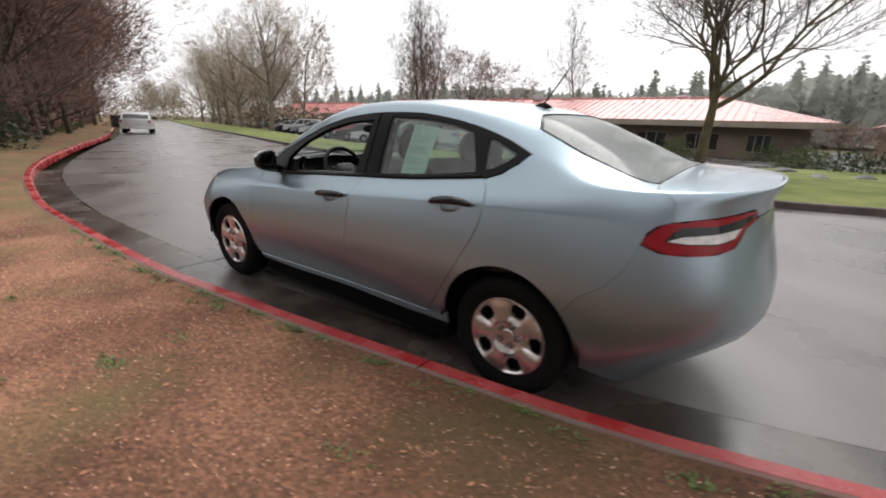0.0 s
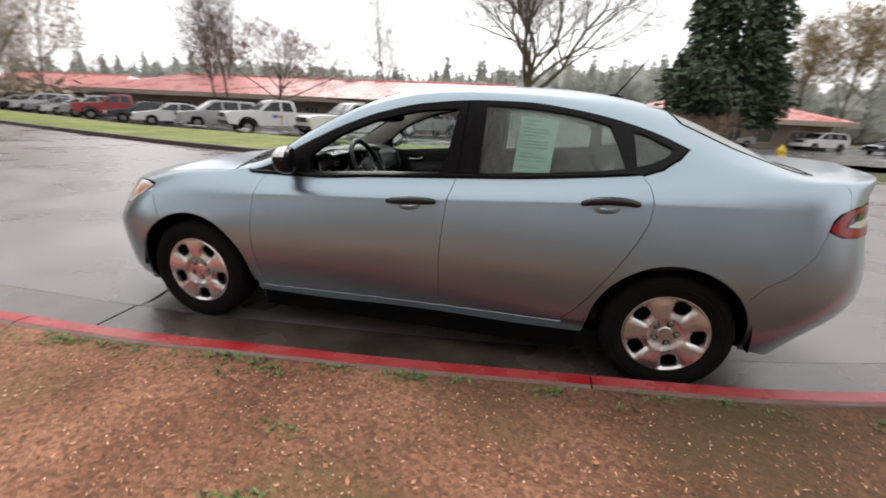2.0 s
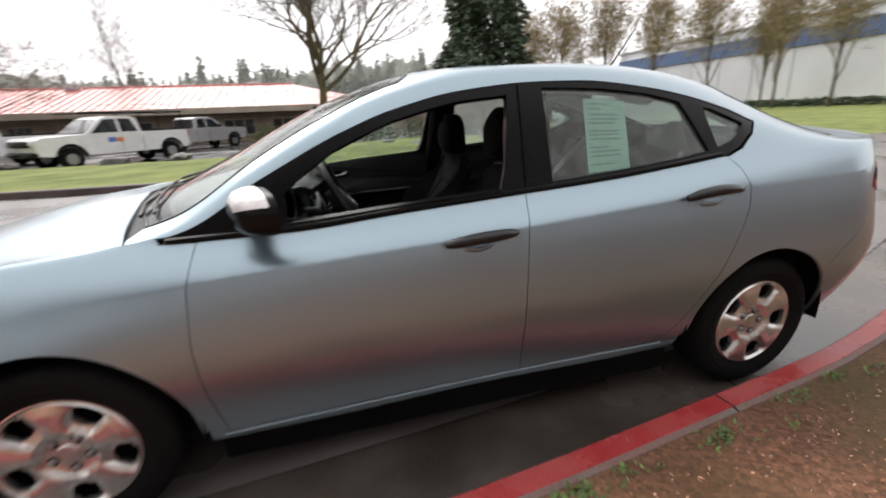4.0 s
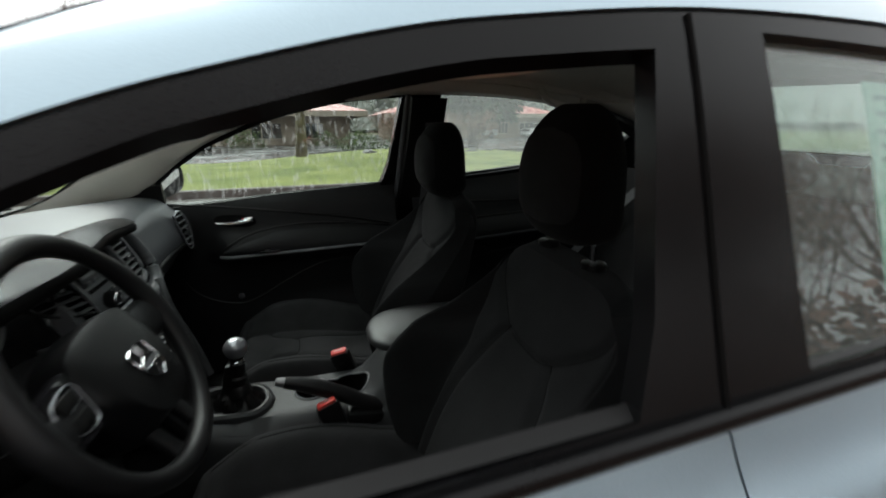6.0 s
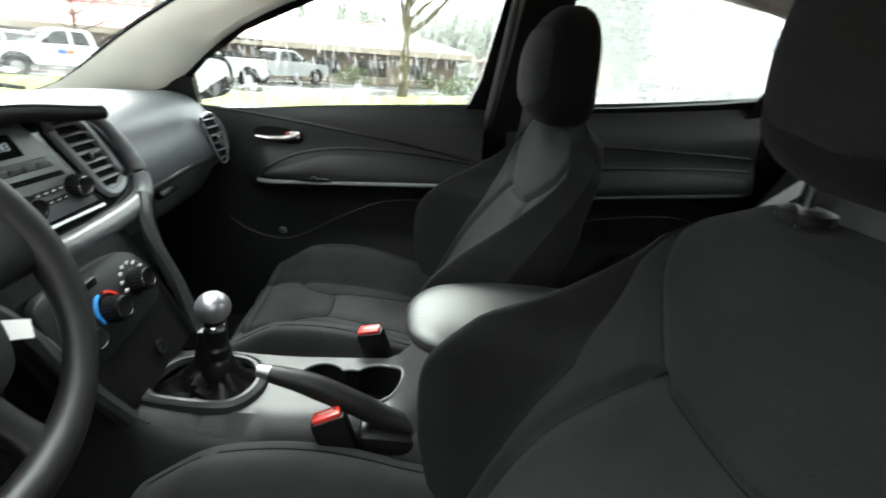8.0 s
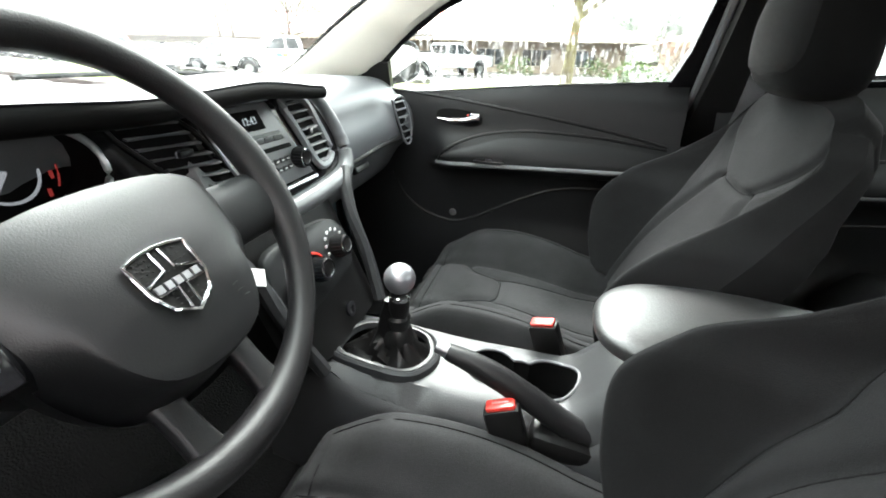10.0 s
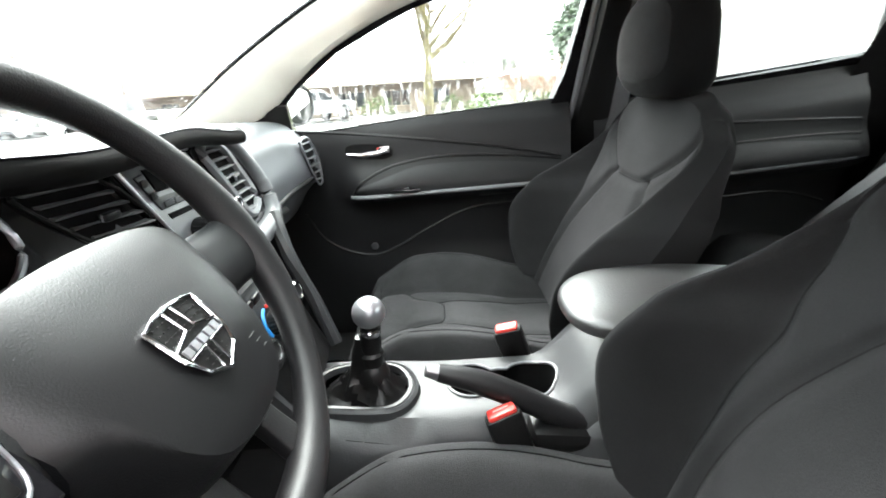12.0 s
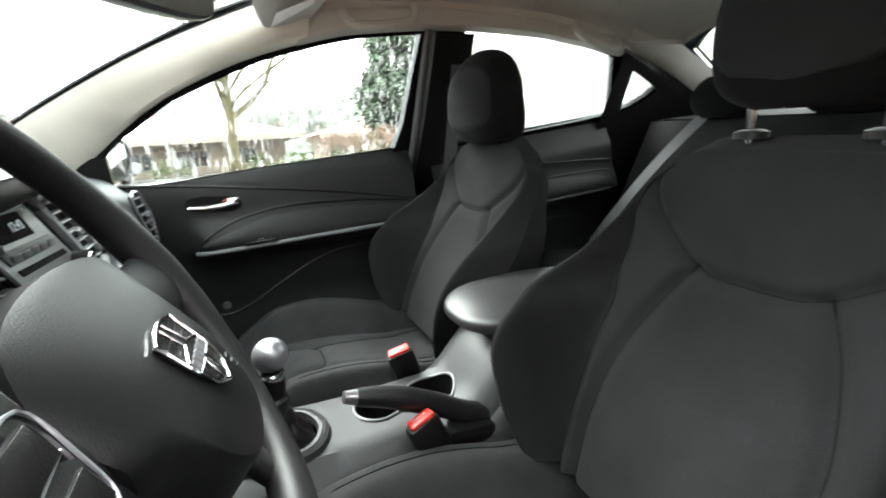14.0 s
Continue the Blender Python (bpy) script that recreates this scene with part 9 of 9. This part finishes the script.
# yellow hydrant on the verge
M["hydrant"] = material("yellow_hydrant_paint", (0.62, 0.42, 0.03), rough=0.45, var=0.15, scale=8)
hyd = thing("hydrant", "yellow fire hydrant on the grass verge", "hydrant", at=pose(9.15, 15.4, 0.02))
part("barrel", lathe(bmesh.new(), [(0.16, 0), (0.16, 0.06), (0.11, 0.08), (0.11, 0.55), (0.14, 0.57), (0.14, 0.62), (0.12, 0.70), (0.05, 0.78), (0.04, 0.84)], Matrix(), 18), "hydrant", hyd)
for a in (0, 90, 180):
    part("outlet", lathe(bmesh.new(), [(0.06, 0.08), (0.06, 0.17), (0.045, 0.19)], pose(0, 0, 0.45, 90, 0, a), 12), "hydrant", hyd)
# dark rocks and logs along the lawn edge
rnd = random.Random(29)
M["rock"] = material("dark_wet_rock", (0.06, 0.055, 0.05), rough=0.55, var=0.4, scale=5, bump=0.02, fine=12)
for i, (x, y) in enumerate(((3.2, 15.2), (4.4, 16.2), (5.4, 17.0), (6.6, 16.6), (7.6, 17.6), (2.4, 17.8), (-13.2, 15.6), (-10.8, 15.6), (-7.4, 15.2), (-5.4, 15.5), (-16.4, 16.3))):
    bm = bmesh.new()
    bmesh.ops.create_icosphere(bm, subdivisions=2, radius=1.0)
    for v in bm.verts:
        v.co = Vector((v.co.x * 0.5, v.co.y * 0.3, v.co.z * 0.17)) * (1 + 0.5 * noise.noise(v.co * 1.6 + Vector((i * 7, 0, 0))))
    o = part("rock", bm, "rock")
    o.matrix_basis = pose(x, y, 0.10, 0, 0, rnd.uniform(0, 180))
    tagged(o, "dark wet rock at the edge of the grass", "rock", "rocks along the grass")

# ---- litter and weeds on the bank ----
rnd = random.Random(33)


def scatter(name, label, category, count, mat, size, place, flat=0.35, blades=1):
    soup = Soup()
    for _ in range(count):
        c = place(rnd)
        for _ in range(blades):
            a = rnd.uniform(0, math.tau)
            d = Vector((math.cos(a), math.sin(a), rnd.uniform(-0.1, 1) * flat)).normalized() * size * rnd.uniform(0.5, 1.6)
            soup.leaf(c, d, size * rnd.uniform(0.15, 0.35), Vector((rnd.uniform(-0.5, 0.5), rnd.uniform(-0.5, 0.5), 1)))
    ob = part(name, soup.mesh(name), mat)
    return tagged(ob, label, category, kind="stuff")


def bank_point(x, d):
    return Vector((x, near_kerb(x) - d, road_z(x, near_kerb(x)) + 0.036 + bank_z(x, d)))


scatter("bark_chips", "reddish bark chips strewn over the bank", "bark chips", 16000, "chip", 0.013, lambda r: bank_point(r.uniform(-5, 4), 0.25 + 3.2 * r.random()), 0.3)
scatter("dead_leaves", "brown dead leaves on the earth bank", "leaves", 3200, "leaf_litter", 0.026, lambda r: bank_point(r.uniform(-9, 5), 0.3 + 5 * r.random()), 0.4)
heads = [(rnd.uniform(-3.5, 4.2), 0.15 + abs(rnd.gauss(0, 0.06))) for _ in range(62)] + [(rnd.uniform(-4, 4), rnd.uniform(0.3, 2.4)) for _ in range(26)]
def weed_place(r):
    x, d = heads[r.randrange(len(heads))]
    return bank_point(x + r.gauss(0, 0.05), max(0.145, d + r.gauss(0, 0.025)))
scatter("weeds", "small green weeds along the kerb", "weeds", 1200, "weed", 0.022, weed_place, 0.9, 2)
scatter("moss", "short moss and grass patches on the bank", "moss", 2600, "weed", 0.010, lambda r: (lambda k: bank_point(k[0] + r.gauss(0, 0.22), max(0.15, k[1] + r.gauss(0, 0.16))))(heads[r.randrange(62, len(heads))]), 0.9)
